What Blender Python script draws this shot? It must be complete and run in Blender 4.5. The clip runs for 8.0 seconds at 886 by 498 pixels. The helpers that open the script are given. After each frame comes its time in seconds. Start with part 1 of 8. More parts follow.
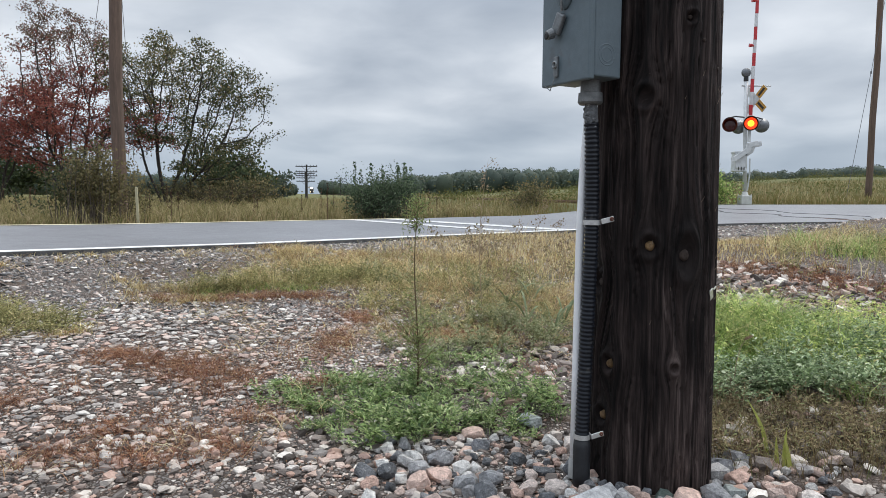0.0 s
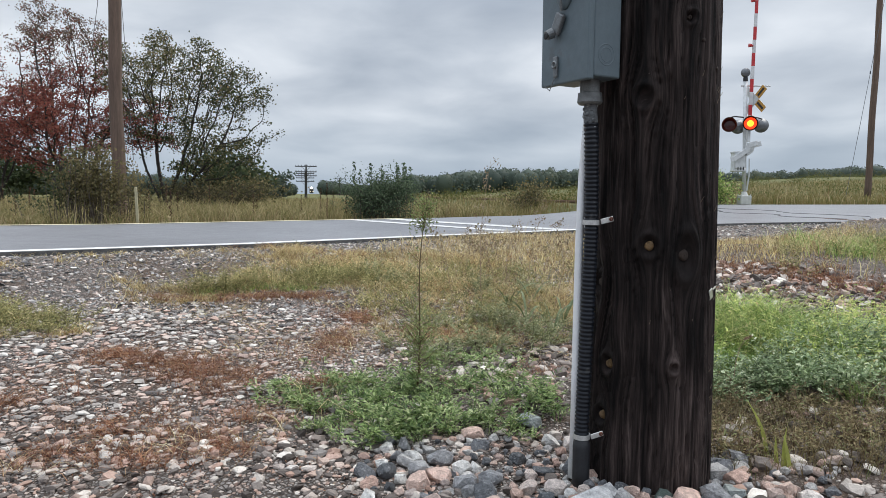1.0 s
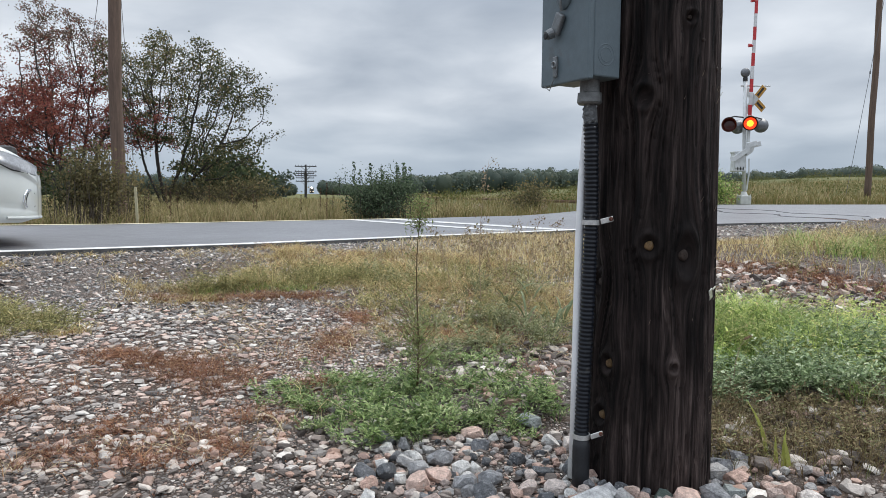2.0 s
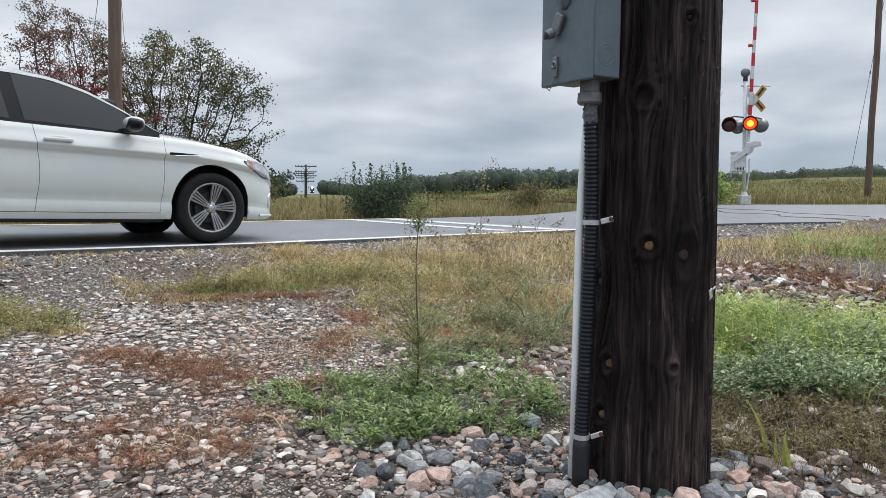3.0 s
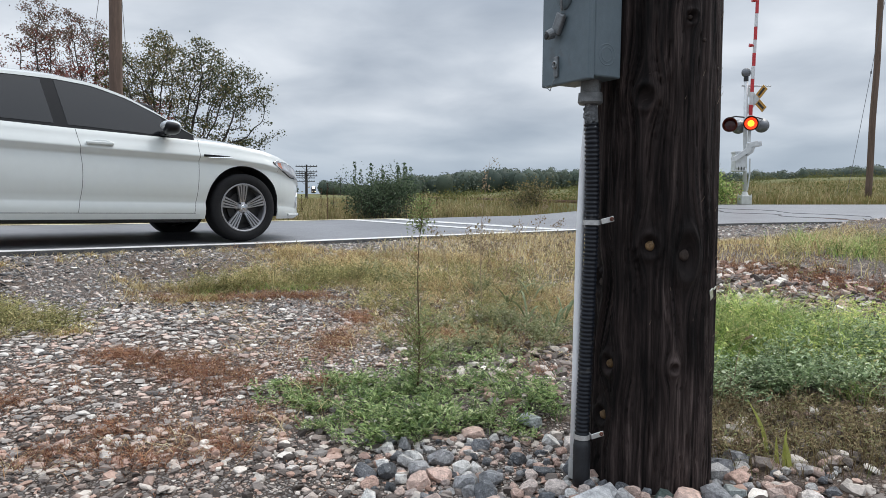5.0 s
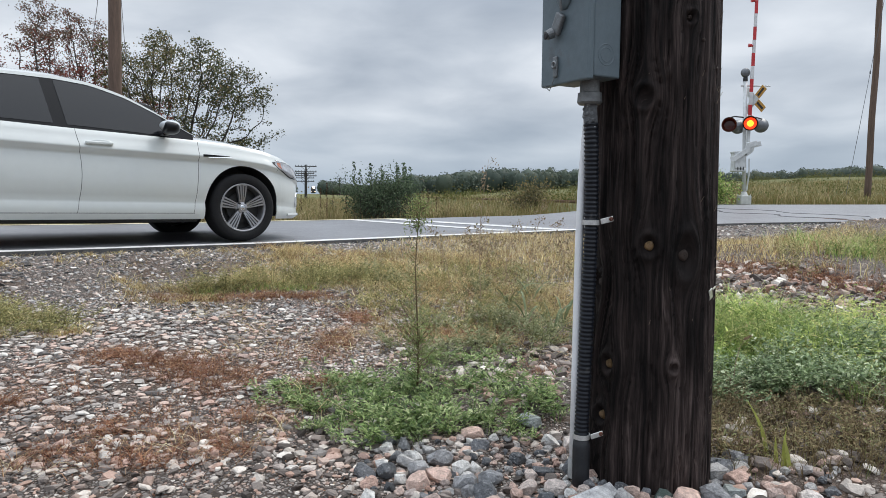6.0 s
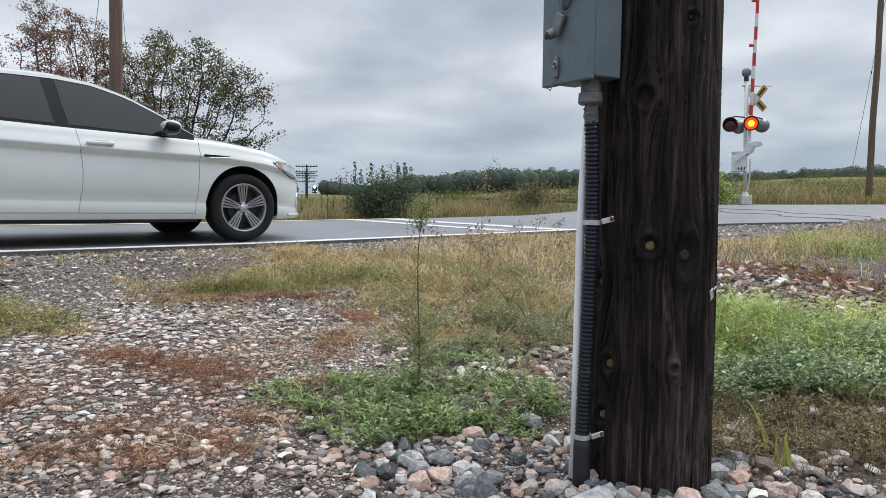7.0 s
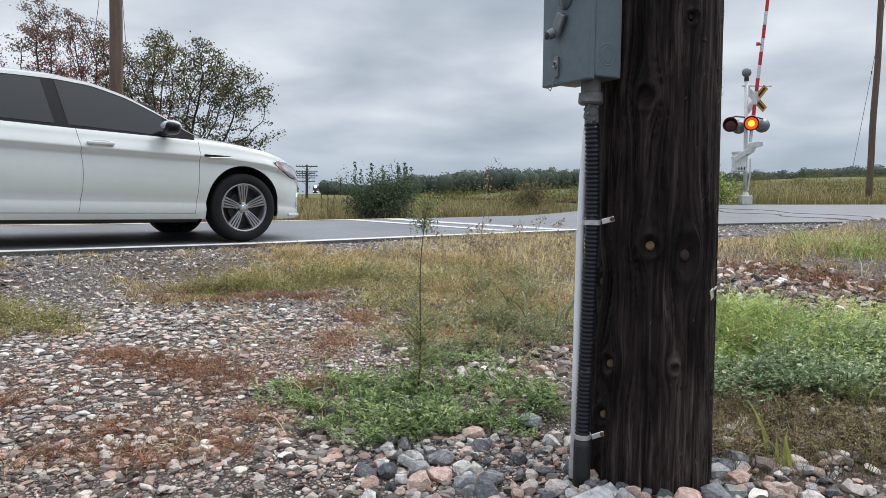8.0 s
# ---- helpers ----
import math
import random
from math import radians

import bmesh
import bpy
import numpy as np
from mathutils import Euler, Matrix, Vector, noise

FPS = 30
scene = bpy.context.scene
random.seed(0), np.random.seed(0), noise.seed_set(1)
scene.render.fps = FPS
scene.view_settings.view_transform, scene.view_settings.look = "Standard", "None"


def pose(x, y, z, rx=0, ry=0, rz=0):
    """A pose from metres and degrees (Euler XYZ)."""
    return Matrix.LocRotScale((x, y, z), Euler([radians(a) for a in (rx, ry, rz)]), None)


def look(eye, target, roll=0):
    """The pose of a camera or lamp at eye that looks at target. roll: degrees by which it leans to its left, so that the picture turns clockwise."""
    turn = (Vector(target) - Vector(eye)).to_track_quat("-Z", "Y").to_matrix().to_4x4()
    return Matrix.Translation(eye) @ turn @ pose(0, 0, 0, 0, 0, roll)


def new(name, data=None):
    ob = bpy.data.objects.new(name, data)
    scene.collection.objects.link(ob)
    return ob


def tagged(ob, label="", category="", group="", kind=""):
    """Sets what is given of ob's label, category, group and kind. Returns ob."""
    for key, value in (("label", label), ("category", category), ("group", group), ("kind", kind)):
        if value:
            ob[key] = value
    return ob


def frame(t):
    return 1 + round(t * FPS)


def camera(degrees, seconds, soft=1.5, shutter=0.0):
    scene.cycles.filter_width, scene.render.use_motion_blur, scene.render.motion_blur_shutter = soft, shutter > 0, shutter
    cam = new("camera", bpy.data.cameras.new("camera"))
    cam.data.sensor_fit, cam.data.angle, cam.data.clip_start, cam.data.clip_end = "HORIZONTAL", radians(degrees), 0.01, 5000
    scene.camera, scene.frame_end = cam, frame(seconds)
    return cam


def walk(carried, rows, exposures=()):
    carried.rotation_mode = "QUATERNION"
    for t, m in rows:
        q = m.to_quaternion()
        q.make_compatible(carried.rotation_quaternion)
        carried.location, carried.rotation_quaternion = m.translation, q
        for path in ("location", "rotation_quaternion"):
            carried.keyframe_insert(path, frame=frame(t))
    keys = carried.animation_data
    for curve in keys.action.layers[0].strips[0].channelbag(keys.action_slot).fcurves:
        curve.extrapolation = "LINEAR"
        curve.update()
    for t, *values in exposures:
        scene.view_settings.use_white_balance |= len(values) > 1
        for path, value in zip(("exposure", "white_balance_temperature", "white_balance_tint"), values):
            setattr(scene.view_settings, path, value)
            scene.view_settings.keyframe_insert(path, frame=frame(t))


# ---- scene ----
# ---- camera ----
cam = camera(66, 8.0, soft=0.45)
EYE = (0.0, 0.0, 0.72)
SWAY = [(0.0, 1.0), (0.5, 1.2), (1.0, 0.2), (1.5, -0.2), (3.0, 0.0), (3.5, -0.2), (4.0, -0.2), (4.5, 1.4), (6.0, 0.0), (6.5, 2.9), (7.0, 1.4),
        (7.5, 1.5), (8.0, 1.7)]


def heading(turn):
    """The eye turned to its left by so many twentieths of a degree."""
    a = math.radians(turn * 0.0475)
    return look(EYE, (-10 * math.sin(a), 10 * math.cos(a), 0.72 - 0.7953), 0.4)


walk(cam, [(t, heading(k)) for t, k in SWAY], exposures=[(0.0, 0.0), (8.0, 0.0)])

# ---- world and light: overcast sky with broken grey cloud ----
world = bpy.data.worlds.new("world")
scene.world = world
world.use_nodes = True


def build_world():
    nt = world.node_tree
    nt.nodes.clear()
    N, L = nt.nodes.new, nt.links.new
    out, bg = N("ShaderNodeOutputWorld"), N("ShaderNodeBackground")
    sky = N("ShaderNodeTexSky")
    sky.sky_type, sky.sun_disc = "NISHITA", False
    sky.sun_elevation, sky.sun_rotation = radians(53), radians(49)
    tc, sep = N("ShaderNodeTexCoord"), N("ShaderNodeSeparateXYZ")
    L(tc.outputs["Generated"], sep.inputs[0])
    zc = N("ShaderNodeMath"); zc.operation = "MAXIMUM"; zc.inputs[1].default_value = 0.0
    L(sep.outputs["Z"], zc.inputs[0])
    za = N("ShaderNodeMath"); za.operation = "ADD"; za.inputs[1].default_value = 0.20
    L(zc.outputs[0], za.inputs[0])
    dx, dy = N("ShaderNodeMath"), N("ShaderNodeMath")
    dx.operation = dy.operation = "DIVIDE"
    L(sep.outputs["X"], dx.inputs[0]); L(za.outputs[0], dx.inputs[1])
    L(sep.outputs["Y"], dy.inputs[0]); L(za.outputs[0], dy.inputs[1])
    com = N("ShaderNodeCombineXYZ")
    L(dx.outputs[0], com.inputs[0]); L(dy.outputs[0], com.inputs[1])
    com.inputs[2].default_value = 11.3
    big, small = N("ShaderNodeTexNoise"), N("ShaderNodeTexNoise")
    for n, sc, det, dist in ((big, 0.75, 3, 0.2), (small, 2.2, 5, 0.3)):
        n.inputs["Scale"].default_value, n.inputs["Detail"].default_value, n.inputs["Distortion"].default_value = sc, det, dist
        n.inputs["Roughness"].default_value = 0.5
        L(com.outputs[0], n.inputs["Vector"])
    mix = N("ShaderNodeMix"); mix.data_type = "FLOAT"; mix.inputs["Factor"].default_value = 0.28
    L(big.outputs["Fac"], mix.inputs["A"]); L(small.outputs["Fac"], mix.inputs["B"])
    ramp = N("ShaderNodeValToRGB")
    e = ramp.color_ramp.elements
    e[0].position, e[0].color = 0.37, (0.358, 0.416, 0.502, 1)
    e[1].position, e[1].color = 0.62, (0.836, 0.886, 0.952, 1)
    m = e.new(0.5); m.color = (0.577, 0.636, 0.717, 1)
    L(mix.outputs["Result"], ramp.inputs["Fac"])
    # thin blue-grey veil low over the land
    low = N("ShaderNodeMapRange")
    low.inputs["From Min"].default_value, low.inputs["From Max"].default_value = 0.0, 0.13
    L(zc.outputs[0], low.inputs["Value"])
    veil = N("ShaderNodeMix"); veil.data_type = "RGBA"
    veil.inputs["A"].default_value = (0.40, 0.49, 0.60, 1)
    L(low.outputs["Result"], veil.inputs["Factor"]); L(ramp.outputs["Color"], veil.inputs["B"])
    skys = N("ShaderNodeVectorMath"); skys.operation = "SCALE"; skys.inputs["Scale"].default_value = 0.07
    L(sky.outputs[0], skys.inputs[0])
    both = N("ShaderNodeMix"); both.data_type = "RGBA"; both.inputs["Factor"].default_value = 0.93
    L(skys.outputs[0], both.inputs["A"]); L(veil.outputs["Result"], both.inputs["B"])
    # an overcast sky grows brighter towards the zenith
    up = N("ShaderNodeMapRange")
    up.inputs["From Min"].default_value, up.inputs["From Max"].default_value = 0.25, 1.0
    up.inputs["To Min"].default_value, up.inputs["To Max"].default_value = 1.0, 3.2
    L(zc.outputs[0], up.inputs["Value"])
    lit = N("ShaderNodeVectorMath"); lit.operation = "SCALE"
    L(both.outputs["Result"], lit.inputs[0]); L(up.outputs["Result"], lit.inputs["Scale"])
    L(lit.outputs[0], bg.inputs["Color"])
    bg.inputs["Strength"].default_value = 1.0
    L(bg.outputs[0], out.inputs["Surface"])


build_world()
sun = new("sun", bpy.data.lights.new("sun", "SUN"))
sun.data.energy, sun.data.angle, sun.data.color = 1.5, radians(30), (1.0, 0.94, 0.85)
sun.matrix_world = look((17, 19, 30), (0, 4, 0))

# ---- materials ----
MATS = {}


def ramp_of(nt, stops, interp="LINEAR"):
    r = nt.nodes.new("ShaderNodeValToRGB")
    r.color_ramp.interpolation = interp
    el = r.color_ramp.elements
    el[0].position, el[0].color = stops[0][0], (*stops[0][1], 1)
    el[1].position, el[1].color = stops[-1][0], (*stops[-1][1], 1)
    for p, c in stops[1:-1]:
        el.new(p).color = (*c, 1)
    return r


def noise_of(nt, scale, detail=4, rough=0.6, stretch=None, coord="Object", distort=0.0):
    tc, n = nt.nodes.new("ShaderNodeTexCoord"), nt.nodes.new("ShaderNodeTexNoise")
    n.inputs["Scale"].default_value, n.inputs["Detail"].default_value, n.inputs["Roughness"].default_value = scale, detail, rough
    n.inputs["Distortion"].default_value = distort
    src = tc.outputs[coord]
    if stretch:
        mp = nt.nodes.new("ShaderNodeMapping")
        mp.inputs["Scale"].default_value = stretch
        nt.links.new(src, mp.inputs[0])
        src = mp.outputs[0]
    nt.links.new(src, n.inputs["Vector"])
    return n


def mat(name, color, rough=0.6, metal=0.0, var=0.12, scale=8.0, bump=0.0, bump_scale=60.0, coat=0.0, stretch=None, spec=0.5, island=None,
        object_random=None, translucent=0.0, emit=None, trans=0.0, dirt=None):
    """A procedural surface: base colour varied at two scales, bump, gloss; island/object_random: colour stops by piece."""
    if name in MATS:
        return MATS[name]
    m = bpy.data.materials.new(name)
    MATS[name] = m
    m.use_nodes = True
    nt = m.node_tree
    b = nt.nodes["Principled BSDF"]
    L = nt.links.new
    b.inputs["Roughness"].default_value, b.inputs["Metallic"].default_value = rough, metal
    b.inputs["Specular IOR Level"].default_value = min(spec, 0.18) if island or object_random else spec
    b.inputs["Coat Weight"].default_value = coat
    b.inputs["Coat Roughness"].default_value = 0.04
    b.inputs["Transmission Weight"].default_value = trans
    if emit:
        b.inputs["Emission Color"].default_value = (*emit[0], 1)
        b.inputs["Emission Strength"].default_value = emit[1]
    if island or object_random:
        src = nt.nodes.new("ShaderNodeNewGeometry" if island else "ShaderNodeObjectInfo")
        r = ramp_of(nt, island or object_random)
        L(src.outputs["Random Per Island" if island else "Random"], r.inputs[0])
        col = r.outputs[0]
    else:
        rgb = nt.nodes.new("ShaderNodeRGB")
        rgb.outputs[0].default_value = (*color, 1)
        col = rgb.outputs[0]
    if var:
        for sc, amt in ((scale, var), (scale * 7.3, var * 0.7)):
            n = noise_of(nt, sc, stretch=stretch)
            mr = nt.nodes.new("ShaderNodeMapRange")
            mr.inputs["From Min"].default_value, mr.inputs["From Max"].default_value = 0.3, 0.7
            mr.inputs["To Min"].default_value, mr.inputs["To Max"].default_value = 1 - amt, 1 + amt
            L(n.outputs["Fac"], mr.inputs["Value"])
            v = nt.nodes.new("ShaderNodeVectorMath"); v.operation = "SCALE"
            L(col, v.inputs[0]); L(mr.outputs["Result"], v.inputs["Scale"])
            col = v.outputs[0]
    if dirt:
        n = noise_of(nt, dirt[1], detail=6)
        mr = nt.nodes.new("ShaderNodeMapRange")
        mr.inputs["From Min"].default_value, mr.inputs["From Max"].default_value = dirt[2], dirt[2] + 0.12
        L(n.outputs["Fac"], mr.inputs["Value"])
        x = nt.nodes.new("ShaderNodeMix"); x.data_type = "RGBA"
        x.inputs["B"].default_value = (*dirt[0], 1)
        L(mr.outputs["Result"], x.inputs["Factor"]); L(col, x.inputs["A"])
        col = x.outputs["Result"]
    L(col, b.inputs["Base Color"])
    if bump:
        n = noise_of(nt, bump_scale, detail=5, stretch=stretch)
        bp = nt.nodes.new("ShaderNodeBump")
        bp.inputs["Strength"].default_value, bp.inputs["Distance"].default_value = min(1.0, bump), 0.01
        L(n.outputs["Fac"], bp.inputs["Height"]); L(bp.outputs[0], b.inputs["Normal"])
    if translucent:
        tr, mx = nt.nodes.new("ShaderNodeBsdfTranslucent"), nt.nodes.new("ShaderNodeMixShader")
        L(col, tr.inputs["Color"])
        mx.inputs[0].default_value = translucent
        L(b.outputs[0], mx.inputs[1]); L(tr.outputs[0], mx.inputs[2])
        L(mx.outputs[0], nt.nodes["Material Output"].inputs["Surface"])
    return m


# ---- mesh helpers ----
def put_bm(name, bm, material, parent=None, label="", smooth=False):
    me = bpy.data.meshes.new(name)
    bm.normal_update()
    bm.to_mesh(me)
    bm.free()
    return put_mesh(name, me, material, parent, label, smooth)


def put_mesh(name, me, material, parent=None, label="", smooth=False):
    for mm in (material if isinstance(material, (list, tuple)) else [material]):
        me.materials.append(mm)
    if smooth:
        me.shade_smooth()
    ob = new(name, me)
    if parent:
        ob.parent = parent
    if label:
        ob["label"] = label
    return ob


def part(name, bm, material, parent, label="", smooth=False):
    return put_bm(name, bm, material, parent, label, smooth)


def np_mesh(name, verts, quads=None, tris=None, flat=False):
    """A mesh from arrays: verts (n,3), quads (m,4), tris (k,3)."""
    me = bpy.data.meshes.new(name)
    verts = np.asarray(verts, dtype=np.float32)
    loops, starts, n0 = [], [], 0
    if quads is not None and len(quads):
        loops.append(np.asarray(quads, np.int32).ravel())
        starts.append(np.arange(len(quads), dtype=np.int32) * 4)
        n0 = len(quads) * 4
    if tris is not None and len(tris):
        loops.append(np.asarray(tris, np.int32).ravel())
        starts.append(n0 + np.arange(len(tris), dtype=np.int32) * 3)
    lo, st = np.concatenate(loops), np.concatenate(starts)
    me.vertices.add(len(verts)); me.loops.add(len(lo)); me.polygons.add(len(st))
    me.vertices.foreach_set("co", verts.ravel())
    me.loops.foreach_set("vertex_index", lo)
    me.polygons.foreach_set("loop_start", st)
    me.update(calc_edges=True)
    if flat:
        me.shade_flat()
    return me


def box(bm, size, at=(0, 0, 0), rot=None, bevel=0.0, seg=2):
    r = bmesh.ops.create_cube(bm, size=1.0)
    vs = r["verts"]
    bmesh.ops.scale(bm, vec=size, verts=vs)
    if bevel:
        es = list({e for v in vs for e in v.link_edges})
        g = bmesh.ops.bevel(bm, geom=es, offset=bevel, segments=seg, affect="EDGES", profile=0.5)
        vs = list({v for f in g["faces"] for v in f.verts} | {v for v in vs if v.is_valid})
    m = Matrix.Translation(at) @ (rot.to_4x4() if rot else Matrix())
    bmesh.ops.transform(bm, matrix=m, verts=vs)
    return vs


def tube(bm, pts, radii, seg=10, caps=True):
    """A swept round tube through the points."""
    pts = [Vector(p) for p in pts]
    if isinstance(radii, (int, float)):
        radii = [radii] * len(pts)
    rings, side = [], None
    for i, p in enumerate(pts):
        d = (pts[min(i + 1, len(pts) - 1)] - pts[max(i - 1, 0)]).normalized()
        if side is None:
            side = d.cross(Vector((0, 0, 1)) if abs(d.z) < 0.9 else Vector((1, 0, 0))).normalized()
        side = (side - d * side.dot(d)).normalized()
        up = d.cross(side)
        rings.append([bm.verts.new(p + radii[i] * (math.cos(a) * side + math.sin(a) * up)) for a in (2 * math.pi * k / seg for k in range(seg))])
    for r0, r1 in zip(rings, rings[1:]):
        for k in range(seg):
            bm.faces.new((r0[k], r0[(k + 1) % seg], r1[(k + 1) % seg], r1[k]))
    if caps:
        bm.faces.new(rings[0][::-1]); bm.faces.new(rings[-1])
    return bm


def lathe(bm, profile, seg=32, m=None, close=False):
    """Turn (r, z) pairs about z."""
    rings = []
    for r, z in profile:
        rings.append([bm.verts.new((r * math.cos(a), r * math.sin(a), z)) for a in (2 * math.pi * k / seg for k in range(seg))])
    if close:
        rings.append(rings[0])
    for r0, r1 in zip(rings, rings[1:]):
        for k in range(seg):
            bm.faces.new((r0[k], r0[(k + 1) % seg], r1[(k + 1) % seg], r1[k]))
    if m:
        bmesh.ops.transform(bm, matrix=m, verts=list({v for r in rings for v in r}))
    return rings


def smooth_step(a, b, x):
    t = np.clip((np.asarray(x, float) - a) / (b - a), 0, 1)
    return t * t * (3 - 2 * t)


# ---- the lie of the land ----
def edge_line():
    """The near edge line of the road: straight at 42 degrees, then bent to 20 degrees to fit the camera's view, nearly
    square to the tracks.
    """
    step, pts, p = 0.1, [], np.array([-1.76, 5.90])
    c, s = math.cos(math.radians(42)), math.sin(math.radians(42))
    pts = [p + np.array((c, s)) * (-80 + step * i) for i in range(800)]
    q = p.copy()
    for i in range(1400):
        u = i * step
        a = math.radians(42 - 22 * float(smooth_step(4.6, 9.2, u)))
        pts.append(q.copy())
        q = q + step * np.array((math.cos(a), math.sin(a)))
    return np.array(pts)


EDGE = edge_line()
EDGE_U = -80 + 0.1 * np.arange(len(EDGE))
_t = np.gradient(EDGE, axis=0)
_t /= np.linalg.norm(_t, axis=1)[:, None]
EDGE_N = np.stack([-_t[:, 1], _t[:, 0]], 1)
EDGE_T = _t


def road_su(x, y):
    """Distance across (positive over the road) and along the edge line, for arrays of places."""
    x, y = np.atleast_1d(np.asarray(x, float)), np.atleast_1d(np.asarray(y, float))
    s, u = np.empty(x.shape), np.empty(x.shape)
    for i in range(0, len(x), 4000):
        px, py = x[i:i + 4000, None], y[i:i + 4000, None]
        k = np.argmin((px - EDGE[None, ::4, 0]) ** 2 + (py - EDGE[None, ::4, 1]) ** 2, axis=1) * 4
        d = np.stack([x[i:i + 4000], y[i:i + 4000]], 1) - EDGE[k]
        s[i:i + 4000] = (d * EDGE_N[k]).sum(1)
        u[i:i + 4000] = EDGE_U[k] + (d * EDGE_T[k]).sum(1)
    return s, u


LANE, WIDE = 3.55, 7.0


def road_z(s, u):
    """Height of the paving: a crown at the centre line that flattens and rises towards the tracks."""
    s, u = np.asarray(s, float), np.asarray(u, float)
    near = np.interp(u, [-80, -1.8, 0, 5, 9, 60], [0.33, 0.305, 0.282, 0.268, 0.30, 0.42])
    k = smooth_step(6.0, 13.0, u)
    crown = near + 0.012 * np.minimum(s, LANE) - 0.065 * np.maximum(s - LANE, 0)
    flat = near + 0.024 * s
    return crown * (1 - k) + flat * k


TRACK_A = np.array([5.95, 22.4])
TRACK_D = np.array([-0.212, 1.0]) / math.hypot(0.212, 1.0)


def track_dist(x, y):
    """Distance from the centre line of the railway, positive to its right."""
    return (x - TRACK_A[0]) * TRACK_D[1] - (y - TRACK_A[1]) * TRACK_D[0]


def land(x, y):
    """Height of the ground for arrays of places."""
    x, y = np.atleast_1d(np.asarray(x, float)), np.atleast_1d(np.asarray(y, float))
    s, u = road_su(x, y)
    r = np.hypot(x, y)
    near = np.interp(y, [-30, 0, 1.7, 2.3, 3.0, 4.2, 5.5, 8.0, 30], [-0.3, -0.12, -0.04, 0.015, 0.062, 0.13, 0.185, 0.22, 0.3])
    near = near + 0.10 * smooth_step(1.5, 3.0, x) * smooth_step(3.0, 4.6, y) * (1 - smooth_step(6.0, 7.5, y))
    near = near + 0.030 * np.exp(-((x - 0.5) ** 2 + (y - 1.6) ** 2) / 0.07)
    shoulder = road_z(np.zeros_like(u), u) - 0.028
    w = smooth_step(-1.3, -0.3, s)
    near = near * (1 - w) + shoulder * w
    under = road_z(np.clip(s, 0, WIDE), u) - 0.13
    k = x / np.maximum(y, 1.0)
    rise = smooth_step(-0.12, 0.25, k) * smooth_step(25, 130, r) * (2.1 + 1.3 * smooth_step(0.25, 0.6, k))
    field = 0.02 + 0.46 * smooth_step(0.15, 0.42, k) * smooth_step(10, 16, y) + rise
    far_edge = road_z(np.full_like(u, WIDE), u) - 0.07
    wf = smooth_step(WIDE, WIDE + 2.5, s)
    far = far_edge * (1 - wf) + field * wf
    z = np.where(s < 0, near, np.where(s < WIDE, under, far))
    td = np.abs(track_dist(x, y))
    bank = 0.44
    wt = (1 - smooth_step(2.2, 4.5, td)) * smooth_step(0.6, 2.0, np.where(s < 0, -s, np.maximum(s - WIDE, 0)))
    z = z * (1 - wt) + bank * wt
    return z + np.where((r < 12) & (s < 0), 0.012 * wobble(x, y, 3.1) + 0.006 * wobble(x, y, 11.0, 2.0), 0.0) * (1 - w)


def land_at(x, y):
    return float(land([x], [y])[0])


def wobble(x, y, f, seed=0.0):
    """Cheap smooth value in -1..1 for arrays."""
    return (np.sin(x * f * 1.3 + 1.7 * np.sin(y * f * 0.9 + seed)) + np.sin(y * f * 1.7 + 1.3 * np.sin(x * f * 1.1 + seed * 2.1)) + np.sin((x + y) * f * 2.3 + seed)) / 3

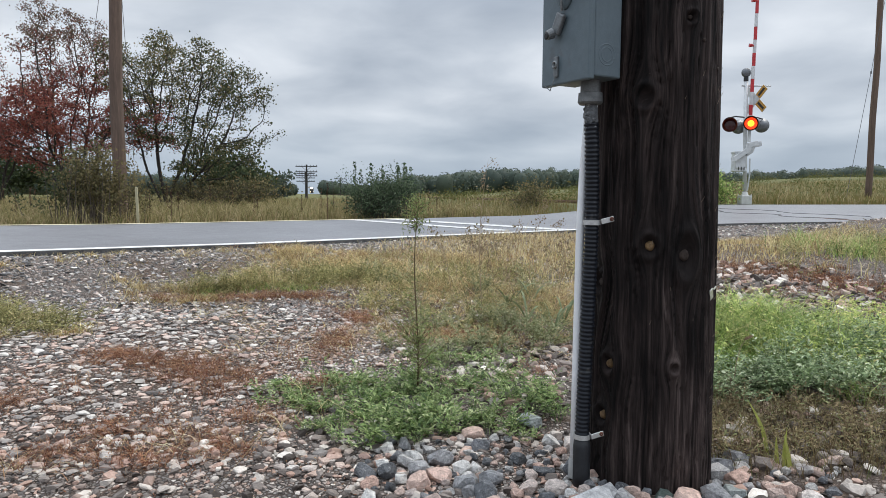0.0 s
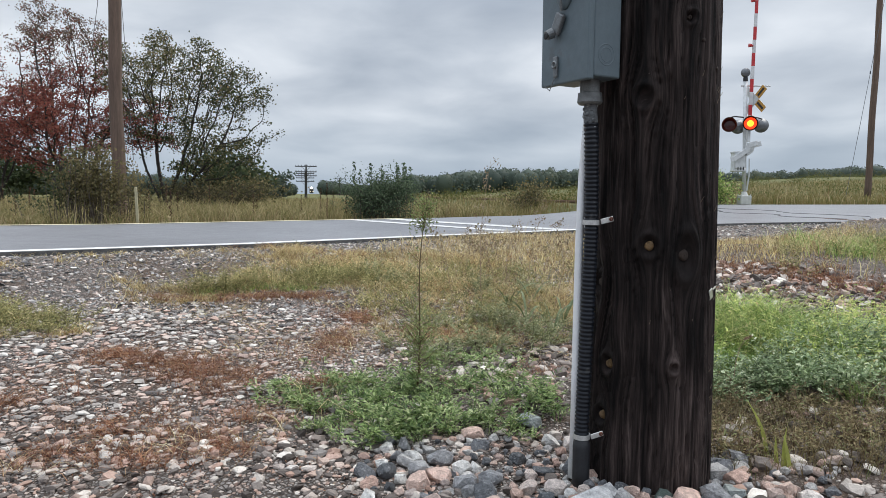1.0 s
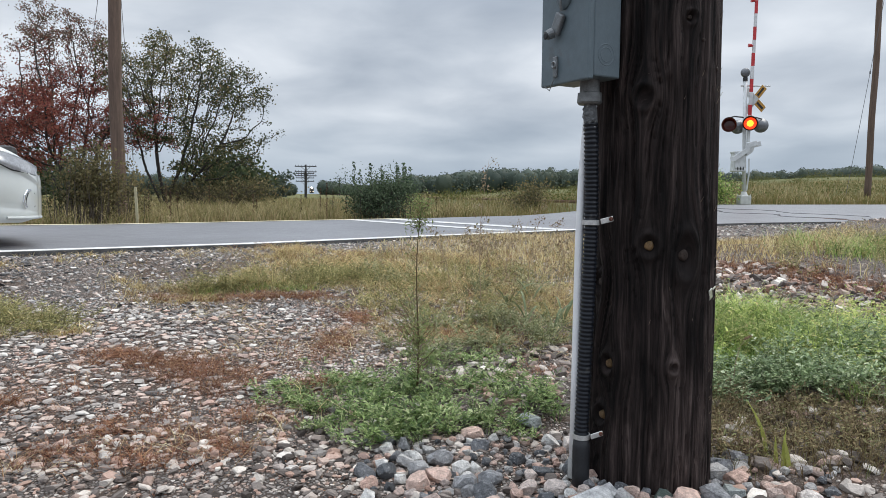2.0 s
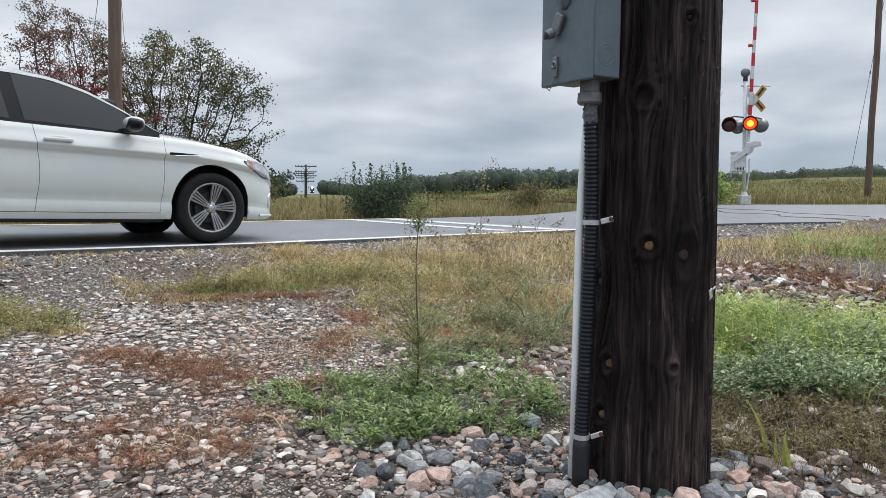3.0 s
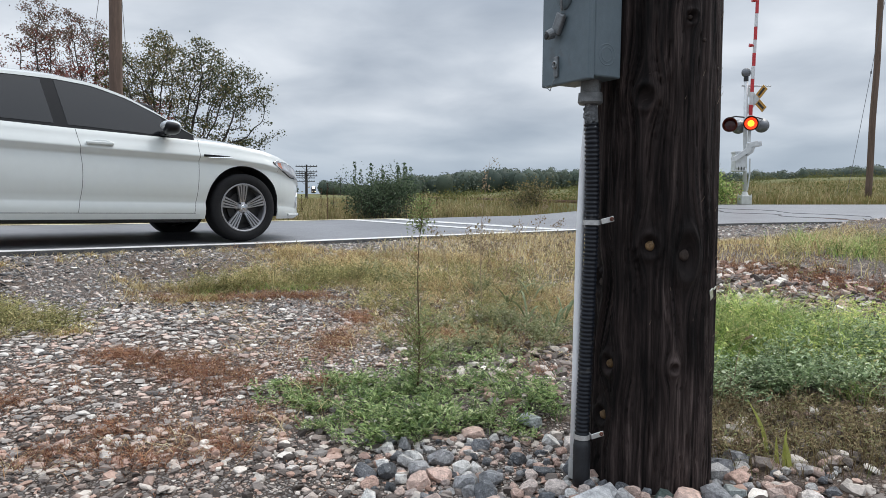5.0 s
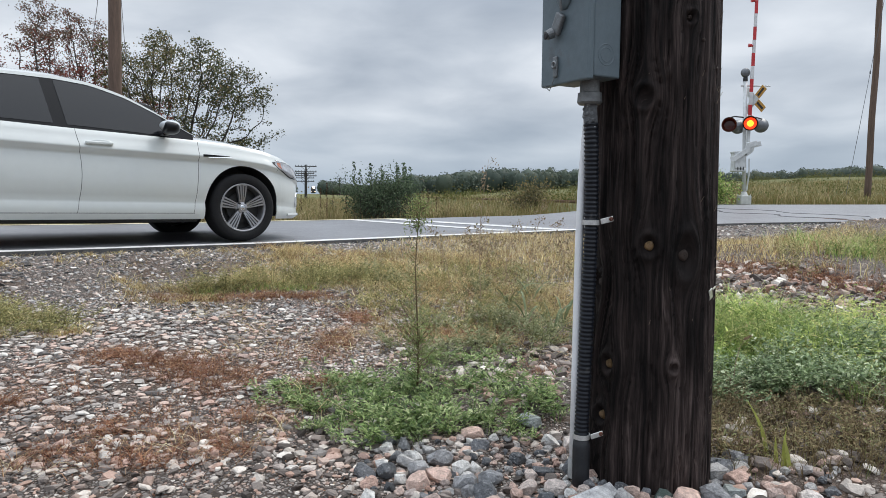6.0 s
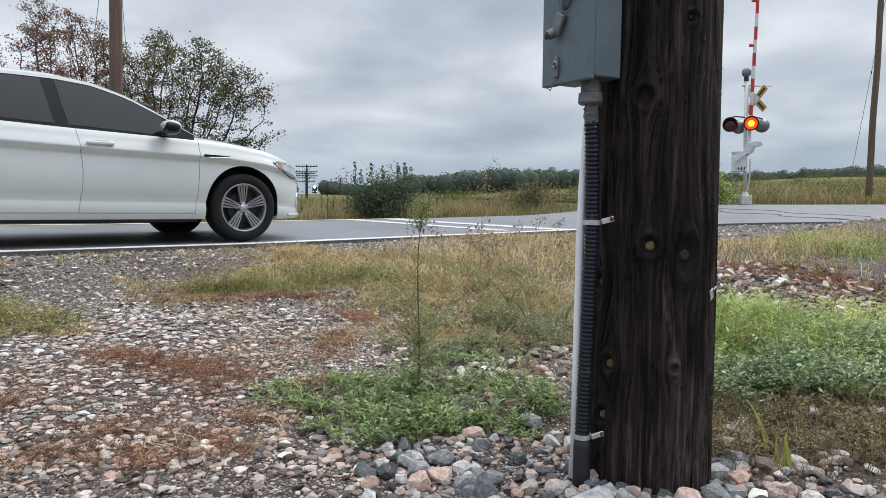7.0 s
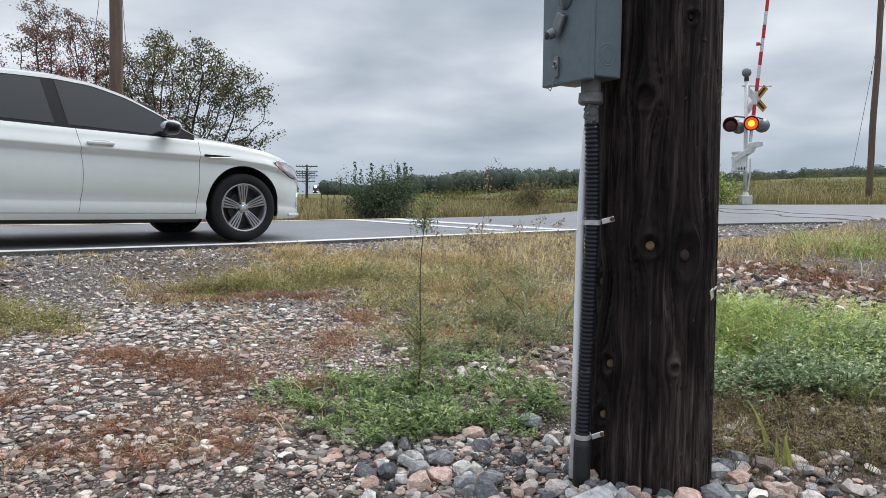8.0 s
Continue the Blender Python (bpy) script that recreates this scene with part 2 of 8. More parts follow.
# ---- ground ----
def ground_material():
    m = bpy.data.materials.new("earth")
    m.use_nodes = True
    nt = m.node_tree
    b, L = nt.nodes["Principled BSDF"], nt.links.new
    b.inputs["Roughness"].default_value = 0.9
    b.inputs["Specular IOR Level"].default_value = 0.15
    fine = noise_of(nt, 55, 6, 0.7)
    # packed gravel: one colour a stone, soil and painted crevice shade between
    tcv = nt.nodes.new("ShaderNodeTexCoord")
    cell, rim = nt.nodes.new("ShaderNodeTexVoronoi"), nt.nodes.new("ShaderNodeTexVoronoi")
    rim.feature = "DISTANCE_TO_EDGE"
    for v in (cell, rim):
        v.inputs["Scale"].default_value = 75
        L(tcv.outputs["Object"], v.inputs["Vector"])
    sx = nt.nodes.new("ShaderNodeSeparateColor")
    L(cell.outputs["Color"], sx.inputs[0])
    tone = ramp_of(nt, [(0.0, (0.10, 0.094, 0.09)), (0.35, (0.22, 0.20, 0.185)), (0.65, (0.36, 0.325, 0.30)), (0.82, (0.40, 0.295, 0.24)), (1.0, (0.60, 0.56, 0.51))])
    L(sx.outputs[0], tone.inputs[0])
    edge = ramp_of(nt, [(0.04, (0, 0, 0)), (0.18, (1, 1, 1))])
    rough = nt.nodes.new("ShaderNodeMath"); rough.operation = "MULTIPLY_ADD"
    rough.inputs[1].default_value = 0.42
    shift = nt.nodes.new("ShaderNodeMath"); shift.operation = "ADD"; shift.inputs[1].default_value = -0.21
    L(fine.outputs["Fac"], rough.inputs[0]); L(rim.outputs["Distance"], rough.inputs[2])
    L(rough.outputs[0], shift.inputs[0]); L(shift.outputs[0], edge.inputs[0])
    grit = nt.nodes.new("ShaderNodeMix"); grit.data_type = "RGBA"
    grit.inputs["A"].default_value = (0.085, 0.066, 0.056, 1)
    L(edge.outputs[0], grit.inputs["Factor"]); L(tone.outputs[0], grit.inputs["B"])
    soil = ramp_of(nt, [(0.3, (0.045, 0.032, 0.026)), (0.55, (0.15, 0.108, 0.083)), (0.75, (0.30, 0.23, 0.175))])
    L(fine.outputs["Fac"], soil.inputs[0])
    patch = noise_of(nt, 1.3, 5, 0.65)
    pr = ramp_of(nt, [(0.52, (0, 0, 0)), (0.62, (1, 1, 1))])
    L(patch.outputs["Fac"], pr.inputs[0])
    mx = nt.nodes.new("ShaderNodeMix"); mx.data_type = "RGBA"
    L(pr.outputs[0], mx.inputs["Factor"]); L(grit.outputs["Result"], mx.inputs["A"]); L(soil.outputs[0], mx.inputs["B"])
    # meadow beyond the road
    big = noise_of(nt, 0.12, 5, 0.6)
    meadow = ramp_of(nt, [(0.35, (0.095, 0.112, 0.042)), (0.5, (0.145, 0.135, 0.058)), (0.65, (0.105, 0.12, 0.045))])
    L(big.outputs["Fac"], meadow.inputs[0])
    tc, sep, mr = nt.nodes.new("ShaderNodeTexCoord"), nt.nodes.new("ShaderNodeSeparateXYZ"), nt.nodes.new("ShaderNodeMapRange")
    L(tc.outputs["Object"], sep.inputs[0])
    mr.inputs["From Min"].default_value, mr.inputs["From Max"].default_value = 14.0, 19.0
    L(sep.outputs["Y"], mr.inputs["Value"])
    m2 = nt.nodes.new("ShaderNodeMix"); m2.data_type = "RGBA"
    L(mr.outputs["Result"], m2.inputs["Factor"]); L(mx.outputs["Result"], m2.inputs["A"]); L(meadow.outputs[0], m2.inputs["B"])
    L(m2.outputs["Result"], b.inputs["Base Color"])
    bp = nt.nodes.new("ShaderNodeBump")
    bp.inputs["Strength"].default_value, bp.inputs["Distance"].default_value = 0.9, 0.015
    hs = nt.nodes.new("ShaderNodeMath"); hs.operation = "MULTIPLY_ADD"
    hs.inputs[1].default_value = 0.5
    L(edge.outputs[0], hs.inputs[0]); L(fine.outputs["Fac"], hs.inputs[2])
    L(hs.outputs[0], bp.inputs["Height"]); L(bp.outputs[0], b.inputs["Normal"])
    return m


def build_ground():
    radii = [0.0]
    r = 0.35
    while r < 4200:
        radii.append(r)
        r *= 1.03 if r < 60 else 1.08
    front = np.radians(np.linspace(38, 142, 261))
    back = np.radians(np.linspace(142, 398, 91))[1:-1]
    ang = np.concatenate([front, back])
    R, A = np.meshgrid(np.array(radii[1:]), ang, indexing="ij")
    x, y = (R * np.cos(A)).ravel(), (R * np.sin(A)).ravel()
    z = land(x, y)
    n = len(ang)
    rows = len(radii) - 1
    i, j = np.meshgrid(np.arange(rows - 1), np.arange(n), indexing="ij")
    i, j = i.ravel(), j.ravel()
    jn = (j + 1) % n
    quads = np.stack([i * n + j, (i + 1) * n + j, (i + 1) * n + jn, i * n + jn], 1)
    verts = np.vstack([np.stack([x, y, z], 1), [[0, 0, land_at(0, 0)]]])
    tris = np.stack([np.full(n, rows * n), np.arange(n), (np.arange(n) + 1) % n], 1)
    ob = put_mesh("ground", np_mesh("ground", verts, quads, tris), ground_material(), smooth=True)
    return tagged(ob, "stony earth verge and rough meadow under everything", "ground", kind="structure")


GROUND = build_ground()


# ---- road ----
def ribbon(us, ss, dz=0.0, thick=0.0):
    """A strip of paving over distances along and across the edge line, with a skirt of that thickness."""
    us, ss = np.asarray(us, float), np.asarray(ss, float)
    ix = np.clip(np.round((us + 80) * 10).astype(int), 0, len(EDGE) - 1)
    P, Nn = EDGE[ix], EDGE_N[ix]
    xy = P[:, None, :] + Nn[:, None, :] * ss[None, :, None]
    z = road_z(np.broadcast_to(ss[None, :], xy.shape[:2]), np.broadcast_to(us[:, None], xy.shape[:2])) + dz
    v = np.concatenate([xy, z[..., None]], 2)
    a, b = v.shape[:2]
    if thick:
        lo, hi = v[:, :1].copy(), v[:, -1:].copy()
        lo[..., 2] -= thick; hi[..., 2] -= thick
        v = np.concatenate([lo, v, hi], 1)
        b += 2
    i, j = np.meshgrid(np.arange(a - 1), np.arange(b - 1), indexing="ij")
    i, j = i.ravel(), j.ravel()
    q = np.stack([i * b + j, (i + 1) * b + j, (i + 1) * b + j + 1, i * b + j + 1], 1)
    return np_mesh("strip", v.reshape(-1, 3), q)


def asphalt_material():
    m = bpy.data.materials.new("asphalt")
    m.use_nodes = True
    nt = m.node_tree
    b, L = nt.nodes["Principled BSDF"], nt.links.new
    g, w, st = noise_of(nt, 240, 3, 0.7), noise_of(nt, 0.9, 5, 0.6), noise_of(nt, 7, 6, 0.6)
    c = ramp_of(nt, [(0.3, (0.10, 0.10, 0.108)), (0.7, (0.20, 0.20, 0.21))])
    L(g.outputs["Fac"], c.inputs[0])
    mr = nt.nodes.new("ShaderNodeMapRange")
    mr.inputs["To Min"].default_value, mr.inputs["To Max"].default_value = 0.55, 1.45
    L(w.outputs["Fac"], mr.inputs["Value"])
    sc = nt.nodes.new("ShaderNodeVectorMath"); sc.operation = "SCALE"
    L(c.outputs[0], sc.inputs[0]); L(mr.outputs["Result"], sc.inputs["Scale"])
    L(sc.outputs[0], b.inputs["Base Color"])
    rr = nt.nodes.new("ShaderNodeMapRange")
    rr.inputs["To Min"].default_value, rr.inputs["To Max"].default_value = 0.30, 0.5
    L(st.outputs["Fac"], rr.inputs["Value"]); L(rr.outputs["Result"], b.inputs["Roughness"])
    bp = nt.nodes.new("ShaderNodeBump")
    bp.inputs["Strength"].default_value, bp.inputs["Distance"].default_value = 0.5, 0.003
    L(g.outputs["Fac"], bp.inputs["Height"]); L(bp.outputs[0], b.inputs["Normal"])
    return m


US = np.concatenate([np.arange(-78, -8, 2.0), np.arange(-8, 20, 0.2), np.arange(20, 130, 2.0)])
ASPHALT = asphalt_material()
road = put_mesh("road", ribbon(US, np.concatenate([[-0.115], np.arange(0, 7.01, 0.35), [7.25]]), thick=0.06), ASPHALT, smooth=False)
tagged(road, "damp grey asphalt two-lane road with crumbling edge", "road", kind="structure")
PAINT_W = mat("worn_white_paint", (0.72, 0.72, 0.70), 0.55, var=0.1, scale=3, dirt=((0.16, 0.16, 0.16), 26, 0.60))
PAINT_Y = mat("worn_yellow_paint", (0.68, 0.61, 0.40), 0.55, var=0.1, scale=3, dirt=((0.16, 0.16, 0.15), 26, 0.60))


def road_mark(name, u0, u1, s0, s1, material, label):
    ob = put_mesh(name, ribbon(np.arange(u0, u1 + 0.001, min(0.2, (u1 - u0) / 3)), np.linspace(s0, s1, 4), dz=0.005), material, road, label)
    return ob


road_mark("edge_line", -78, 4.9, -0.10, 0.05, PAINT_W, "worn white painted edge line")
road_mark("centre_line", -78, 4.6, LANE - 0.12, LANE, PAINT_Y, "pale yellow painted centre line")


def cross_bar(u0, s0, u1, s1, wide, label):
    """A painted bar across the lane from (u0, s0) to (u1, s1)."""
    v, q = [], []
    n = 24
    for i in range(n + 1):
        f = i / n
        s, u = s0 + (s1 - s0) * f, u0 + (u1 - u0) * f
        for e in (-wide / 2, 0, wide / 2):
            j = int(np.clip(round((u + e + 80) * 10), 0, len(EDGE) - 1))
            r = u + e - EDGE_U[j]
            p = EDGE[j] + EDGE_T[j] * r + EDGE_N[j] * s
            v.append((p[0], p[1], float(road_z(s, u + e)) + 0.005))
        if i:
            b = 3 * i
            q += [(b - 3, b, b + 1, b - 2), (b - 2, b + 1, b + 2, b - 1)]
    put_mesh("stop_line", np_mesh("stop_line", v, [t[::-1] for t in q]), WORN_W, road, label)


WORN_W = mat("faded_white_paint", (0.62, 0.62, 0.61), 0.55, var=0.15, scale=3, dirt=((0.19, 0.19, 0.2), 16, 0.53))
cross_bar(4.55, 0.06, 4.25, LANE - 0.15, 0.32, "faded white painted stop bar")
cross_bar(3.65, 0.25, 3.50, LANE - 0.15, 0.24, "faded white painted stop bar")


def broken_edge():
    """Dark crumbling rim of the paving."""
    v, q = [], []
    us = np.arange(-12, 16, 0.04)
    rnd = np.random.default_rng(4)
    for i, u in enumerate(us):
        j = int(np.clip(round((u + 80) * 10), 0, len(EDGE) - 1))
        r = u - EDGE_U[j]
        p, n = EDGE[j] + EDGE_T[j] * r, EDGE_N[j]
        z = float(road_z(0.0, u))
        o = 0.135 + 0.014 * math.sin(u * 5) * math.sin(u * 1.7) + rnd.uniform(-0.01, 0.01)
        for s, dz in ((-0.100, 0.006), (-o, 0.003), (-o - 0.010, -0.014), (-o - 0.04, -0.06)):
            a = p + n * s
            v.append((a[0], a[1], z + dz + rnd.uniform(-0.006, 0.002) * (dz < 0.003)))
        if i:
            b = 4 * i
            q += [(b - 4 + k, b + k, b + k + 1, b - 3 + k)[::-1] for k in range(3)]
    put_mesh("broken_edge", np_mesh("broken_edge", v, q, flat=True), mat("raw_asphalt_edge", (0.035, 0.034, 0.034), 0.8, var=0.35, scale=30, bump=0.8, bump_scale=120), road, "dark crumbling asphalt edge")


broken_edge()
TAR = mat("tar", (0.015, 0.015, 0.016), 0.35, var=0.2)
for k, (u, s0, s1) in enumerate(((11.2, 0.3, 4.0), (12.6, 1.0, 6.2))):
    bm = bmesh.new()
    pts = []
    rnd = random.Random(k)
    for i in range(30):
        s = s0 + (s1 - s0) * i / 29
        uu = u + 0.25 * math.sin(i * 0.5) + rnd.uniform(-0.05, 0.05)
        j = int(round((uu + 80) * 10))
        p = EDGE[j] + EDGE_N[j] * s + EDGE_T[j] * 0.02 * (i % 3)
        pts.append((p[0], p[1], float(road_z(s, uu)) + 0.001))
    tube(bm, pts, 0.009, 5)
    part("crack_seal", bm, TAR, road, "dark tar crack sealing")


# ---- railway ----
def build_track():
    steel = mat("rusty_rail", (0.16, 0.09, 0.06), 0.6, metal=0.4, var=0.3, scale=5)
    tie_m = mat("creosoted_tie", (0.05, 0.038, 0.03), 0.85, var=0.3, scale=6)
    track = new("railway_track")
    tagged(track, "rusty steel rails on timber ties over the crossing", "railway track", kind="structure")
    for off in (-0.75, 0.75):
        bm = bmesh.new()
        prof = [(-0.035, 0.03), (-0.035, 0.0), (-0.008, -0.03), (-0.008, -0.11), (-0.07, -0.13), (0.07, -0.13), (0.008, -0.11), (0.008, -0.03), (0.035, 0.0), (0.035, 0.03)]
        rings = []
        for d in list(np.arange(-30, 60, 3.0)) + list(np.arange(60, 1000, 60.0)):
            p = TRACK_A + TRACK_D * d
            q = (p[0] + off * TRACK_D[1], p[1] - off * TRACK_D[0])
            s, u = road_su(q[0], q[1])
            z = 0.50 if s[0] > WIDE + 1 else float(road_z(max(s[0], 0.0), u[0])) - 0.034
            rings.append([bm.verts.new((q[0] + a * TRACK_D[1], q[1] - a * TRACK_D[0], z + b)) for a, b in prof])
        for r0, r1 in zip(rings, rings[1:]):
            for k in range(len(prof)):
                bm.faces.new((r0[k], r0[(k + 1) % len(prof)], r1[(k + 1) % len(prof)], r1[k]))
        part("rail", bm, steel, track)
    bm = bmesh.new()
    box(bm, (2.6, 0.22, 0.16), bevel=0.015, seg=1)
    me = bpy.data.meshes.new("tie")
    bm.to_mesh(me); bm.free()
    me.materials.append(tie_m)
    yaw = math.atan2(-TRACK_D[0], TRACK_D[1])
    for i in range(90):
        d = 1.5 + 0.55 * i
        p = TRACK_A + TRACK_D * d
        t = new("tie", me)
        t.parent = track
        t.matrix_basis = pose(p[0], p[1], 0.315, 0, 0, math.degrees(yaw))
    return track


build_track()


# ---- scattering ----
RNG = np.random.default_rng(7)


def blades(x, y, z, h, w, lean, az, bend=0.5):
    """Grass blades: bent tapering strips of two faces. All arguments are arrays."""
    n = len(x)
    az2 = RNG.uniform(0, 2 * np.pi, n)
    wx, wy = np.cos(az2) * w / 2, np.sin(az2) * w / 2
    lx, ly = np.cos(az) * lean * h, np.sin(az) * lean * h
    v = np.empty((n, 5, 3))
    v[:, 0] = np.stack([x - wx, y - wy, z - 0.01], 1)
    v[:, 1] = np.stack([x + wx, y + wy, z - 0.01], 1)
    mx, my, mz = x + lx * 0.35, y + ly * 0.35, z + h * 0.55
    v[:, 2] = np.stack([mx + wx * 0.75, my + wy * 0.75, mz], 1)
    v[:, 3] = np.stack([mx - wx * 0.75, my - wy * 0.75, mz], 1)
    v[:, 4] = np.stack([x + lx * (1 + bend), y + ly * (1 + bend), z + h * (1 - 0.35 * bend * lean)], 1)
    b = np.arange(n)[:, None] * 5
    return v.reshape(-1, 3), b + np.array([[0, 1, 2, 3]]), b + np.array([[3, 2, 4]])


def leaves(c, size, nrm=None, slim=0.5, fold=0.25):
    """Small leaves: two-triangle folded diamonds at centres c (n,3), with random turn."""
    n = len(c)
    a = RNG.normal(size=(n, 3)); a /= np.linalg.norm(a, axis=1)[:, None]
    if nrm is not None:
        a = a * np.array([1, 1, 0.45]); a /= np.linalg.norm(a, axis=1)[:, None]
    b = np.cross(a, RNG.normal(size=(n, 3))); b /= np.linalg.norm(b, axis=1)[:, None]
    if nrm is not None:
        b[:, 2] *= 0.4
    k = np.cross(a, b)
    s = np.broadcast_to(np.asarray(size, float), (n,))[:, None]
    v = np.empty((n, 4, 3))
    v[:, 0] = c - a * s * 0.5
    v[:, 1] = c + b * s * slim * 0.5 + k * s * fold * 0.5
    v[:, 2] = c + a * s * 0.5
    v[:, 3] = c - b * s * slim * 0.5 + k * s * fold * 0.5
    i = np.arange(n)[:, None] * 4
    tris = np.concatenate([i + np.array([[0, 1, 2]]), i + np.array([[0, 2, 3]])])
    return v.reshape(-1, 3), tris


def join(*soups):
    """Join (verts, quads, tris) triples."""
    V, Q, T, n = [], [], [], 0
    for v, q, t in soups:
        V.append(v)
        if q is not None and len(q):
            Q.append(q + n)
        if t is not None and len(t):
            T.append(t + n)
        n += len(v)
    return np.vstack(V), np.vstack(Q) if Q else None, np.vstack(T) if T else None


def stuff(name, soup, material, label, category):
    ob = put_mesh(name, np_mesh(name, *soup, flat=True), material)
    return tagged(ob, label, category, kind="stuff")


def grass_at(n, pick, h, w=(0.004, 0.008), lean=(0.1, 0.7), bend=0.6):
    """n blades at places from pick(n) -> x, y."""
    x, y = pick(n)
    m = len(x)
    z = land(x, y)
    lush = 0.72 + 0.38 * wobble(x, y, 2.2, 5.0)
    return blades(x, y, z, RNG.uniform(*h, m) * RNG.uniform(0.6, 1.0, m) * lush, RNG.uniform(*w, m), RNG.uniform(*lean, m), RNG.uniform(0, 2 * np.pi, m), bend)


def fan(d0, d1, k0, k1):
    """Picks places evenly over depths d0..d1 and bearings k0..k1 (x over y)."""
    def pick(n):
        y = np.sqrt(RNG.uniform(d0 * d0, d1 * d1, n))
        return (RNG.uniform(k0, k1, n) + RNG.normal(0, 0.05 * (k1 - k0), n)) * y, y
    return pick


def tufts(pick, count, spread, each):
    """Places in clumps."""
    def go(n):
        cx, cy = pick(count)
        i = RNG.integers(0, count, n)
        r = spread * np.abs(RNG.normal(size=n)) * RNG.uniform(0.5, 1.2, count)[i]
        a = RNG.uniform(0, 2 * np.pi, n)
        return cx[i] + r * np.cos(a), cy[i] + r * np.sin(a)
    return go


def keep(pick, test):
    def go(n):
        x, y = pick(n)
        s, u = road_su(x, y)
        k = test(x, y, s, u)
        return x[k], y[k]
    return go


def near_side(x, y, s, u):
    return s < -0.35


def far_side(x, y, s, u):
    return (s > WIDE + 0.5) & ((np.abs(track_dist(x, y)) > 2.4) | (y > 60)) & (np.hypot(x - 9.6, y - 21.6) > 1.3)


STRAW = [(0, (0.13, 0.08, 0.045)), (0.2, (0.36, 0.235, 0.12)), (0.42, (0.66, 0.50, 0.25)), (0.62, (0.86, 0.77, 0.47)), (0.82, (0.52, 0.40, 0.19)), (1, (0.25, 0.245, 0.11))]
RUST = [(0.0, (0.10, 0.045, 0.030)), (0.4, (0.23, 0.10, 0.06)), (0.7, (0.37, 0.185, 0.11)), (1.0, (0.54, 0.37, 0.21))]
GREEN = [(0.0, (0.12, 0.19, 0.06)), (0.4, (0.26, 0.38, 0.11)), (0.7, (0.42, 0.52, 0.16)), (0.9, (0.58, 0.60, 0.25)), (1.0, (0.62, 0.58, 0.32))]
MEADOW = [(0.0, (0.10, 0.105, 0.036)), (0.25, (0.20, 0.185, 0.07)), (0.5, (0.34, 0.28, 0.13)), (0.7, (0.50, 0.41, 0.24)), (0.85, (0.24, 0.155, 0.08)), (1.0, (0.20, 0.215, 0.08))]
straw_m = mat("dry_grass", (0, 0, 0), 0.7, var=0.26, scale=2.6, island=STRAW, translucent=0.42)
rust_m = mat("rust_red_weed", (0, 0, 0), 0.75, var=0.22, scale=4, island=RUST, translucent=0.2)
green_m = mat("green_leaf", (0, 0, 0), 0.5, var=0.25, scale=3, island=GREEN, translucent=0.3)
meadow_m = mat("meadow_grass", (0, 0, 0), 0.7, var=0.22, scale=0.5, island=MEADOW, translucent=0.3)

# ---- near utility pole ----
POLE = (0.5500, 1.78)


def pole_point(off, z, out=0.0):
    """Place on the pole's skin: off is -1..1 across its face towards the verge, z the height."""
    cx, cy = POLE[0] - 0.003 * z, POLE[1]
    r = pole_radius(z) + out
    a = math.atan2(-cy, -cx) + math.asin(max(-1.0, min(1.0, off)))
    return Vector((cx + r * math.cos(a), cy + r * math.sin(a), z)), a


def pole_radius(z):
    return 0.1555 - 0.0075 * min(z, 1.3) - 0.0055 * max(z - 1.3, 0)


KNOTS = [(-0.18, 0.955, 0.019), (-0.06, 0.60, 0.019), (0.50, 0.578, 0.025), (-0.67, 0.296, 0.018), (-0.77, 0.158, 0.018), (0.49, 1.14, 0.011),
         (-0.86, 0.50, 0.019), (0.35, 0.305, 0.010)]


def old_wood():
    m = bpy.data.materials.new("weathered_creosoted_wood")
    m.use_nodes = True
    nt = m.node_tree
    b, L = nt.nodes["Principled BSDF"], nt.links.new
    b.inputs["Roughness"].default_value = 0.8
    b.inputs["Specular IOR Level"].default_value = 0.2
    fib = noise_of(nt, 1.0, 8, 0.74, (120, 120, 4.0), distort=0.5)
    mid = noise_of(nt, 1.0, 5, 0.62, (21, 21, 2.4), distort=0.9)
    grain = nt.nodes.new("ShaderNodeAttribute")
    grain.attribute_name = "grain"
    for tex in (fib, mid):
        L(grain.outputs["Vector"], tex.inputs["Vector"].links[0].from_node.inputs[0])
    big = noise_of(nt, 4.0, 4, 0.6, (1, 1, 0.5))
    c = ramp_of(nt, [(0.40, (0.0022, 0.0015, 0.0014)), (0.475, (0.021, 0.0145, 0.0132)), (0.55, (0.056, 0.040, 0.036)), (0.69, (0.20, 0.152, 0.138))])
    mx = nt.nodes.new("ShaderNodeMix"); mx.data_type = "FLOAT"; mx.inputs["Factor"].default_value = 0.36
    L(fib.outputs["Fac"], mx.inputs["A"]); L(mid.outputs["Fac"], mx.inputs["B"])
    L(mx.outputs["Result"], c.inputs[0])
    mr = nt.nodes.new("ShaderNodeMapRange")
    mr.inputs["From Min"].default_value, mr.inputs["From Max"].default_value = 0.35, 0.68
    mr.inputs["To Min"].default_value, mr.inputs["To Max"].default_value = 0.35, 1.25
    L(big.outputs["Fac"], mr.inputs["Value"])
    sc = nt.nodes.new("ShaderNodeVectorMath"); sc.operation = "SCALE"
    L(c.outputs[0], sc.inputs[0]); L(mr.outputs["Result"], sc.inputs["Scale"])
    L(sc.outputs[0], b.inputs["Base Color"])
    bp = nt.nodes.new("ShaderNodeBump")
    bp.inputs["Strength"].default_value, bp.inputs["Distance"].default_value = 1.0, 0.010
    L(mx.outputs["Result"], bp.inputs["Height"]); L(bp.outputs[0], b.inputs["Normal"])
    return m


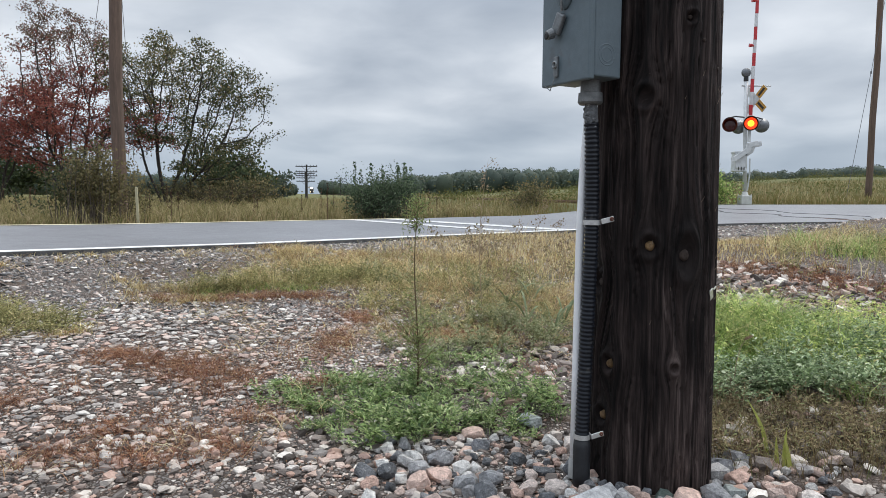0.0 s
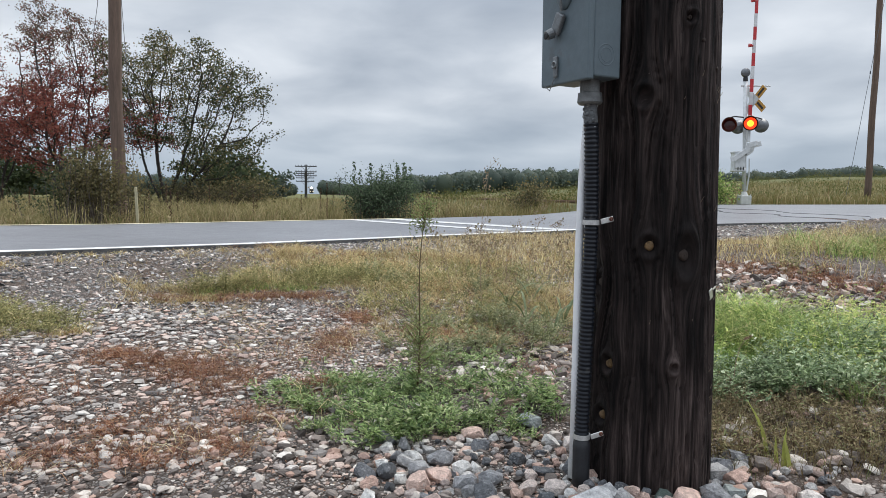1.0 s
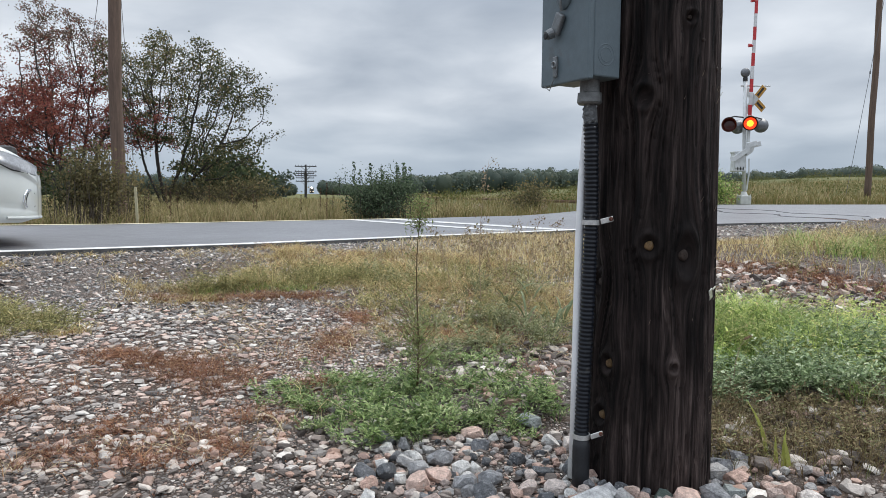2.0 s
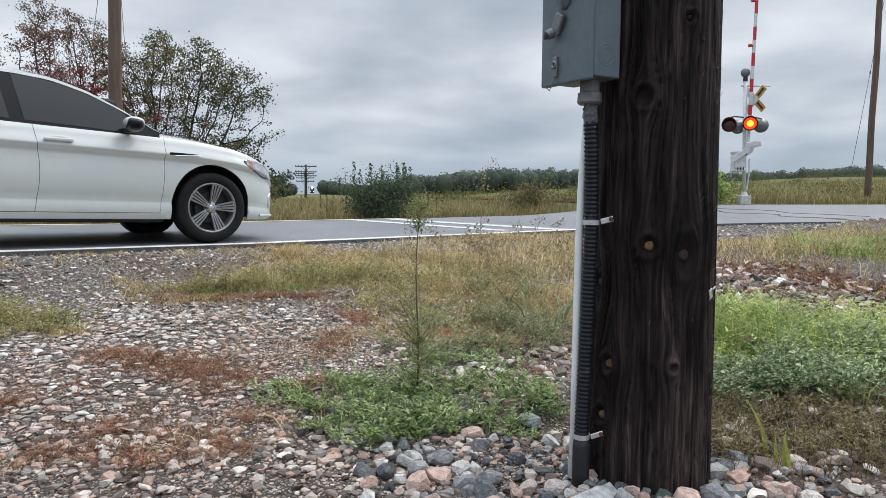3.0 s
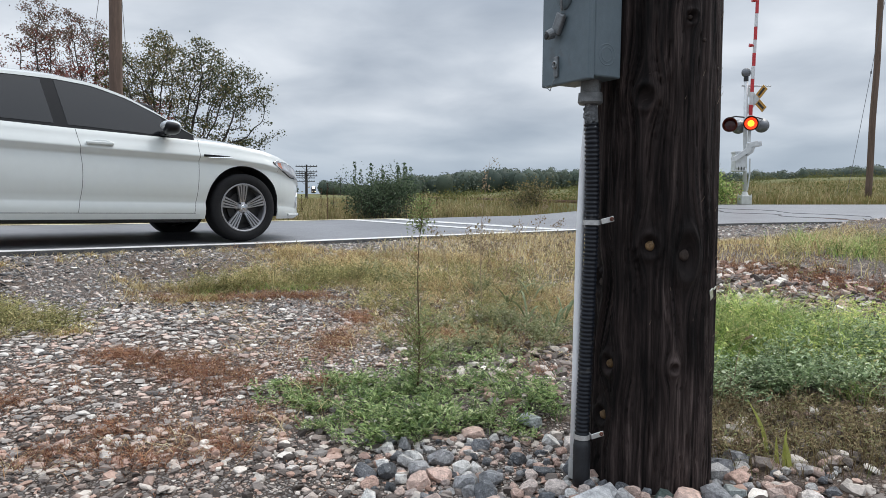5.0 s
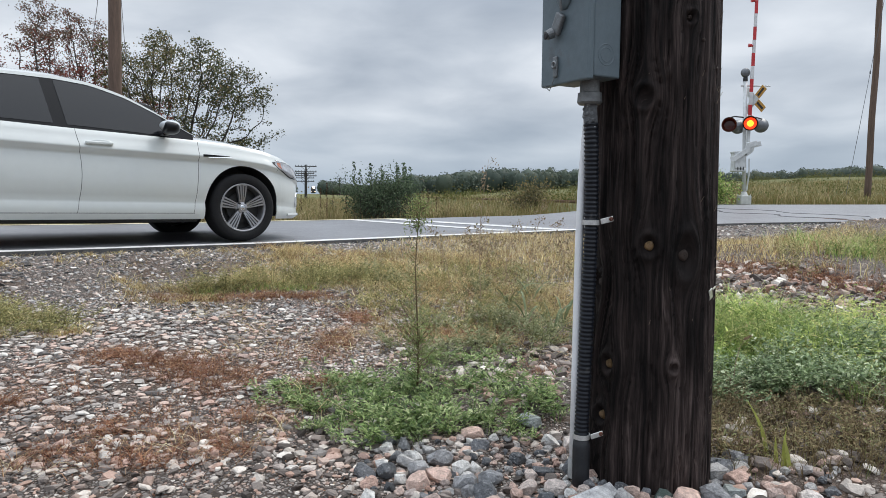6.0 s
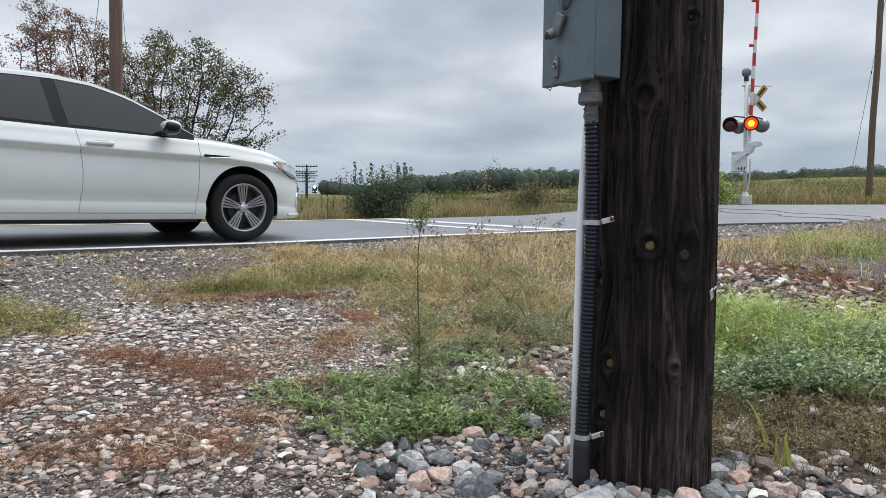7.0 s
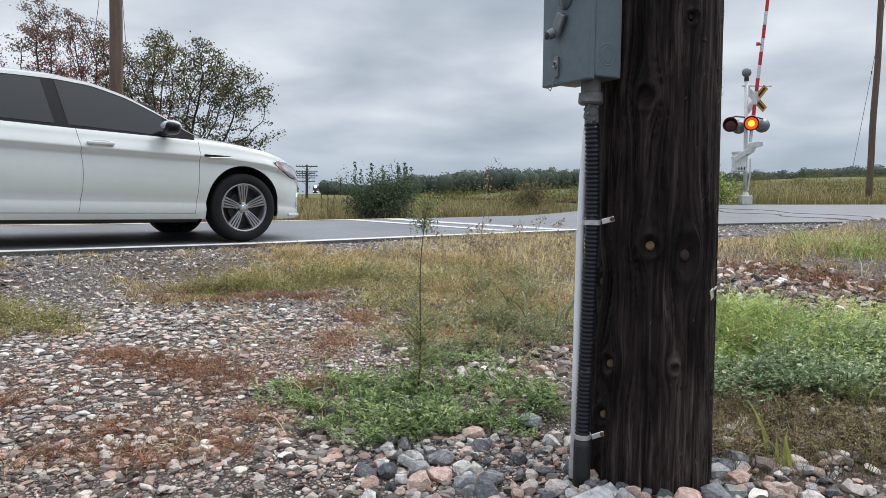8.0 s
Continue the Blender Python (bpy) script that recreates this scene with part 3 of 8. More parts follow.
WOOD = old_wood()


def build_near_pole():
    pole = new("utility_pole")
    pole.location = (POLE[0], POLE[1], -0.05)
    tagged(pole, "thick dark weathered wooden utility pole with knots", "utility pole")
    zs = np.concatenate([np.arange(-0.25, 1.55, 0.006), np.arange(1.6, 9.0, 0.3)])
    n = 230
    kn = []
    for off, z, r in KNOTS:
        p, a = pole_point(off, z)
        kn.append((a % (2 * math.pi), z, r))
    verts, flow = [], []
    for z in zs:
        r0 = pole_radius(z)
        for i in range(n):
            a = 2 * math.pi * i / n
            aw, lift = a + 0.06 * noise.noise((math.cos(a) * 1.6, math.sin(a) * 1.6, z * 3.1)) + 0.035 * noise.noise((math.cos(a) * 5, math.sin(a) * 5, z * 8)), 0.0
            for ka, kz, kr in kn:
                da = (a - ka + math.pi) % (2 * math.pi) - math.pi
                d2 = (da * r0) ** 2 + ((z - kz) * 0.55) ** 2
                aw -= 1.15 * da * math.exp(-d2 / (2 * (kr * 1.5) ** 2))
                q = math.sqrt((da * r0) ** 2 + ((z - kz) * (0.85 if kr < 0.022 else 0.55)) ** 2) / kr
                if q < 3:
                    lift += 0.007 * math.exp(-((q - 1.35) / 0.4) ** 2) - 0.011 * math.exp(-(q / 0.92) ** 4)
            c, s = math.cos(aw), math.sin(aw)
            g1 = noise.noise((c * 4.2, s * 4.2, z * 0.4))
            g2 = noise.noise((c * 11 + 7, s * 11, z * 0.6))
            g3 = noise.noise((c * 30, s * 30 + 3, z * 1.4))
            d = 0.0075 * g1 + 0.007 * g2 + 0.004 * g3 + lift
            d -= 0.013 * max(0.0, 1 - abs(g1) / 0.045) * (noise.noise((c * 2 + 5, s * 2, z * 1.3)) > 0.0)
            d -= 0.007 * max(0.0, 1 - abs(g2) / 0.06)
            r = r0 + d
            verts.append((-0.003 * z + r * math.cos(a), r * math.sin(a), z + 0.05))
            flow += [0.155 * c, 0.155 * s, z]
    m = len(zs)
    i, j = np.meshgrid(np.arange(m - 1), np.arange(n), indexing="ij")
    i, j = i.ravel(), j.ravel()
    q = np.stack([i * n + j, i * n + (j + 1) % n, (i + 1) * n + (j + 1) % n, (i + 1) * n + j], 1)
    verts.append((-0.027, 0, 9.0))
    t = np.stack([(m - 1) * n + np.arange(n), (m - 1) * n + (np.arange(n) + 1) % n, np.full(n, m * n)], 1)
    me = np_mesh("shaft", verts, q, t)
    flow += [0.0, 0.0, 9.0]
    me.attributes.new("grain", "FLOAT_VECTOR", "POINT").data.foreach_set("vector", flow)
    put_mesh("shaft", me, WOOD, pole, smooth=True)
    plug = mat("sawn_knot", (0.19, 0.115, 0.05), 0.7, var=0.4, scale=60, bump=0.4, bump_scale=250)
    dark = mat("dark_knot", (0.035, 0.022, 0.016), 0.8, var=0.3, scale=50, bump=0.5, bump_scale=200)
    for k, (off, z, r) in enumerate(KNOTS):
        p, a = pole_point(off, z, -0.008)
        bm = bmesh.new()
        pale = k in (1, 3, 4)
        rr = r * (0.66 if pale else 0.6)
        lathe(bm, [(0.001, 0.004), (rr * 0.45, 0.0045), (rr * 0.8, 0.003), (rr, -0.004)], 18)
        for v in bm.verts:
            v.co.x *= 1.0 + 0.1 * math.sin(3 * v.co.y / rr); v.co.y *= 0.92
        bmesh.ops.transform(bm, matrix=Matrix.Translation(p - Vector(pole.location)) @ Euler((0, math.pi / 2, 0)).to_matrix().to_4x4(), verts=[])
        ob = part("knot", bm, plug if pale else dark, pole, "pale sawn branch knot" if pale else "", smooth=True)
        ob.matrix_basis = Matrix.Translation(p - Vector(pole.location)) @ Euler((0, math.pi / 2, a), "XYZ").to_matrix().to_4x4()
    # bright metal tag and staples nailed to the pole
    p, a = pole_point(0.93, 0.478, 0.0)
    bm = bmesh.new()
    box(bm, (0.003, 0.022, 0.026), bevel=0.001, seg=1)
    box(bm, (0.003, 0.018, 0.003), at=(0.004, 0.016, 0.010))
    t = part("metal_tag", bm, mat("bright_aluminium", (0.75, 0.75, 0.74), 0.35, metal=0.9, var=0.15, scale=40), pole, "bright bent aluminium tag")
    t.matrix_basis = Matrix.Translation(p - Vector(pole.location)) @ Euler((0.3, 0, a)).to_matrix().to_4x4()
    nail = mat("rusty_nail", (0.05, 0.035, 0.03), 0.7, metal=0.3, var=0.3, scale=90)
    for off, z in ((0.985, 0.66), (0.70, 1.09), (0.93, 1.03)):
        p, a = pole_point(off, z, 0.0)
        bm = bmesh.new()
        lathe(bm, [(0.001, 0.003), (0.003, 0.0028), (0.0045, 0.001), (0.0045, -0.006)], 8)
        o = part("nail", bm, nail, pole)
        o.matrix_basis = Matrix.Translation(p - Vector(pole.location)) @ Euler((0, math.pi / 2, a)).to_matrix().to_4x4()
    # loose splinters along the edge
    bm = bmesh.new()
    rnd = random.Random(5)
    for _ in range(26):
        off, z = rnd.choice((rnd.uniform(0.94, 1.0), rnd.uniform(-0.2, 1.0))), rnd.uniform(0.08, 1.2)
        p, a = pole_point(off, z, 0.001)
        out = Vector((math.cos(a), math.sin(a), 0))
        l = rnd.uniform(0.006, 0.02)
        tip = p + out * l * 0.5 + Vector((rnd.uniform(-.004, .004), 0, l))
        tube(bm, [p - Vector(pole.location), tip - Vector(pole.location)], [0.0009, 0.0002], 4)
    tagged(part("splinters", bm, mat("pale_splinter", (0.2, 0.15, 0.11), 0.8, var=0.3), pole), kind="stuff")
    return pole


build_near_pole()


# ---- grey steel service box and its conduits on the pole ----
def build_box():
    steel = mat("grey_enamel_steel", (0.098, 0.130, 0.148), 0.45, var=0.10, scale=9, bump=0.08, bump_scale=300, dirt=((0.085, 0.09, 0.092), 14, 0.64))
    steel_d = mat("grey_enamel_door", (0.102, 0.135, 0.153), 0.45, var=0.12, scale=7, bump=0.08, bump_scale=300, dirt=((0.09, 0.095, 0.1), 12, 0.62))
    zinc = mat("galvanised", (0.19, 0.20, 0.205), 0.5, metal=0.6, var=0.25, scale=50)
    W, D, H = 0.095, 0.1625, 0.50
    bx = new("electrical_box")
    bx.matrix_basis = pose(0.335, 1.60, 0.997, 0, 0, 30)
    tagged(bx, "grey painted steel electrical box strapped to the pole", "electrical box")
    bm = bmesh.new()
    box(bm, (W - 0.012, D, H), (W / 2 + 0.006, D / 2, H / 2), bevel=0.004)
    part("body", bm, steel, bx, smooth=False)
    bm = bmesh.new()
    box(bm, (0.018, D + 0.012, H + 0.014), (0.003, D / 2 + 0.004, H / 2 - 0.001), bevel=0.004)
    door = part("door", bm, steel_d, bx)
    # knockout rings pressed into the side
    for cx, cz in ((W * 0.55, 0.052),):
        bm = bmesh.new()
        m = Matrix.Translation((cx - 0.002, 0.001, cz)) @ Euler((math.pi / 2, 0, 0)).to_matrix().to_4x4()
        for r in (0.0245, 0.0165):
            lathe(bm, [(r - 0.0022, 0), (r - 0.001, 0.0016), (r + 0.001, 0.0016), (r + 0.0022, 0)], 40, m)
        part("knockout", bm, steel, bx, smooth=True)
    # draw latch with a seal, hasp and its wire
    bm = bmesh.new()
    box(bm, (0.012, 0.030, 0.05), (-0.014, 0.10, 0.135), rot=Euler((0.5, 0, 0)).to_matrix(), bevel=0.004)
    tube(bm, [(-0.02, 0.115, 0.115), (-0.034, 0.118, 0.108)], [0.013, 0.011], 14)
    tube(bm, [(-0.018, 0.085, 0.16), (-0.026, 0.078, 0.2), (-0.02, 0.07, 0.26)], 0.003, 6)
    part("latch", bm, zinc, door, "dull galvanised latch")
    bm = bmesh.new()
    lathe(bm, [(0.001, 0.002), (0.006, 0.002), (0.009, 0.0)], 14, Matrix.Translation((-0.036, 0.118, 0.107)) @ Euler((0, -math.pi / 2, 0)).to_matrix().to_4x4())
    part("keyhole", bm, mat("black_rubber", (0.015, 0.015, 0.016), 0.6, var=0.1), door)
    bm = bmesh.new()
    box(bm, (0.007, 0.014, 0.05), (-0.009, 0.112, 0.035), bevel=0.002)
    lathe(bm, [(0.007, -0.002), (0.010, 0.0), (0.007, 0.002), (0.0045, 0.0)], 16, Matrix.Translation((-0.015, 0.112, 0.04)) @ Euler((0, math.pi / 2, 0)).to_matrix().to_4x4(), close=True)
    tube(bm, [(-0.012, 0.112, 0.01), (-0.016, 0.12, -0.012), (-0.012, 0.13, -0.02), (-0.015, 0.145, -0.008)], 0.0012, 5)
    part("hasp", bm, zinc, door, "galvanised hasp with seal wire")
    # dent in the upper door, a rounded pressing
    bm = bmesh.new()
    bmesh.ops.create_icosphere(bm, subdivisions=3, radius=1.0)
    bmesh.ops.transform(bm, matrix=Matrix.Translation((-0.008, 0.085, 0.215)) @ Matrix.Diagonal((0.010, 0.030, 0.05, 1)), verts=bm.verts)
    part("pressing", bm, steel_d, door, smooth=True)
    # hub and connector under the box
    bm = bmesh.new()
    lathe(bm, [(0.001, 0.0), (0.024, 0.0), (0.024, -0.028), (0.0285, -0.030), (0.030, -0.052), (0.026, -0.057), (0.001, -0.057)], 28, Matrix.Translation((0.053, 0.0565, 0.0)))
    part("hub", bm, mat("cast_zinc", (0.17, 0.175, 0.175), 0.5, metal=0.5, var=0.25, scale=60, bump=0.25, bump_scale=200), bx, "cast grey conduit hub", smooth=False)
    return bx


build_box()


def build_conduits():
    pvc = mat("white_pvc", (0.80, 0.81, 0.82), 0.4, var=0.05, scale=8, dirt=((0.42, 0.42, 0.40), 18, 0.62))
    black = mat("black_flex_conduit", (0.009, 0.011, 0.016), 0.4, spec=0.3, var=0.2, scale=20, dirt=((0.06, 0.06, 0.06), 30, 0.6))
    zinc = mat("galvanised", (0.42, 0.43, 0.43), 0.45, metal=0.75)
    pipe = new("plastic_conduit")
    pipe.location = (0.3375, 1.70, 0.0)
    tagged(pipe, "straight white plastic conduit pipe beside the pole", "conduit")
    bm = bmesh.new()
    tube(bm, [(0.004 * z, 0, z) for z in (0.0, 0.3, 0.6)] + [(0.006, 0, 0.76), (0.014, 0.0, 0.90), (0.020, 0.0, 0.96)], [0.0110, 0.0107, 0.0103, 0.0098, 0.009, 0.008], 18)
    part("tube", bm, pvc, pipe, smooth=True)
    bm = bmesh.new()
    lathe(bm, [(0.0135, 0.0), (0.0135, 0.05), (0.0115, 0.052)], 18, Matrix.Translation((0, 0, 0.0)))
    part("socket", bm, mat("grey_pvc", (0.3, 0.3, 0.29), 0.5), pipe, "dirty grey pipe socket", smooth=True)
    flex = new("flexible_conduit")
    flex.location = (0.3465, 1.655, 0.0)
    tagged(flex, "black corrugated flexible conduit running down the pole", "conduit")
    path = [(0.008, 0.02, 0.93), (0.012, 0.015, 0.85), (0.016, 0.02, 0.74), (0.017, 0.02, 0.62), (0.013, 0.02, 0.45), (0.009, 0.02, 0.28), (0.005, 0.02, 0.13), (0.006, 0.02, -0.03)]
    zz = [p[2] for p in path][::-1]
    at = lambda z: (float(np.interp(z, zz, [p[0] for p in path][::-1])), float(np.interp(z, zz, [p[1] for p in path][::-1])), z)
    pts, rad = [], []
    z = 0.895
    while z > 0.10:
        for dz, r in ((0.0, 0.0158), (0.0022, 0.0182), (0.0052, 0.0182), (0.0072, 0.0158)):
            pts.append(at(z - dz)); rad.append(r)
        z -= 0.0105
    bm = bmesh.new()
    tube(bm, pts, rad, 20)
    part("corrugated_tube", bm, black, flex, smooth=True)
    bm = bmesh.new()
    tube(bm, [at(0.115), at(0.09), at(0.03), at(-0.03)], [0.0185, 0.0215, 0.0215, 0.0215], 20)
    part("sleeve", bm, mat("dull_black_plastic", (0.013, 0.014, 0.017), 0.55, var=0.3, scale=25), flex, "scuffed dull black sleeve", smooth=True)
    bm = bmesh.new()
    tube(bm, [at(0.957), at(0.925), at(0.90), at(0.885)], [0.013, 0.0165, 0.0165, 0.014], 18)
    rnd = random.Random(3)
    for i in range(16):
        a, zz2 = rnd.uniform(2.5, 5.5), rnd.uniform(0.88, 0.93)
        c = Vector(at(zz2)) + Vector((0.015 * math.cos(a), 0.015 * math.sin(a), 0))
        r = bmesh.ops.create_icosphere(bm, subdivisions=1, radius=rnd.uniform(0.003, 0.006))
        bmesh.ops.translate(bm, vec=c, verts=r["verts"])
    part("sealant_collar", bm, mat("grey_sealant", (0.10, 0.105, 0.11), 0.55, var=0.4, scale=120, bump=0.6, bump_scale=150, dirt=((0.42, 0.42, 0.41), 45, 0.56)), flex, "lumpy grey sealant collar")
    for z, nm in ((0.655, "strap"), (0.118, "strap")):
        c = Vector(at(z))
        bm = bmesh.new()
        lathe(bm, [(0.0195, -0.006), (0.0215, -0.006), (0.0215, 0.006), (0.0195, 0.006)], 24, Matrix.Translation(c), close=True)
        box(bm, (0.034, 0.003, 0.013), c + Vector((0.036, -0.012, 0.006)), rot=Euler((0, -0.22, 0.25)).to_matrix(), bevel=0.001, seg=1)
        part(nm, bm, mat("pale_strap", (0.55, 0.55, 0.54), 0.4, metal=0.5, var=0.2, scale=40), flex, "bright metal pipe strap")
        bm = bmesh.new()
        lathe(bm, [(0.001, 0.004), (0.004, 0.0035), (0.0055, 0.0)], 10, Matrix.Translation(c + Vector((0.046, -0.012, 0.009))) @ Euler((math.pi / 2, 0, 0)).to_matrix().to_4x4())
        part("strap_screw", bm, mat("rust_screw", (0.15, 0.06, 0.04), 0.7, metal=0.3, var=0.3, scale=80), flex, "rusted screw head")


build_conduits()

# ---- white sedan: x forward from the front axle, y to its left, z up ----
def ip(x, pts):
    xs, ys = zip(*sorted(pts))
    return float(np.interp(x, xs, ys))


def smooth_ip(x, pts):
    """Interpolation with rounded joints."""
    return (ip(x - 0.05, pts) + 2 * ip(x, pts) + ip(x + 0.05, pts)) / 4


BACK = -2.686
W_PTS = [(-3.86, 0.42), (-3.82, 0.60), (-3.74, 0.745), (-3.55, 0.835), (-3.2, 0.885), (-2.7, 0.90), (0.0, 0.90), (0.25, 0.885), (0.45, 0.835), (0.6, 0.765), (0.7, 0.675),
         (0.78, 0.56), (0.83, 0.43), (0.86, 0.28)]
SHOULDER = [(-3.86, 0.76), (-3.75, 0.89), (-3.3, 0.93), (-2.7, 0.93), (-1.4, 0.885), (-0.45, 0.86), (-0.1, 0.84), (0.2, 0.805), (0.42, 0.755), (0.6, 0.69), (0.75, 0.60), (0.86, 0.52)]
TOP = [(-3.86, 0.84), (-3.8, 0.99), (-3.7, 1.035), (-3.25, 1.05), (-3.0, 0.98), (-2.6, 0.96), (-0.55, 0.91), (-0.45, 0.955), (-0.2, 0.94), (0.15, 0.89), (0.45, 0.81),
       (0.65, 0.735), (0.78, 0.65), (0.86, 0.56)]
ARCH = 0.352


def bottom_z(a):
    z = ip(a, [(-3.86, 0.36), (-3.7, 0.27), (-3.2, 0.24), (-2.2, 0.170), (-0.4, 0.170), (0.4, 0.18), (0.6, 0.18), (0.86, 0.24)])
    for c in (0.0, BACK):
        if abs(a - c) < ARCH:
            z = max(z, 0.303 + math.sqrt(ARCH ** 2 - (a - c) ** 2))
    return z


SIDE = [(0.0, 0.945), (0.06, 0.972), (0.13, 0.984), (0.19, 0.971), (0.215, 0.966), (0.28, 0.982), (0.35, 0.991), (0.5, 0.992), (0.62, 0.981), (0.70, 0.968), (0.74, 0.963), (0.785, 0.9985), (0.80, 0.9985), (0.815, 0.996),
        (0.87, 0.968), (0.93, 0.95), (0.98, 0.936), (1.0, 0.92)]


def side_b(a, z):
    """Half width of the side at a height."""
    zs = smooth_ip(a, SHOULDER)
    t = (z - 0.185) / (zs - 0.185)
    return smooth_ip(a, W_PTS) * ip(t, SIDE)


def section(a):
    """Half section, from the sill up the side and in over the top to the middle."""
    zb, zs, zt = bottom_z(a), smooth_ip(a, SHOULDER), smooth_ip(a, TOP)
    pts = []
    for t in (0.0, 0.06, 0.13, 0.19, 0.215, 0.28, 0.35, 0.43, 0.5, 0.56, 0.62, 0.70, 0.74, 0.785, 0.80, 0.815, 0.87, 0.93, 0.98, 1.0):
        z = 0.185 + t * (zs - 0.185)
        z = max(z, zb + 0.0005 * t)
        pts.append((side_b(a, z), z))
    w = pts[-1][0]
    for q in (0.06, 0.14, 0.28, 0.45, 0.65, 0.85, 1.0):
        pts.append((w * (1 - q), zs + (zt - zs) * (1 - (1 - q) ** 2.4)))
    return pts


def stations():
    xs = list(np.arange(-3.86, -3.6, 0.03)) + list(np.arange(-3.6, -3.1, 0.08)) + list(np.arange(-3.1, -2.26, 0.022)) + list(np.arange(-2.26, -0.42, 0.08))
    xs += list(np.arange(-0.42, 0.42, 0.02)) + list(np.arange(0.42, 0.70, 0.03)) + list(np.arange(0.70, 0.861, 0.016))
    for c in (0.0, BACK):
        xs += [c - ARCH - 1e-3, c - ARCH + 1e-3, c + ARCH - 1e-3, c + ARCH + 1e-3]
    return sorted(xs)


NS = 20


def piece_of(a, j):
    """Which panel a face belongs to."""
    if a > 0.70:
        return "front_bumper"
    if a < -3.72:
        return "rear_bumper"
    if j >= NS - 1:
        return "bonnet" if a > -0.52 else ("boot_lid" if a < -3.0 else "cowl")
    if a > 0.40:
        return "bumper_corner"
    if a > -0.40:
        return "front_wing"
    if j < 1:
        return "sill"
    if a > -1.35:
        return "front_door"
    if a > -2.30:
        return "rear_door"
    return "rear_wing"


def build_car():
    white = mat("pearl_white_paint", (0.55, 0.575, 0.56), 0.32, var=0.02, scale=3, coat=1.0, spec=0.5)
    trim = mat("gloss_black_trim", (0.008, 0.008, 0.009), 0.28, var=0.05, spec=0.22)
    matt = mat("matt_black_plastic", (0.022, 0.022, 0.023), 0.65, var=0.15)
    glass = mat("tinted_glass", (0.014, 0.015, 0.018), 0.05, var=0.0, trans=0.3, spec=0.42)
    chrome = mat("chrome", (0.72, 0.73, 0.74), 0.12, metal=1.0, var=0.03)
    car = new("sedan")
    tagged(car, "clean white four-door sedan with tinted windows", "car")
    xs = stations()
    secs = [section(a) for a in xs]
    panels = {}
    for i in range(len(xs) - 1):
        am = (xs[i] + xs[i + 1]) / 2
        for j in range(len(secs[0]) - 1):
            nm = piece_of(am, j)
            for side in (-1, 1):
                one = nm in ("bonnet", "boot_lid", "cowl", "front_bumper", "rear_bumper")
                panels.setdefault((nm, 0 if one else side), []).append((i, j, side))
    for (nm, _), faces in panels.items():
        idx, verts, quads = {}, [], []
        def vid(i, j, side):
            key = (i, j, side if j < len(secs[0]) - 1 else 0)
            if key not in idx:
                idx[key] = len(verts)
                b, z = secs[i][j]
                verts.append((xs[i], side * b, z))
            return idx[key]
        for i, j, side in faces:
            q = [vid(i, j, side), vid(i + 1, j, side), vid(i + 1, j + 1, side), vid(i, j + 1, side)]
            quads.append(q if side < 0 else q[::-1])
        put_mesh(nm, np_mesh(nm, verts, quads), white, car, smooth=True)
    # nose and tail end panels
    for i, nm in ((0, "rear_end"), (len(xs) - 1, "nose")):
        bm = bmesh.new()
        ring = [bm.verts.new((xs[i], -b, z)) for b, z in secs[i]] + [bm.verts.new((xs[i], b, z)) for b, z in secs[i][::-1][1:]]
        f = bm.faces.new(ring)
        part(nm, bm, trim if i else white, car)
    # underbody and dark wheel housings
    bm = bmesh.new()
    box(bm, (1.96, 1.58, 0.10), (-1.35, 0, 0.205), bevel=0.03)
    box(bm, (0.26, 0.9, 0.10), (0.56, 0, 0.25), bevel=0.03)
    box(bm, (0.8, 1.3, 0.10), (-3.42, 0, 0.33), bevel=0.03)
    box(bm, (4.3, 1.05, 0.5), (-1.5, 0, 0.52), bevel=0.05)
    part("underbody", bm, matt, car, "dark underbody")
    for c in (0.0, BACK):
        for side in (-1, 1):
            bm = bmesh.new()
            n = 24
            r0, r1 = [], []
            for k in range(n + 1):
                a = math.pi * (-0.08 + 1.16 * k / n)
                p = (c + (ARCH + 0.004) * math.cos(a), 0.303 + (ARCH + 0.004) * math.sin(a))
                bo = side_b(p[0], max(p[1], 0.19)) - 0.006
                r0.append(bm.verts.new((p[0], side * bo, p[1])))
                r1.append(bm.verts.new((p[0], side * 0.5, p[1])))
            for k in range(n):
                bm.faces.new((r0[k], r0[k + 1], r1[k + 1], r1[k]))
            bm.faces.new(r1)
            part("wheel_arch_liner", bm, matt, car, smooth=False)
    # greenhouse
    RAIL = [(-3.22, 1.0), (-3.0, 1.075), (-2.75, 1.165), (-2.45, 1.22), (-2.1, 1.262), (-1.75, 1.282), (-1.45, 1.284), (-1.2, 1.262), (-0.95, 1.185), (-0.7, 1.06), (-0.42, 0.89)]
    gx = list(np.linspace(-3.2, -0.42, 75))
    def rail(a):
        z = max(smooth_ip(a, RAIL), smooth_ip(a, SHOULDER) + 0.012)
        return z
    def gpt(a, f, out=0.0):
        """On the side glass plane: f from belt to roof rail."""
        zs, zr = smooth_ip(a, SHOULDER) - 0.004, rail(a)
        z = zs + f * (zr - zs)
        b0 = smooth_ip(a, W_PTS) * 0.925
        b = b0 - 0.36 * (z - zs) - 0.10 * (z - zs) ** 2
        return b + out, z
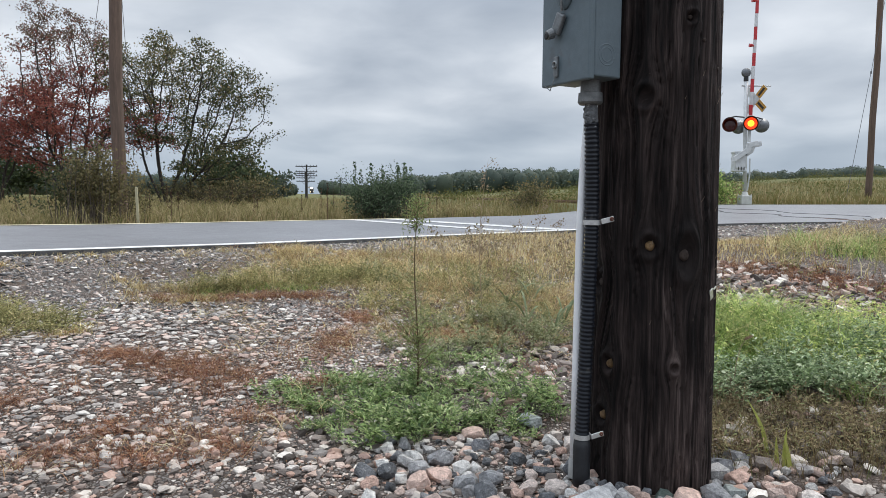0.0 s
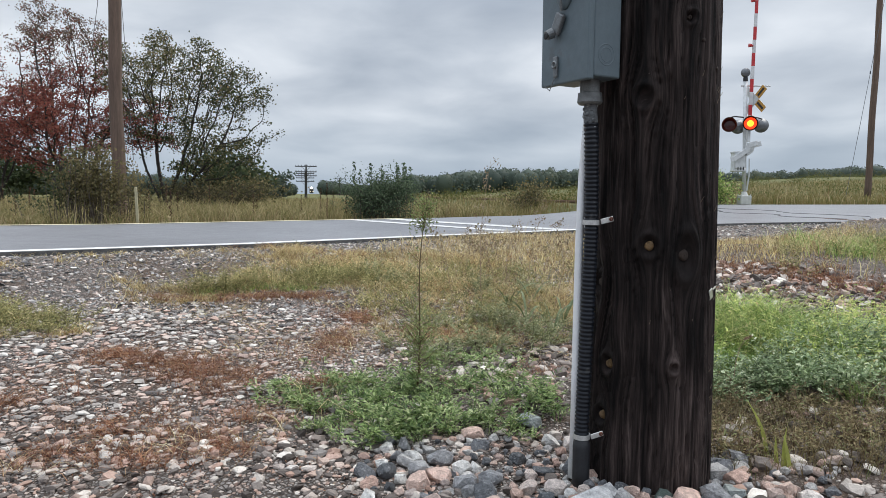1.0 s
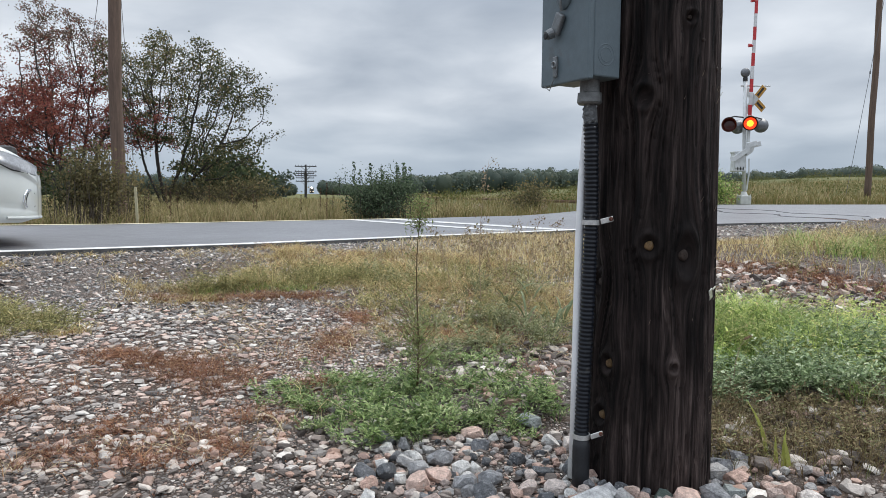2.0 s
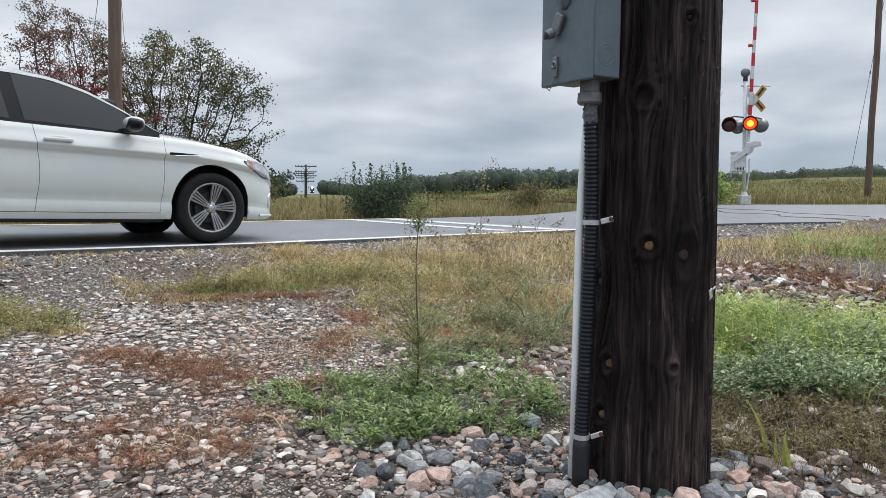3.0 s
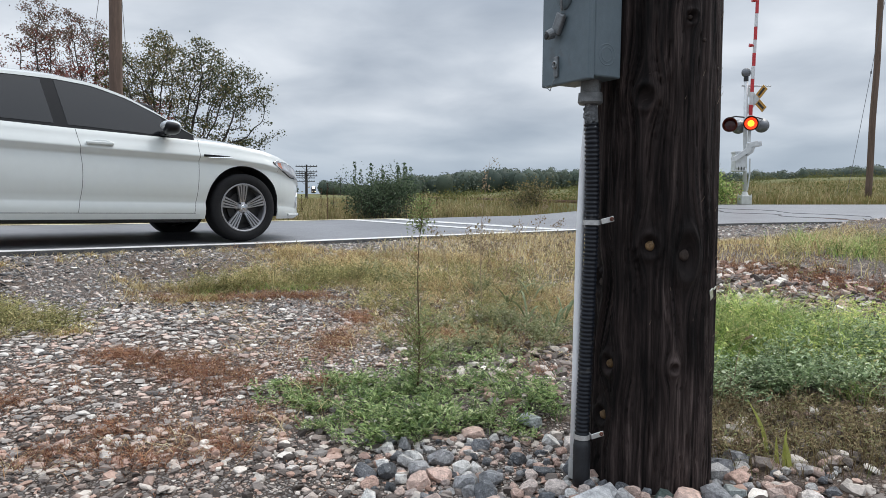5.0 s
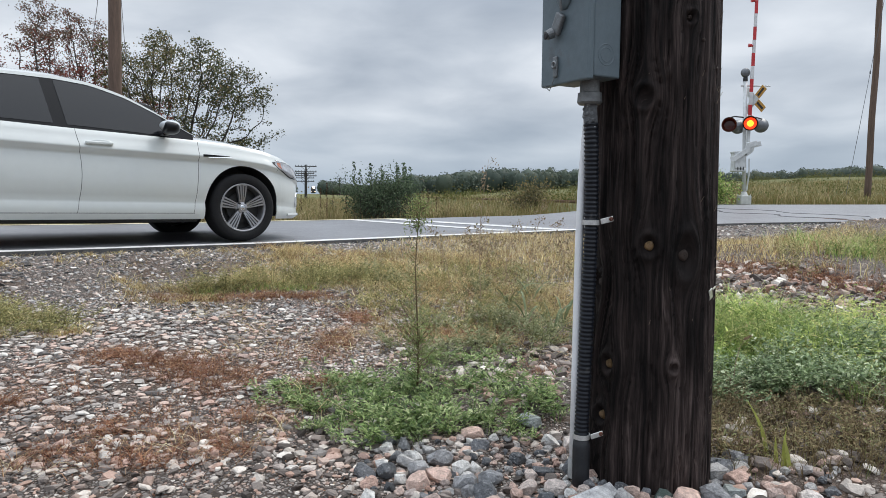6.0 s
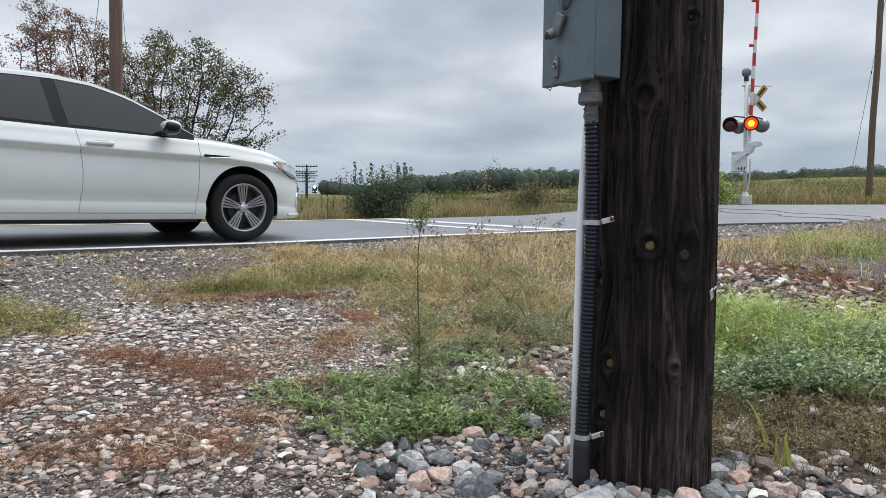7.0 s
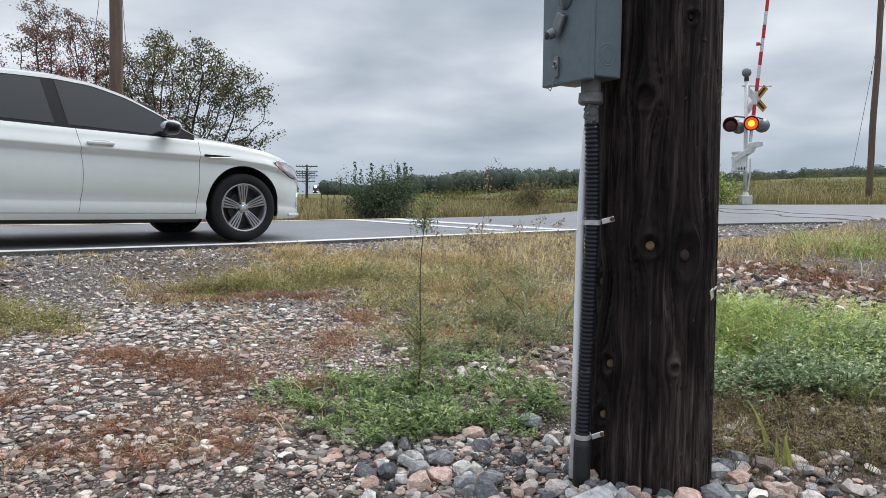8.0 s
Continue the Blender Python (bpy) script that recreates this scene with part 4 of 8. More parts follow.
    def strip(nm, f0, f1, a0, a1, material, side, out, steps=6, label="", inner=None, parent=car):
        verts, quads = [], []
        ax = [a for a in gx if a0 < a < a1]
        ax = [a0] + ax + [a1]
        slant = inner or (lambda f: 0.0)
        for a in ax:
            for k in range(steps + 1):
                f = f0 + (f1 - f0) * k / steps
                aa = a + slant(f)
                b, z = gpt(aa, f, out)
                verts.append((aa, side * b, z))
        m = steps + 1
        for i in range(len(ax) - 1):
            for k in range(steps):
                q = [i * m + k, (i + 1) * m + k, (i + 1) * m + k + 1, i * m + k + 1]
                quads.append(q if side < 0 else q[::-1])
        return put_mesh(nm, np_mesh(nm, verts, quads), material, parent, label, smooth=True)
    lean = lambda f: -0.075 * f
    for side in (-1, 1):
        strip("window_surround", 0.0, 0.955, -2.98, -0.43, trim, side, 0.0, 8)
        strip("roof_rail", 0.935, 1.0, -3.2, -0.42, white, side, 0.004, 3)
        strip("front_side_window", 0.06, 0.915, -1.39, -0.62, glass, side, 0.004, 8, "dark tinted glass", inner=lean)
        strip("rear_side_window", 0.06, 0.915, -2.32, -1.485, glass, side, 0.004, 8, "dark tinted glass", inner=lean)
        strip("rear_pillar", 0.0, 1.0, -3.2, -2.62, white, side, 0.005, 5)
    def crown(nm, a0, a1, q0, q1, material, lift=0.0, label=""):
        verts, quads = [], []
        ax = [a for a in np.linspace(a0, a1, max(6, int((a1 - a0) / 0.05)))]
        qs = np.linspace(q0, q1, 13)
        for a in ax:
            b, z = gpt(a, 1.0, 0.004)
            c = (0.055 * float(smooth_step(-3.25, -2.4, a)) + 0.028) * (1 - 0.75 * float(smooth_step(-1.55, -0.8, a)))
            for q in qs:
                verts.append((a - (0.0 if a < -1.6 else -0.03 * (1 - q * q)) * float(smooth_step(-1.7, -1.0, a)), b * q, z + c * (1 - abs(q) ** 2.6) + lift))
        m = len(qs)
        for i in range(len(ax) - 1):
            for k in range(m - 1):
                quads.append([i * m + k, (i + 1) * m + k, (i + 1) * m + k + 1, i * m + k + 1])
        return put_mesh(nm, np_mesh(nm, verts, quads), material, car, label, smooth=True)
    crown("roof", -2.62, -1.28, -1.0, 1.0, white)
    crown("windscreen", -1.29, -0.44, -0.93, 0.93, glass, -0.002, "tinted windscreen")
    crown("front_pillar", -1.29, -0.44, -1.0, -0.92, white)
    crown("front_pillar", -1.29, -0.44, 0.92, 1.0, white)
    crown("rear_window", -3.2, -2.60, -0.9, 0.9, glass, -0.002, "tinted rear window")
    bm = bmesh.new()
    box(bm, (2.2, 1.2, 0.34), (-1.75, 0, 1.0), bevel=0.08)
    for sx in (-1.05, -2.05):
        for sy in (-0.36, 0.36):
            box(bm, (0.14, 0.46, 0.56), (sx - 0.1, sy, 0.88), rot=Euler((0, -0.2, 0)).to_matrix(), bevel=0.05)
            box(bm, (0.10, 0.24, 0.16), (sx - 0.22, sy, 1.13), bevel=0.03)
    part("seats", bm, mat("dark_cloth", (0.02, 0.02, 0.022), 0.9), car, "dark cloth seats")
    # shut lines
    def seam(pts, r=0.0021):
        bm = bmesh.new()
        tube(bm, pts, r, 5)
        part("shut_line", bm, matt, car)
    for side in (-1, 1):
        for a0 in (-0.40, -1.35, -2.30):
            zs = smooth_ip(a0, SHOULDER)
            pts = []
            for i in range(57):
                k = i / 4
                z = 0.236 + (zs - 0.236) * k / 14
                bow = 0.035 * math.sin(math.pi * k / 14) if a0 != -0.40 else -0.05 * (1 - k / 14) ** 2
                aa = a0 + bow
                pts.append((aa, side * (side_b(aa, z) - 0.0004), z))
            seam(pts)
        pts = [(a, side * (side_b(a, 0.236) - 0.001), 0.236) for a in np.linspace(-2.36, -0.44, 24)]
        seam(pts, 0.003)
        pts = [(0.33 + 0.13 * (z - 0.4), side * (side_b(0.33 + 0.13 * (z - 0.4), z) - 0.0015), z) for z in np.linspace(0.62, 0.70, 8)]
        seam(pts, 0.002)
        # handles
        for a0 in (-1.17, -2.12):
            bm = bmesh.new()
            z = 0.775
            b = side_b(a0, z)
            box(bm, (0.20, 0.024, 0.026), (a0 - 0.02, side * (b + 0.022), z), bevel=0.009, seg=3)
            box(bm, (0.03, 0.03, 0.022), (a0 + 0.06, side * (b + 0.008), z), bevel=0.006)
            box(bm, (0.03, 0.03, 0.022), (a0 - 0.10, side * (b + 0.008), z), bevel=0.006)
            part("door_handle", bm, white, car)
            bm = bmesh.new()
            bmesh.ops.create_icosphere(bm, subdivisions=3, radius=1)
            bmesh.ops.transform(bm, matrix=Matrix.Translation((a0, side * (b - 0.003), z)) @ Matrix.Diagonal((0.085, 0.006, 0.032, 1)), verts=bm.verts)
            part("handle_recess", bm, white, car, smooth=True)
        # mirror
        bm = bmesh.new()
        bmesh.ops.create_icosphere(bm, subdivisions=4, radius=1)
        for v in bm.verts:
            v.co.x = math.copysign(abs(v.co.x) ** 0.7, v.co.x); v.co.z = math.copysign(abs(v.co.z) ** 0.75, v.co.z)
            if v.co.x < 0:
                v.co.x *= 0.55
        bmesh.ops.transform(bm, matrix=Matrix.Translation((-0.685, side * 0.965, 0.928)) @ Euler((0, 0, side * 0.2)).to_matrix().to_4x4() @ Matrix.Diagonal((0.085, 0.115, 0.054, 1)), verts=bm.verts)
        mir = part("door_mirror", bm, trim, car, "black door mirror", smooth=True)
        bm = bmesh.new()
        box(bm, (0.06, 0.16, 0.03), (-0.685, side * 0.85, 0.885), bevel=0.01)
        part("mirror_foot", bm, trim, mir)
        bm = bmesh.new()
        bmesh.ops.create_icosphere(bm, subdivisions=3, radius=1)
        bmesh.ops.transform(bm, matrix=Matrix.Translation((-0.673, side * 0.962, 0.947)) @ Matrix.Diagonal((0.078, 0.105, 0.044, 1)), verts=bm.verts)
        part("mirror_cap", bm, mat("grey_mirror_cap", (0.50, 0.52, 0.54), 0.3, coat=0.5, var=0.03), mir, "silver grey mirror cap", smooth=True)
        # wing badge
        bm = bmesh.new()
        for k in range(12):
            a = -0.36 + 0.23 * k / 12
            h = 0.010 * (1 - (k / 12) ** 1.6)
            b = side_b(a, 0.725) + 0.003
            box(bm, (0.023, 0.006, max(h * 2, 0.004)), (a, side * b, 0.727 + 0.004 * (k / 12)), rot=Euler((0, 0, 0)).to_matrix())
        bad = part("wing_badge", bm, trim, car, "black and chrome wing badge")
        bm = bmesh.new()
        tube(bm, [(-0.33 + 0.022 * k, side * (side_b(-0.33 + 0.022 * k, 0.713) + 0.006), 0.712 + 0.012 * (k / 10) ** 2) for k in range(11)], [0.004] * 9 + [0.003, 0.001], 6)
        part("badge_blade", bm, chrome, bad)
        # headlamp
        def lamp_patch(a0, a1, lo, hi, out, nm, material, parent, label=""):
            verts, quads = [], []
            n, m = 16, 7
            for i in range(n + 1):
                a = a0 + (a1 - a0) * i / n
                for k in range(m + 1):
                    z = lo(a) + (hi(a) - lo(a)) * k / m
                    verts.append((a, side * (side_b(a, min(z, smooth_ip(a, SHOULDER) - 0.001)) + out), z))
            for i in range(n):
                for k in range(m):
                    q = [i * (m + 1) + k, (i + 1) * (m + 1) + k, (i + 1) * (m + 1) + k + 1, i * (m + 1) + k + 1]
                    quads.append(q if side < 0 else q[::-1])
            return put_mesh(nm, np_mesh(nm, verts, quads), material, parent, label, smooth=True)
        hi = lambda a: ip(a, [(0.30, 0.70), (0.36, 0.722), (0.5, 0.705), (0.80, 0.605)])
        lo = lambda a: ip(a, [(0.30, 0.698), (0.38, 0.645), (0.55, 0.575), (0.80, 0.545)])
        hl = lamp_patch(0.30, 0.80, lambda a: lo(a) - 0.008, lambda a: hi(a) + 0.007, 0.0025, "headlamp", trim, car, "clear headlamp with orange marker")
        lamp_patch(0.33, 0.79, lo, hi, 0.006, "lens", mat("lamp_glass", (0.30, 0.31, 0.33), 0.08, var=0.25, scale=18, spec=0.8), hl)
        lamp_patch(0.36, 0.41, lambda a: lo(a) + 0.012, lambda a: hi(a) - 0.015, 0.008, "side_marker", mat("orange_marker", (0.34, 0.12, 0.07), 0.15, var=0.2, scale=30), hl, "orange side marker")
        bm = bmesh.new()
        tube(bm, [(a, side * (side_b(a, hi(a)) + 0.006), hi(a) + 0.002) for a in np.linspace(0.31, 0.78, 18)], 0.004, 6)
        part("lamp_rim", bm, chrome, hl)
        # corner air intake trim
        bm = bmesh.new()
        pts = [(0.66, 0.30), (0.635, 0.34), (0.645, 0.39), (0.67, 0.425), (0.70, 0.43)]
        tube(bm, [(a, side * (side_b(a, z) + 0.004), z) for a, z in pts], 0.010, 8)
        fog = part("intake_trim", bm, chrome, car, "silver intake trim")
        bm = bmesh.new()
        vs = [bm.verts.new((a, side * (side_b(a, z) + 0.003), z)) for a, z in ((0.665, 0.30), (0.655, 0.36), (0.675, 0.41), (0.75, 0.41), (0.75, 0.30))]
        bm.faces.new(vs if side < 0 else vs[::-1])
        part("intake", bm, matt, fog)
        bm = bmesh.new()
        tube(bm, [(a, side * (side_b(a, 0.225) + 0.006), 0.222 + 0.02 * max(0, a - 0.7)) for a in np.linspace(0.5, 0.83, 12)], 0.012, 8)
        part("lip_spoiler", bm, white, car)
        # tail lamp
        bm = bmesh.new()
        vs = []
        for a, z in ((-3.45, 0.90), (-3.5, 0.80), (-3.70, 0.78), (-3.72, 0.92)):
            vs.append(bm.verts.new((a, side * (side_b(a, z) + 0.005), z)))
        bm.faces.new(vs if side > 0 else vs[::-1])
        part("tail_lamp", bm, mat("red_lens", (0.35, 0.012, 0.012), 0.12, var=0.1), car, "red tail lamp")
    bm = bmesh.new()
    for k in range(6):
        box(bm, (0.01, 0.5 - 0.02 * k, 0.012), (0.862, 0, 0.55 - 0.045 * k), bevel=0.003)
    part("grille", bm, chrome, car, "chrome grille bars")

    # the front overhang is squeezed so that the nose fits the camera's view
    for ob in car.children_recursive:
        for v in ob.data.vertices:
            if v.co.x > 0.3:
                v.co.x = 0.3 + (v.co.x - 0.3) * 0.89

    # wheels
    tyre_m = mat("tyre_rubber", (0.010, 0.010, 0.011), 0.85, spec=0.3, var=0.2, scale=20, bump=0.2, bump_scale=80)
    alloy = mat("grey_alloy", (0.33, 0.33, 0.345), 0.33, metal=0.7, var=0.06)
    # near-black metal paints the shade inside the rim; the bolts share it
    darkm = mat("rim_shade_alloy", (0.03, 0.03, 0.032), 0.5, metal=0.4, var=0.1)
    wheels = []
    def wheel(parent, at, side):
        """Axle along y; its face looks along -y for side -1."""
        w = new("wheel")
        w.parent = parent
        turn = Matrix.Scale(0.953, 4) @ Euler((math.pi / 2 if side < 0 else -math.pi / 2, 0, 0)).to_matrix().to_4x4()
        w.location = at
        R = 0.317
        bm = bmesh.new()
        lathe(bm, [(0.222, 0.095), (0.232, 0.108), (0.265, 0.113), (0.297, 0.108), (0.311, 0.094), (R, 0.07), (R, -0.07), (0.311, -0.094), (0.297, -0.108), (0.24, -0.11), (0.222, -0.09)], 72, turn, close=False)
        part("tyre", bm, tyre_m, w, "black rubber tyre", smooth=True)
        bm = bmesh.new()
        lathe(bm, [(0.226, 0.100), (0.220, 0.104), (0.212, 0.100), (0.205, 0.06), (0.198, -0.09)], 64, turn)
        rim = part("rim", bm, alloy, w, "grey alloy rim with five paired spokes", smooth=True)
        bm = bmesh.new()
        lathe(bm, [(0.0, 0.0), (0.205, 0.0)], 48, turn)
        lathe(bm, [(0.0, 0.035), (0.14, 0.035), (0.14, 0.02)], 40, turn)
        part("brake_disc", bm, darkm, w, "brake disc and backing, dark with painted rim shade")
        bm = bmesh.new()
        for k in range(5):
            for sgn in (-1, 1):
                a = 2 * math.pi * k / 5 + math.pi / 2
                verts = []
                inner, outer = 0.045, 0.210
                ux, uy = math.cos(a), math.sin(a)
                px, py = -uy, ux
                for r, o, hw, z in ((inner, 0.0125 * sgn, 0.0105, 0.075), (0.11, 0.0195 * sgn, 0.0155, 0.088), (outer, 0.029 * sgn, 0.0235, 0.096)):
                    for e in (-hw, hw):
                        verts.append([bm.verts.new((ux * r + px * (o + e), uy * r + py * (o + e), zz)) for zz in (z, z - 0.03)])
                for i in (0, 2):
                    a0, b0, a1, b1 = verts[i], verts[i + 1], verts[i + 2], verts[i + 3]
                    bm.faces.new((a0[0], a1[0], b1[0], b0[0]))
                    bm.faces.new((a0[1], a0[0], b0[0], b0[1])) if i == 0 else None
                    bm.faces.new((a0[0], a0[1], a1[1], a1[0]))
                    bm.faces.new((b0[1], b0[0], b1[0], b1[1]))
        lathe(bm, [(0.0, 0.090), (0.03, 0.089), (0.05, 0.082), (0.06, 0.06), (0.06, 0.03)], 30)
        bmesh.ops.transform(bm, matrix=turn, verts=bm.verts)
        part("spoke", bm, alloy, w)
        # flat dark strips laid on the spokes stand in for shaded grooves
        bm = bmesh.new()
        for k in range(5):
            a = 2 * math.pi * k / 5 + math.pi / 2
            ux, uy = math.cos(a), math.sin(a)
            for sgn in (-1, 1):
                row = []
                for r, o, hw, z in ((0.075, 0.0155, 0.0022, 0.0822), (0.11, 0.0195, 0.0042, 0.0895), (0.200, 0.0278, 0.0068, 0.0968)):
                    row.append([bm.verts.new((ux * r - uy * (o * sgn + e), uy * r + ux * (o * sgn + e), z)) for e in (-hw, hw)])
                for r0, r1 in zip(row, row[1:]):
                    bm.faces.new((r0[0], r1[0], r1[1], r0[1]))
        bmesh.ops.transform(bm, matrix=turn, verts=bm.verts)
        part("spoke_groove", bm, darkm, w, "flat dark strips painting the shade of spoke grooves")
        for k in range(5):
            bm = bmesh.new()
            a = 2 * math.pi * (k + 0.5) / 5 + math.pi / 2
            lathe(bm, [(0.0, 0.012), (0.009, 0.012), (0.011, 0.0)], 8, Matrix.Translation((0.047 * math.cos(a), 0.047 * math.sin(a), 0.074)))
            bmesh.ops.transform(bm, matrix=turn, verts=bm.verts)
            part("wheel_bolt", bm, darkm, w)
        bm = bmesh.new()
        lathe(bm, [(0.0, 0.094), (0.022, 0.0935), (0.026, 0.09)], 24, turn)
        part("hub_cap", bm, chrome, w, "chrome hub cap")
        wheels.append(w)
        return w
    for a in (0.0, BACK):
        for side in (-1, 1):
            wheel(car, (a, side * 0.78, 0.286), side)
    return car, wheels


CAR, WHEELS = build_car()
CAR_TURN, CAR_DIP = 42.0, 0.8
CAR_STOP = (-2.373, 6.755)


def car_run(t):
    """Metres still to go to where it stops."""
    if t >= 3.6:
        return 0.0
    if t >= 2.8:
        return float(np.interp(t, [2.8, 2.9, 3.0, 3.1, 3.2, 3.3, 3.4, 3.6], [-0.530, -0.400, -0.288, -0.190, -0.116, -0.062, -0.028, 0.0]))
    if t >= 1.7:
        k = 2.8 - t
        return -0.53 - 1.38 * k - 1.0 * k * k
    return -0.53 - 1.38 * 1.1 - 1.21 - 3.58 * (1.7 - t)


def car_pose(t):
    d = car_run(t)
    c, s = math.cos(math.radians(CAR_TURN)), math.sin(math.radians(CAR_TURN))
    dive = 0.5 * float(smooth_step(1.7, 2.6, t)) * (1 - float(smooth_step(3.3, 3.7, t)))
    return pose(CAR_STOP[0] + c * d, CAR_STOP[1] + s * d, 0.298 + 0.004 * min(-d, 6), -0.6, CAR_DIP + dive, CAR_TURN)

# ---- trees, shrubs, woods ----
def grow(base, height, seed, stems=1, spread=0.55, levels=4, lean=(0, 0), trunk_r=0.14, first=0.25, droop=0.0):
    """Limbs of a tree: a list of (points, radii) and the twig ends."""
    rnd = random.Random(seed)
    limbs, ends = [], []

    def limb(p, d, length, r, level):
        pts, rad = [p], [r]
        n = 5 if level < 3 else 3
        for k in range(n):
            d = (d + Vector((rnd.uniform(-1, 1), rnd.uniform(-1, 1), rnd.uniform(-0.5, 0.8) - droop * (level > 1))) * 0.16).normalized()
            p = p + d * length / n
            pts.append(p); rad.append(r * (1 - 0.6 * (k + 1) / n))
            if level < levels and (k >= 1 or level > 0):
                for _ in range(rnd.choice((1, 1, 2)) if level < 2 else 1):
                    ax = Vector((rnd.uniform(-1, 1), rnd.uniform(-1, 1), rnd.uniform(-0.3, 0.5))).normalized()
                    nd = (d * (1 - spread) + ax * spread * 1.25 + Vector((0, 0, 0.12))).normalized()
                    limb(p, nd, length * rnd.uniform(0.48, 0.72), r * (1 - 0.6 * (k + 1) / n) * rnd.uniform(0.5, 0.7), level + 1)
            if level >= levels - 1:
                ends.append(p.copy())
        limbs.append((pts, rad))

    for sN in range(stems):
        a = 2 * math.pi * sN / stems + seed
        tilt = 0.0 if stems == 1 else rnd.uniform(0.12, 0.42)
        d = Vector((math.cos(a) * tilt + lean[0], math.sin(a) * tilt + lean[1], 1)).normalized()
        limb(Vector(base) + Vector((math.cos(a), math.sin(a), 0)) * (0.12 if stems > 1 else 0) - Vector((0, 0, 0.1)), d, height * rnd.uniform(0.5, 0.62), trunk_r * rnd.uniform(0.7, 1.0), 0)
    return limbs, ends


def limb_mesh(limbs, origin):
    V, Q, n0 = [], [], 0
    o = np.array(origin)
    for pts, rad in limbs:
        seg = 7 if rad[0] > 0.05 else (5 if rad[0] > 0.02 else 3)
        P = np.array([tuple(p) for p in pts]) - o
        d = np.gradient(P, axis=0)
        d /= np.linalg.norm(d, axis=1)[:, None] + 1e-9
        side = np.cross(d, np.array([0.3, 0.7, 0.2])); side /= np.linalg.norm(side, axis=1)[:, None] + 1e-9
        up = np.cross(d, side)
        a = 2 * np.pi * np.arange(seg) / seg
        ring = P[:, None] + np.array(rad)[:, None, None] * (np.cos(a)[None, :, None] * side[:, None] + np.sin(a)[None, :, None] * up[:, None])
        V.append(ring.reshape(-1, 3))
        m = len(pts)
        i, j = np.meshgrid(np.arange(m - 1), np.arange(seg), indexing="ij")
        i, j = i.ravel(), j.ravel()
        Q.append(n0 + np.stack([i * seg + j, i * seg + (j + 1) % seg, (i + 1) * seg + (j + 1) % seg, (i + 1) * seg + j], 1))
        n0 += m * seg
    return np_mesh("limbs", np.vstack(V), np.vstack(Q))


def fit_crown(ends, limbs, base, box_lo, box_hi):
    """Stretch limbs and ends so that the crown fills a box."""
    E = np.array([tuple(e) for e in ends])
    lo, hi = np.percentile(E, 2, axis=0), np.percentile(E, 98, axis=0)
    b = np.array(base)
    def f(p):
        q = np.array(tuple(p))
        w = np.clip((q[2] - b[2]) / max(lo[2] - b[2], 0.2), 0, 1)
        t = (q - lo) / (hi - lo)
        g = np.array(box_lo) + t * (np.array(box_hi) - np.array(box_lo))
        return Vector(b * (1 - w) + g * w) if w < 1 else Vector(g)
    return [([f(p) for p in pts], rad) for pts, rad in limbs], [f(e) for e in ends]


BARK = mat("grey_brown_bark", (0.055, 0.045, 0.038), 0.85, var=0.35, scale=9, bump=0.5, bump_scale=40)


def tree(name, base, box_lo, box_hi, seed, leaf_m, label, count, size, puff, stems=1, levels=4, trunk_r=0.14, thin=None, category="tree", second=None, droop=0.0):
    t = new(name)
    t.location = base
    tagged(t, label, category)
    h = box_hi[2] - base[2]
    limbs, ends = grow(base, h, seed, stems, levels=levels, trunk_r=trunk_r, droop=droop)
    limbs, ends = fit_crown(ends, limbs, base, box_lo, box_hi)
    put_mesh("trunk", limb_mesh(limbs, base), BARK, t, smooth=True)
    E = np.array([tuple(e) for e in ends]) - np.array(base)
    if thin is not None:
        w = thin(E / np.array([1, 1, h]))
    else:
        w = np.ones(len(E))
    w = w * RNG.uniform(0.1, 1.0, len(E)) ** 1.5
    pick = RNG.choice(len(E), count, p=w / w.sum())
    c = E[pick] + RNG.normal(size=(count, 3)) * np.array(puff)
    if second:
        k = second[1](c / np.array([1, 1, h])) > RNG.uniform(0, 1, count)
        for sel, m, nm in ((k, second[0], "crown"), (~k, leaf_m, "crown")):
            v, tr = leaves(c[sel], RNG.uniform(*size, sel.sum()), slim=0.7)
            put_mesh(nm, np_mesh(nm, v, None, tr), m, t)
    else:
        v, tr = leaves(c, RNG.uniform(*size, count), slim=0.7)
        put_mesh("crown", np_mesh("crown", v, None, tr), leaf_m, t)
    return t


def leaf_mat(name, stops, tr=0.35):
    return mat(name, (0, 0, 0), 0.55, var=0, island=stops, translucent=tr)


RED = leaf_mat("red_maple_leaf", [(0.0, (0.14, 0.04, 0.034)), (0.4, (0.25, 0.072, 0.056)), (0.75, (0.33, 0.11, 0.08)), (1.0, (0.22, 0.12, 0.085))])
DULL = leaf_mat("turning_leaf", [(0.0, (0.10, 0.06, 0.05)), (0.4, (0.17, 0.10, 0.08)), (0.7, (0.14, 0.12, 0.07)), (1.0, (0.30, 0.20, 0.17))])
OLIVE = leaf_mat("olive_leaf", [(0.0, (0.08, 0.078, 0.038)), (0.45, (0.15, 0.14, 0.068)), (0.8, (0.23, 0.20, 0.10)), (1.0, (0.29, 0.20, 0.10))], 0.45)
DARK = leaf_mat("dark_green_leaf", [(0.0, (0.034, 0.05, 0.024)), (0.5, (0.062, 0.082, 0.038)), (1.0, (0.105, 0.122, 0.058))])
# distance haze is put into this leaf colour: paler and bluer green
FAR = leaf_mat("far_hazed_foliage", [(0.0, (0.075, 0.10, 0.082)), (0.5, (0.09, 0.118, 0.09)), (0.85, (0.11, 0.132, 0.096)), (1.0, (0.13, 0.132, 0.095))], 0.35)
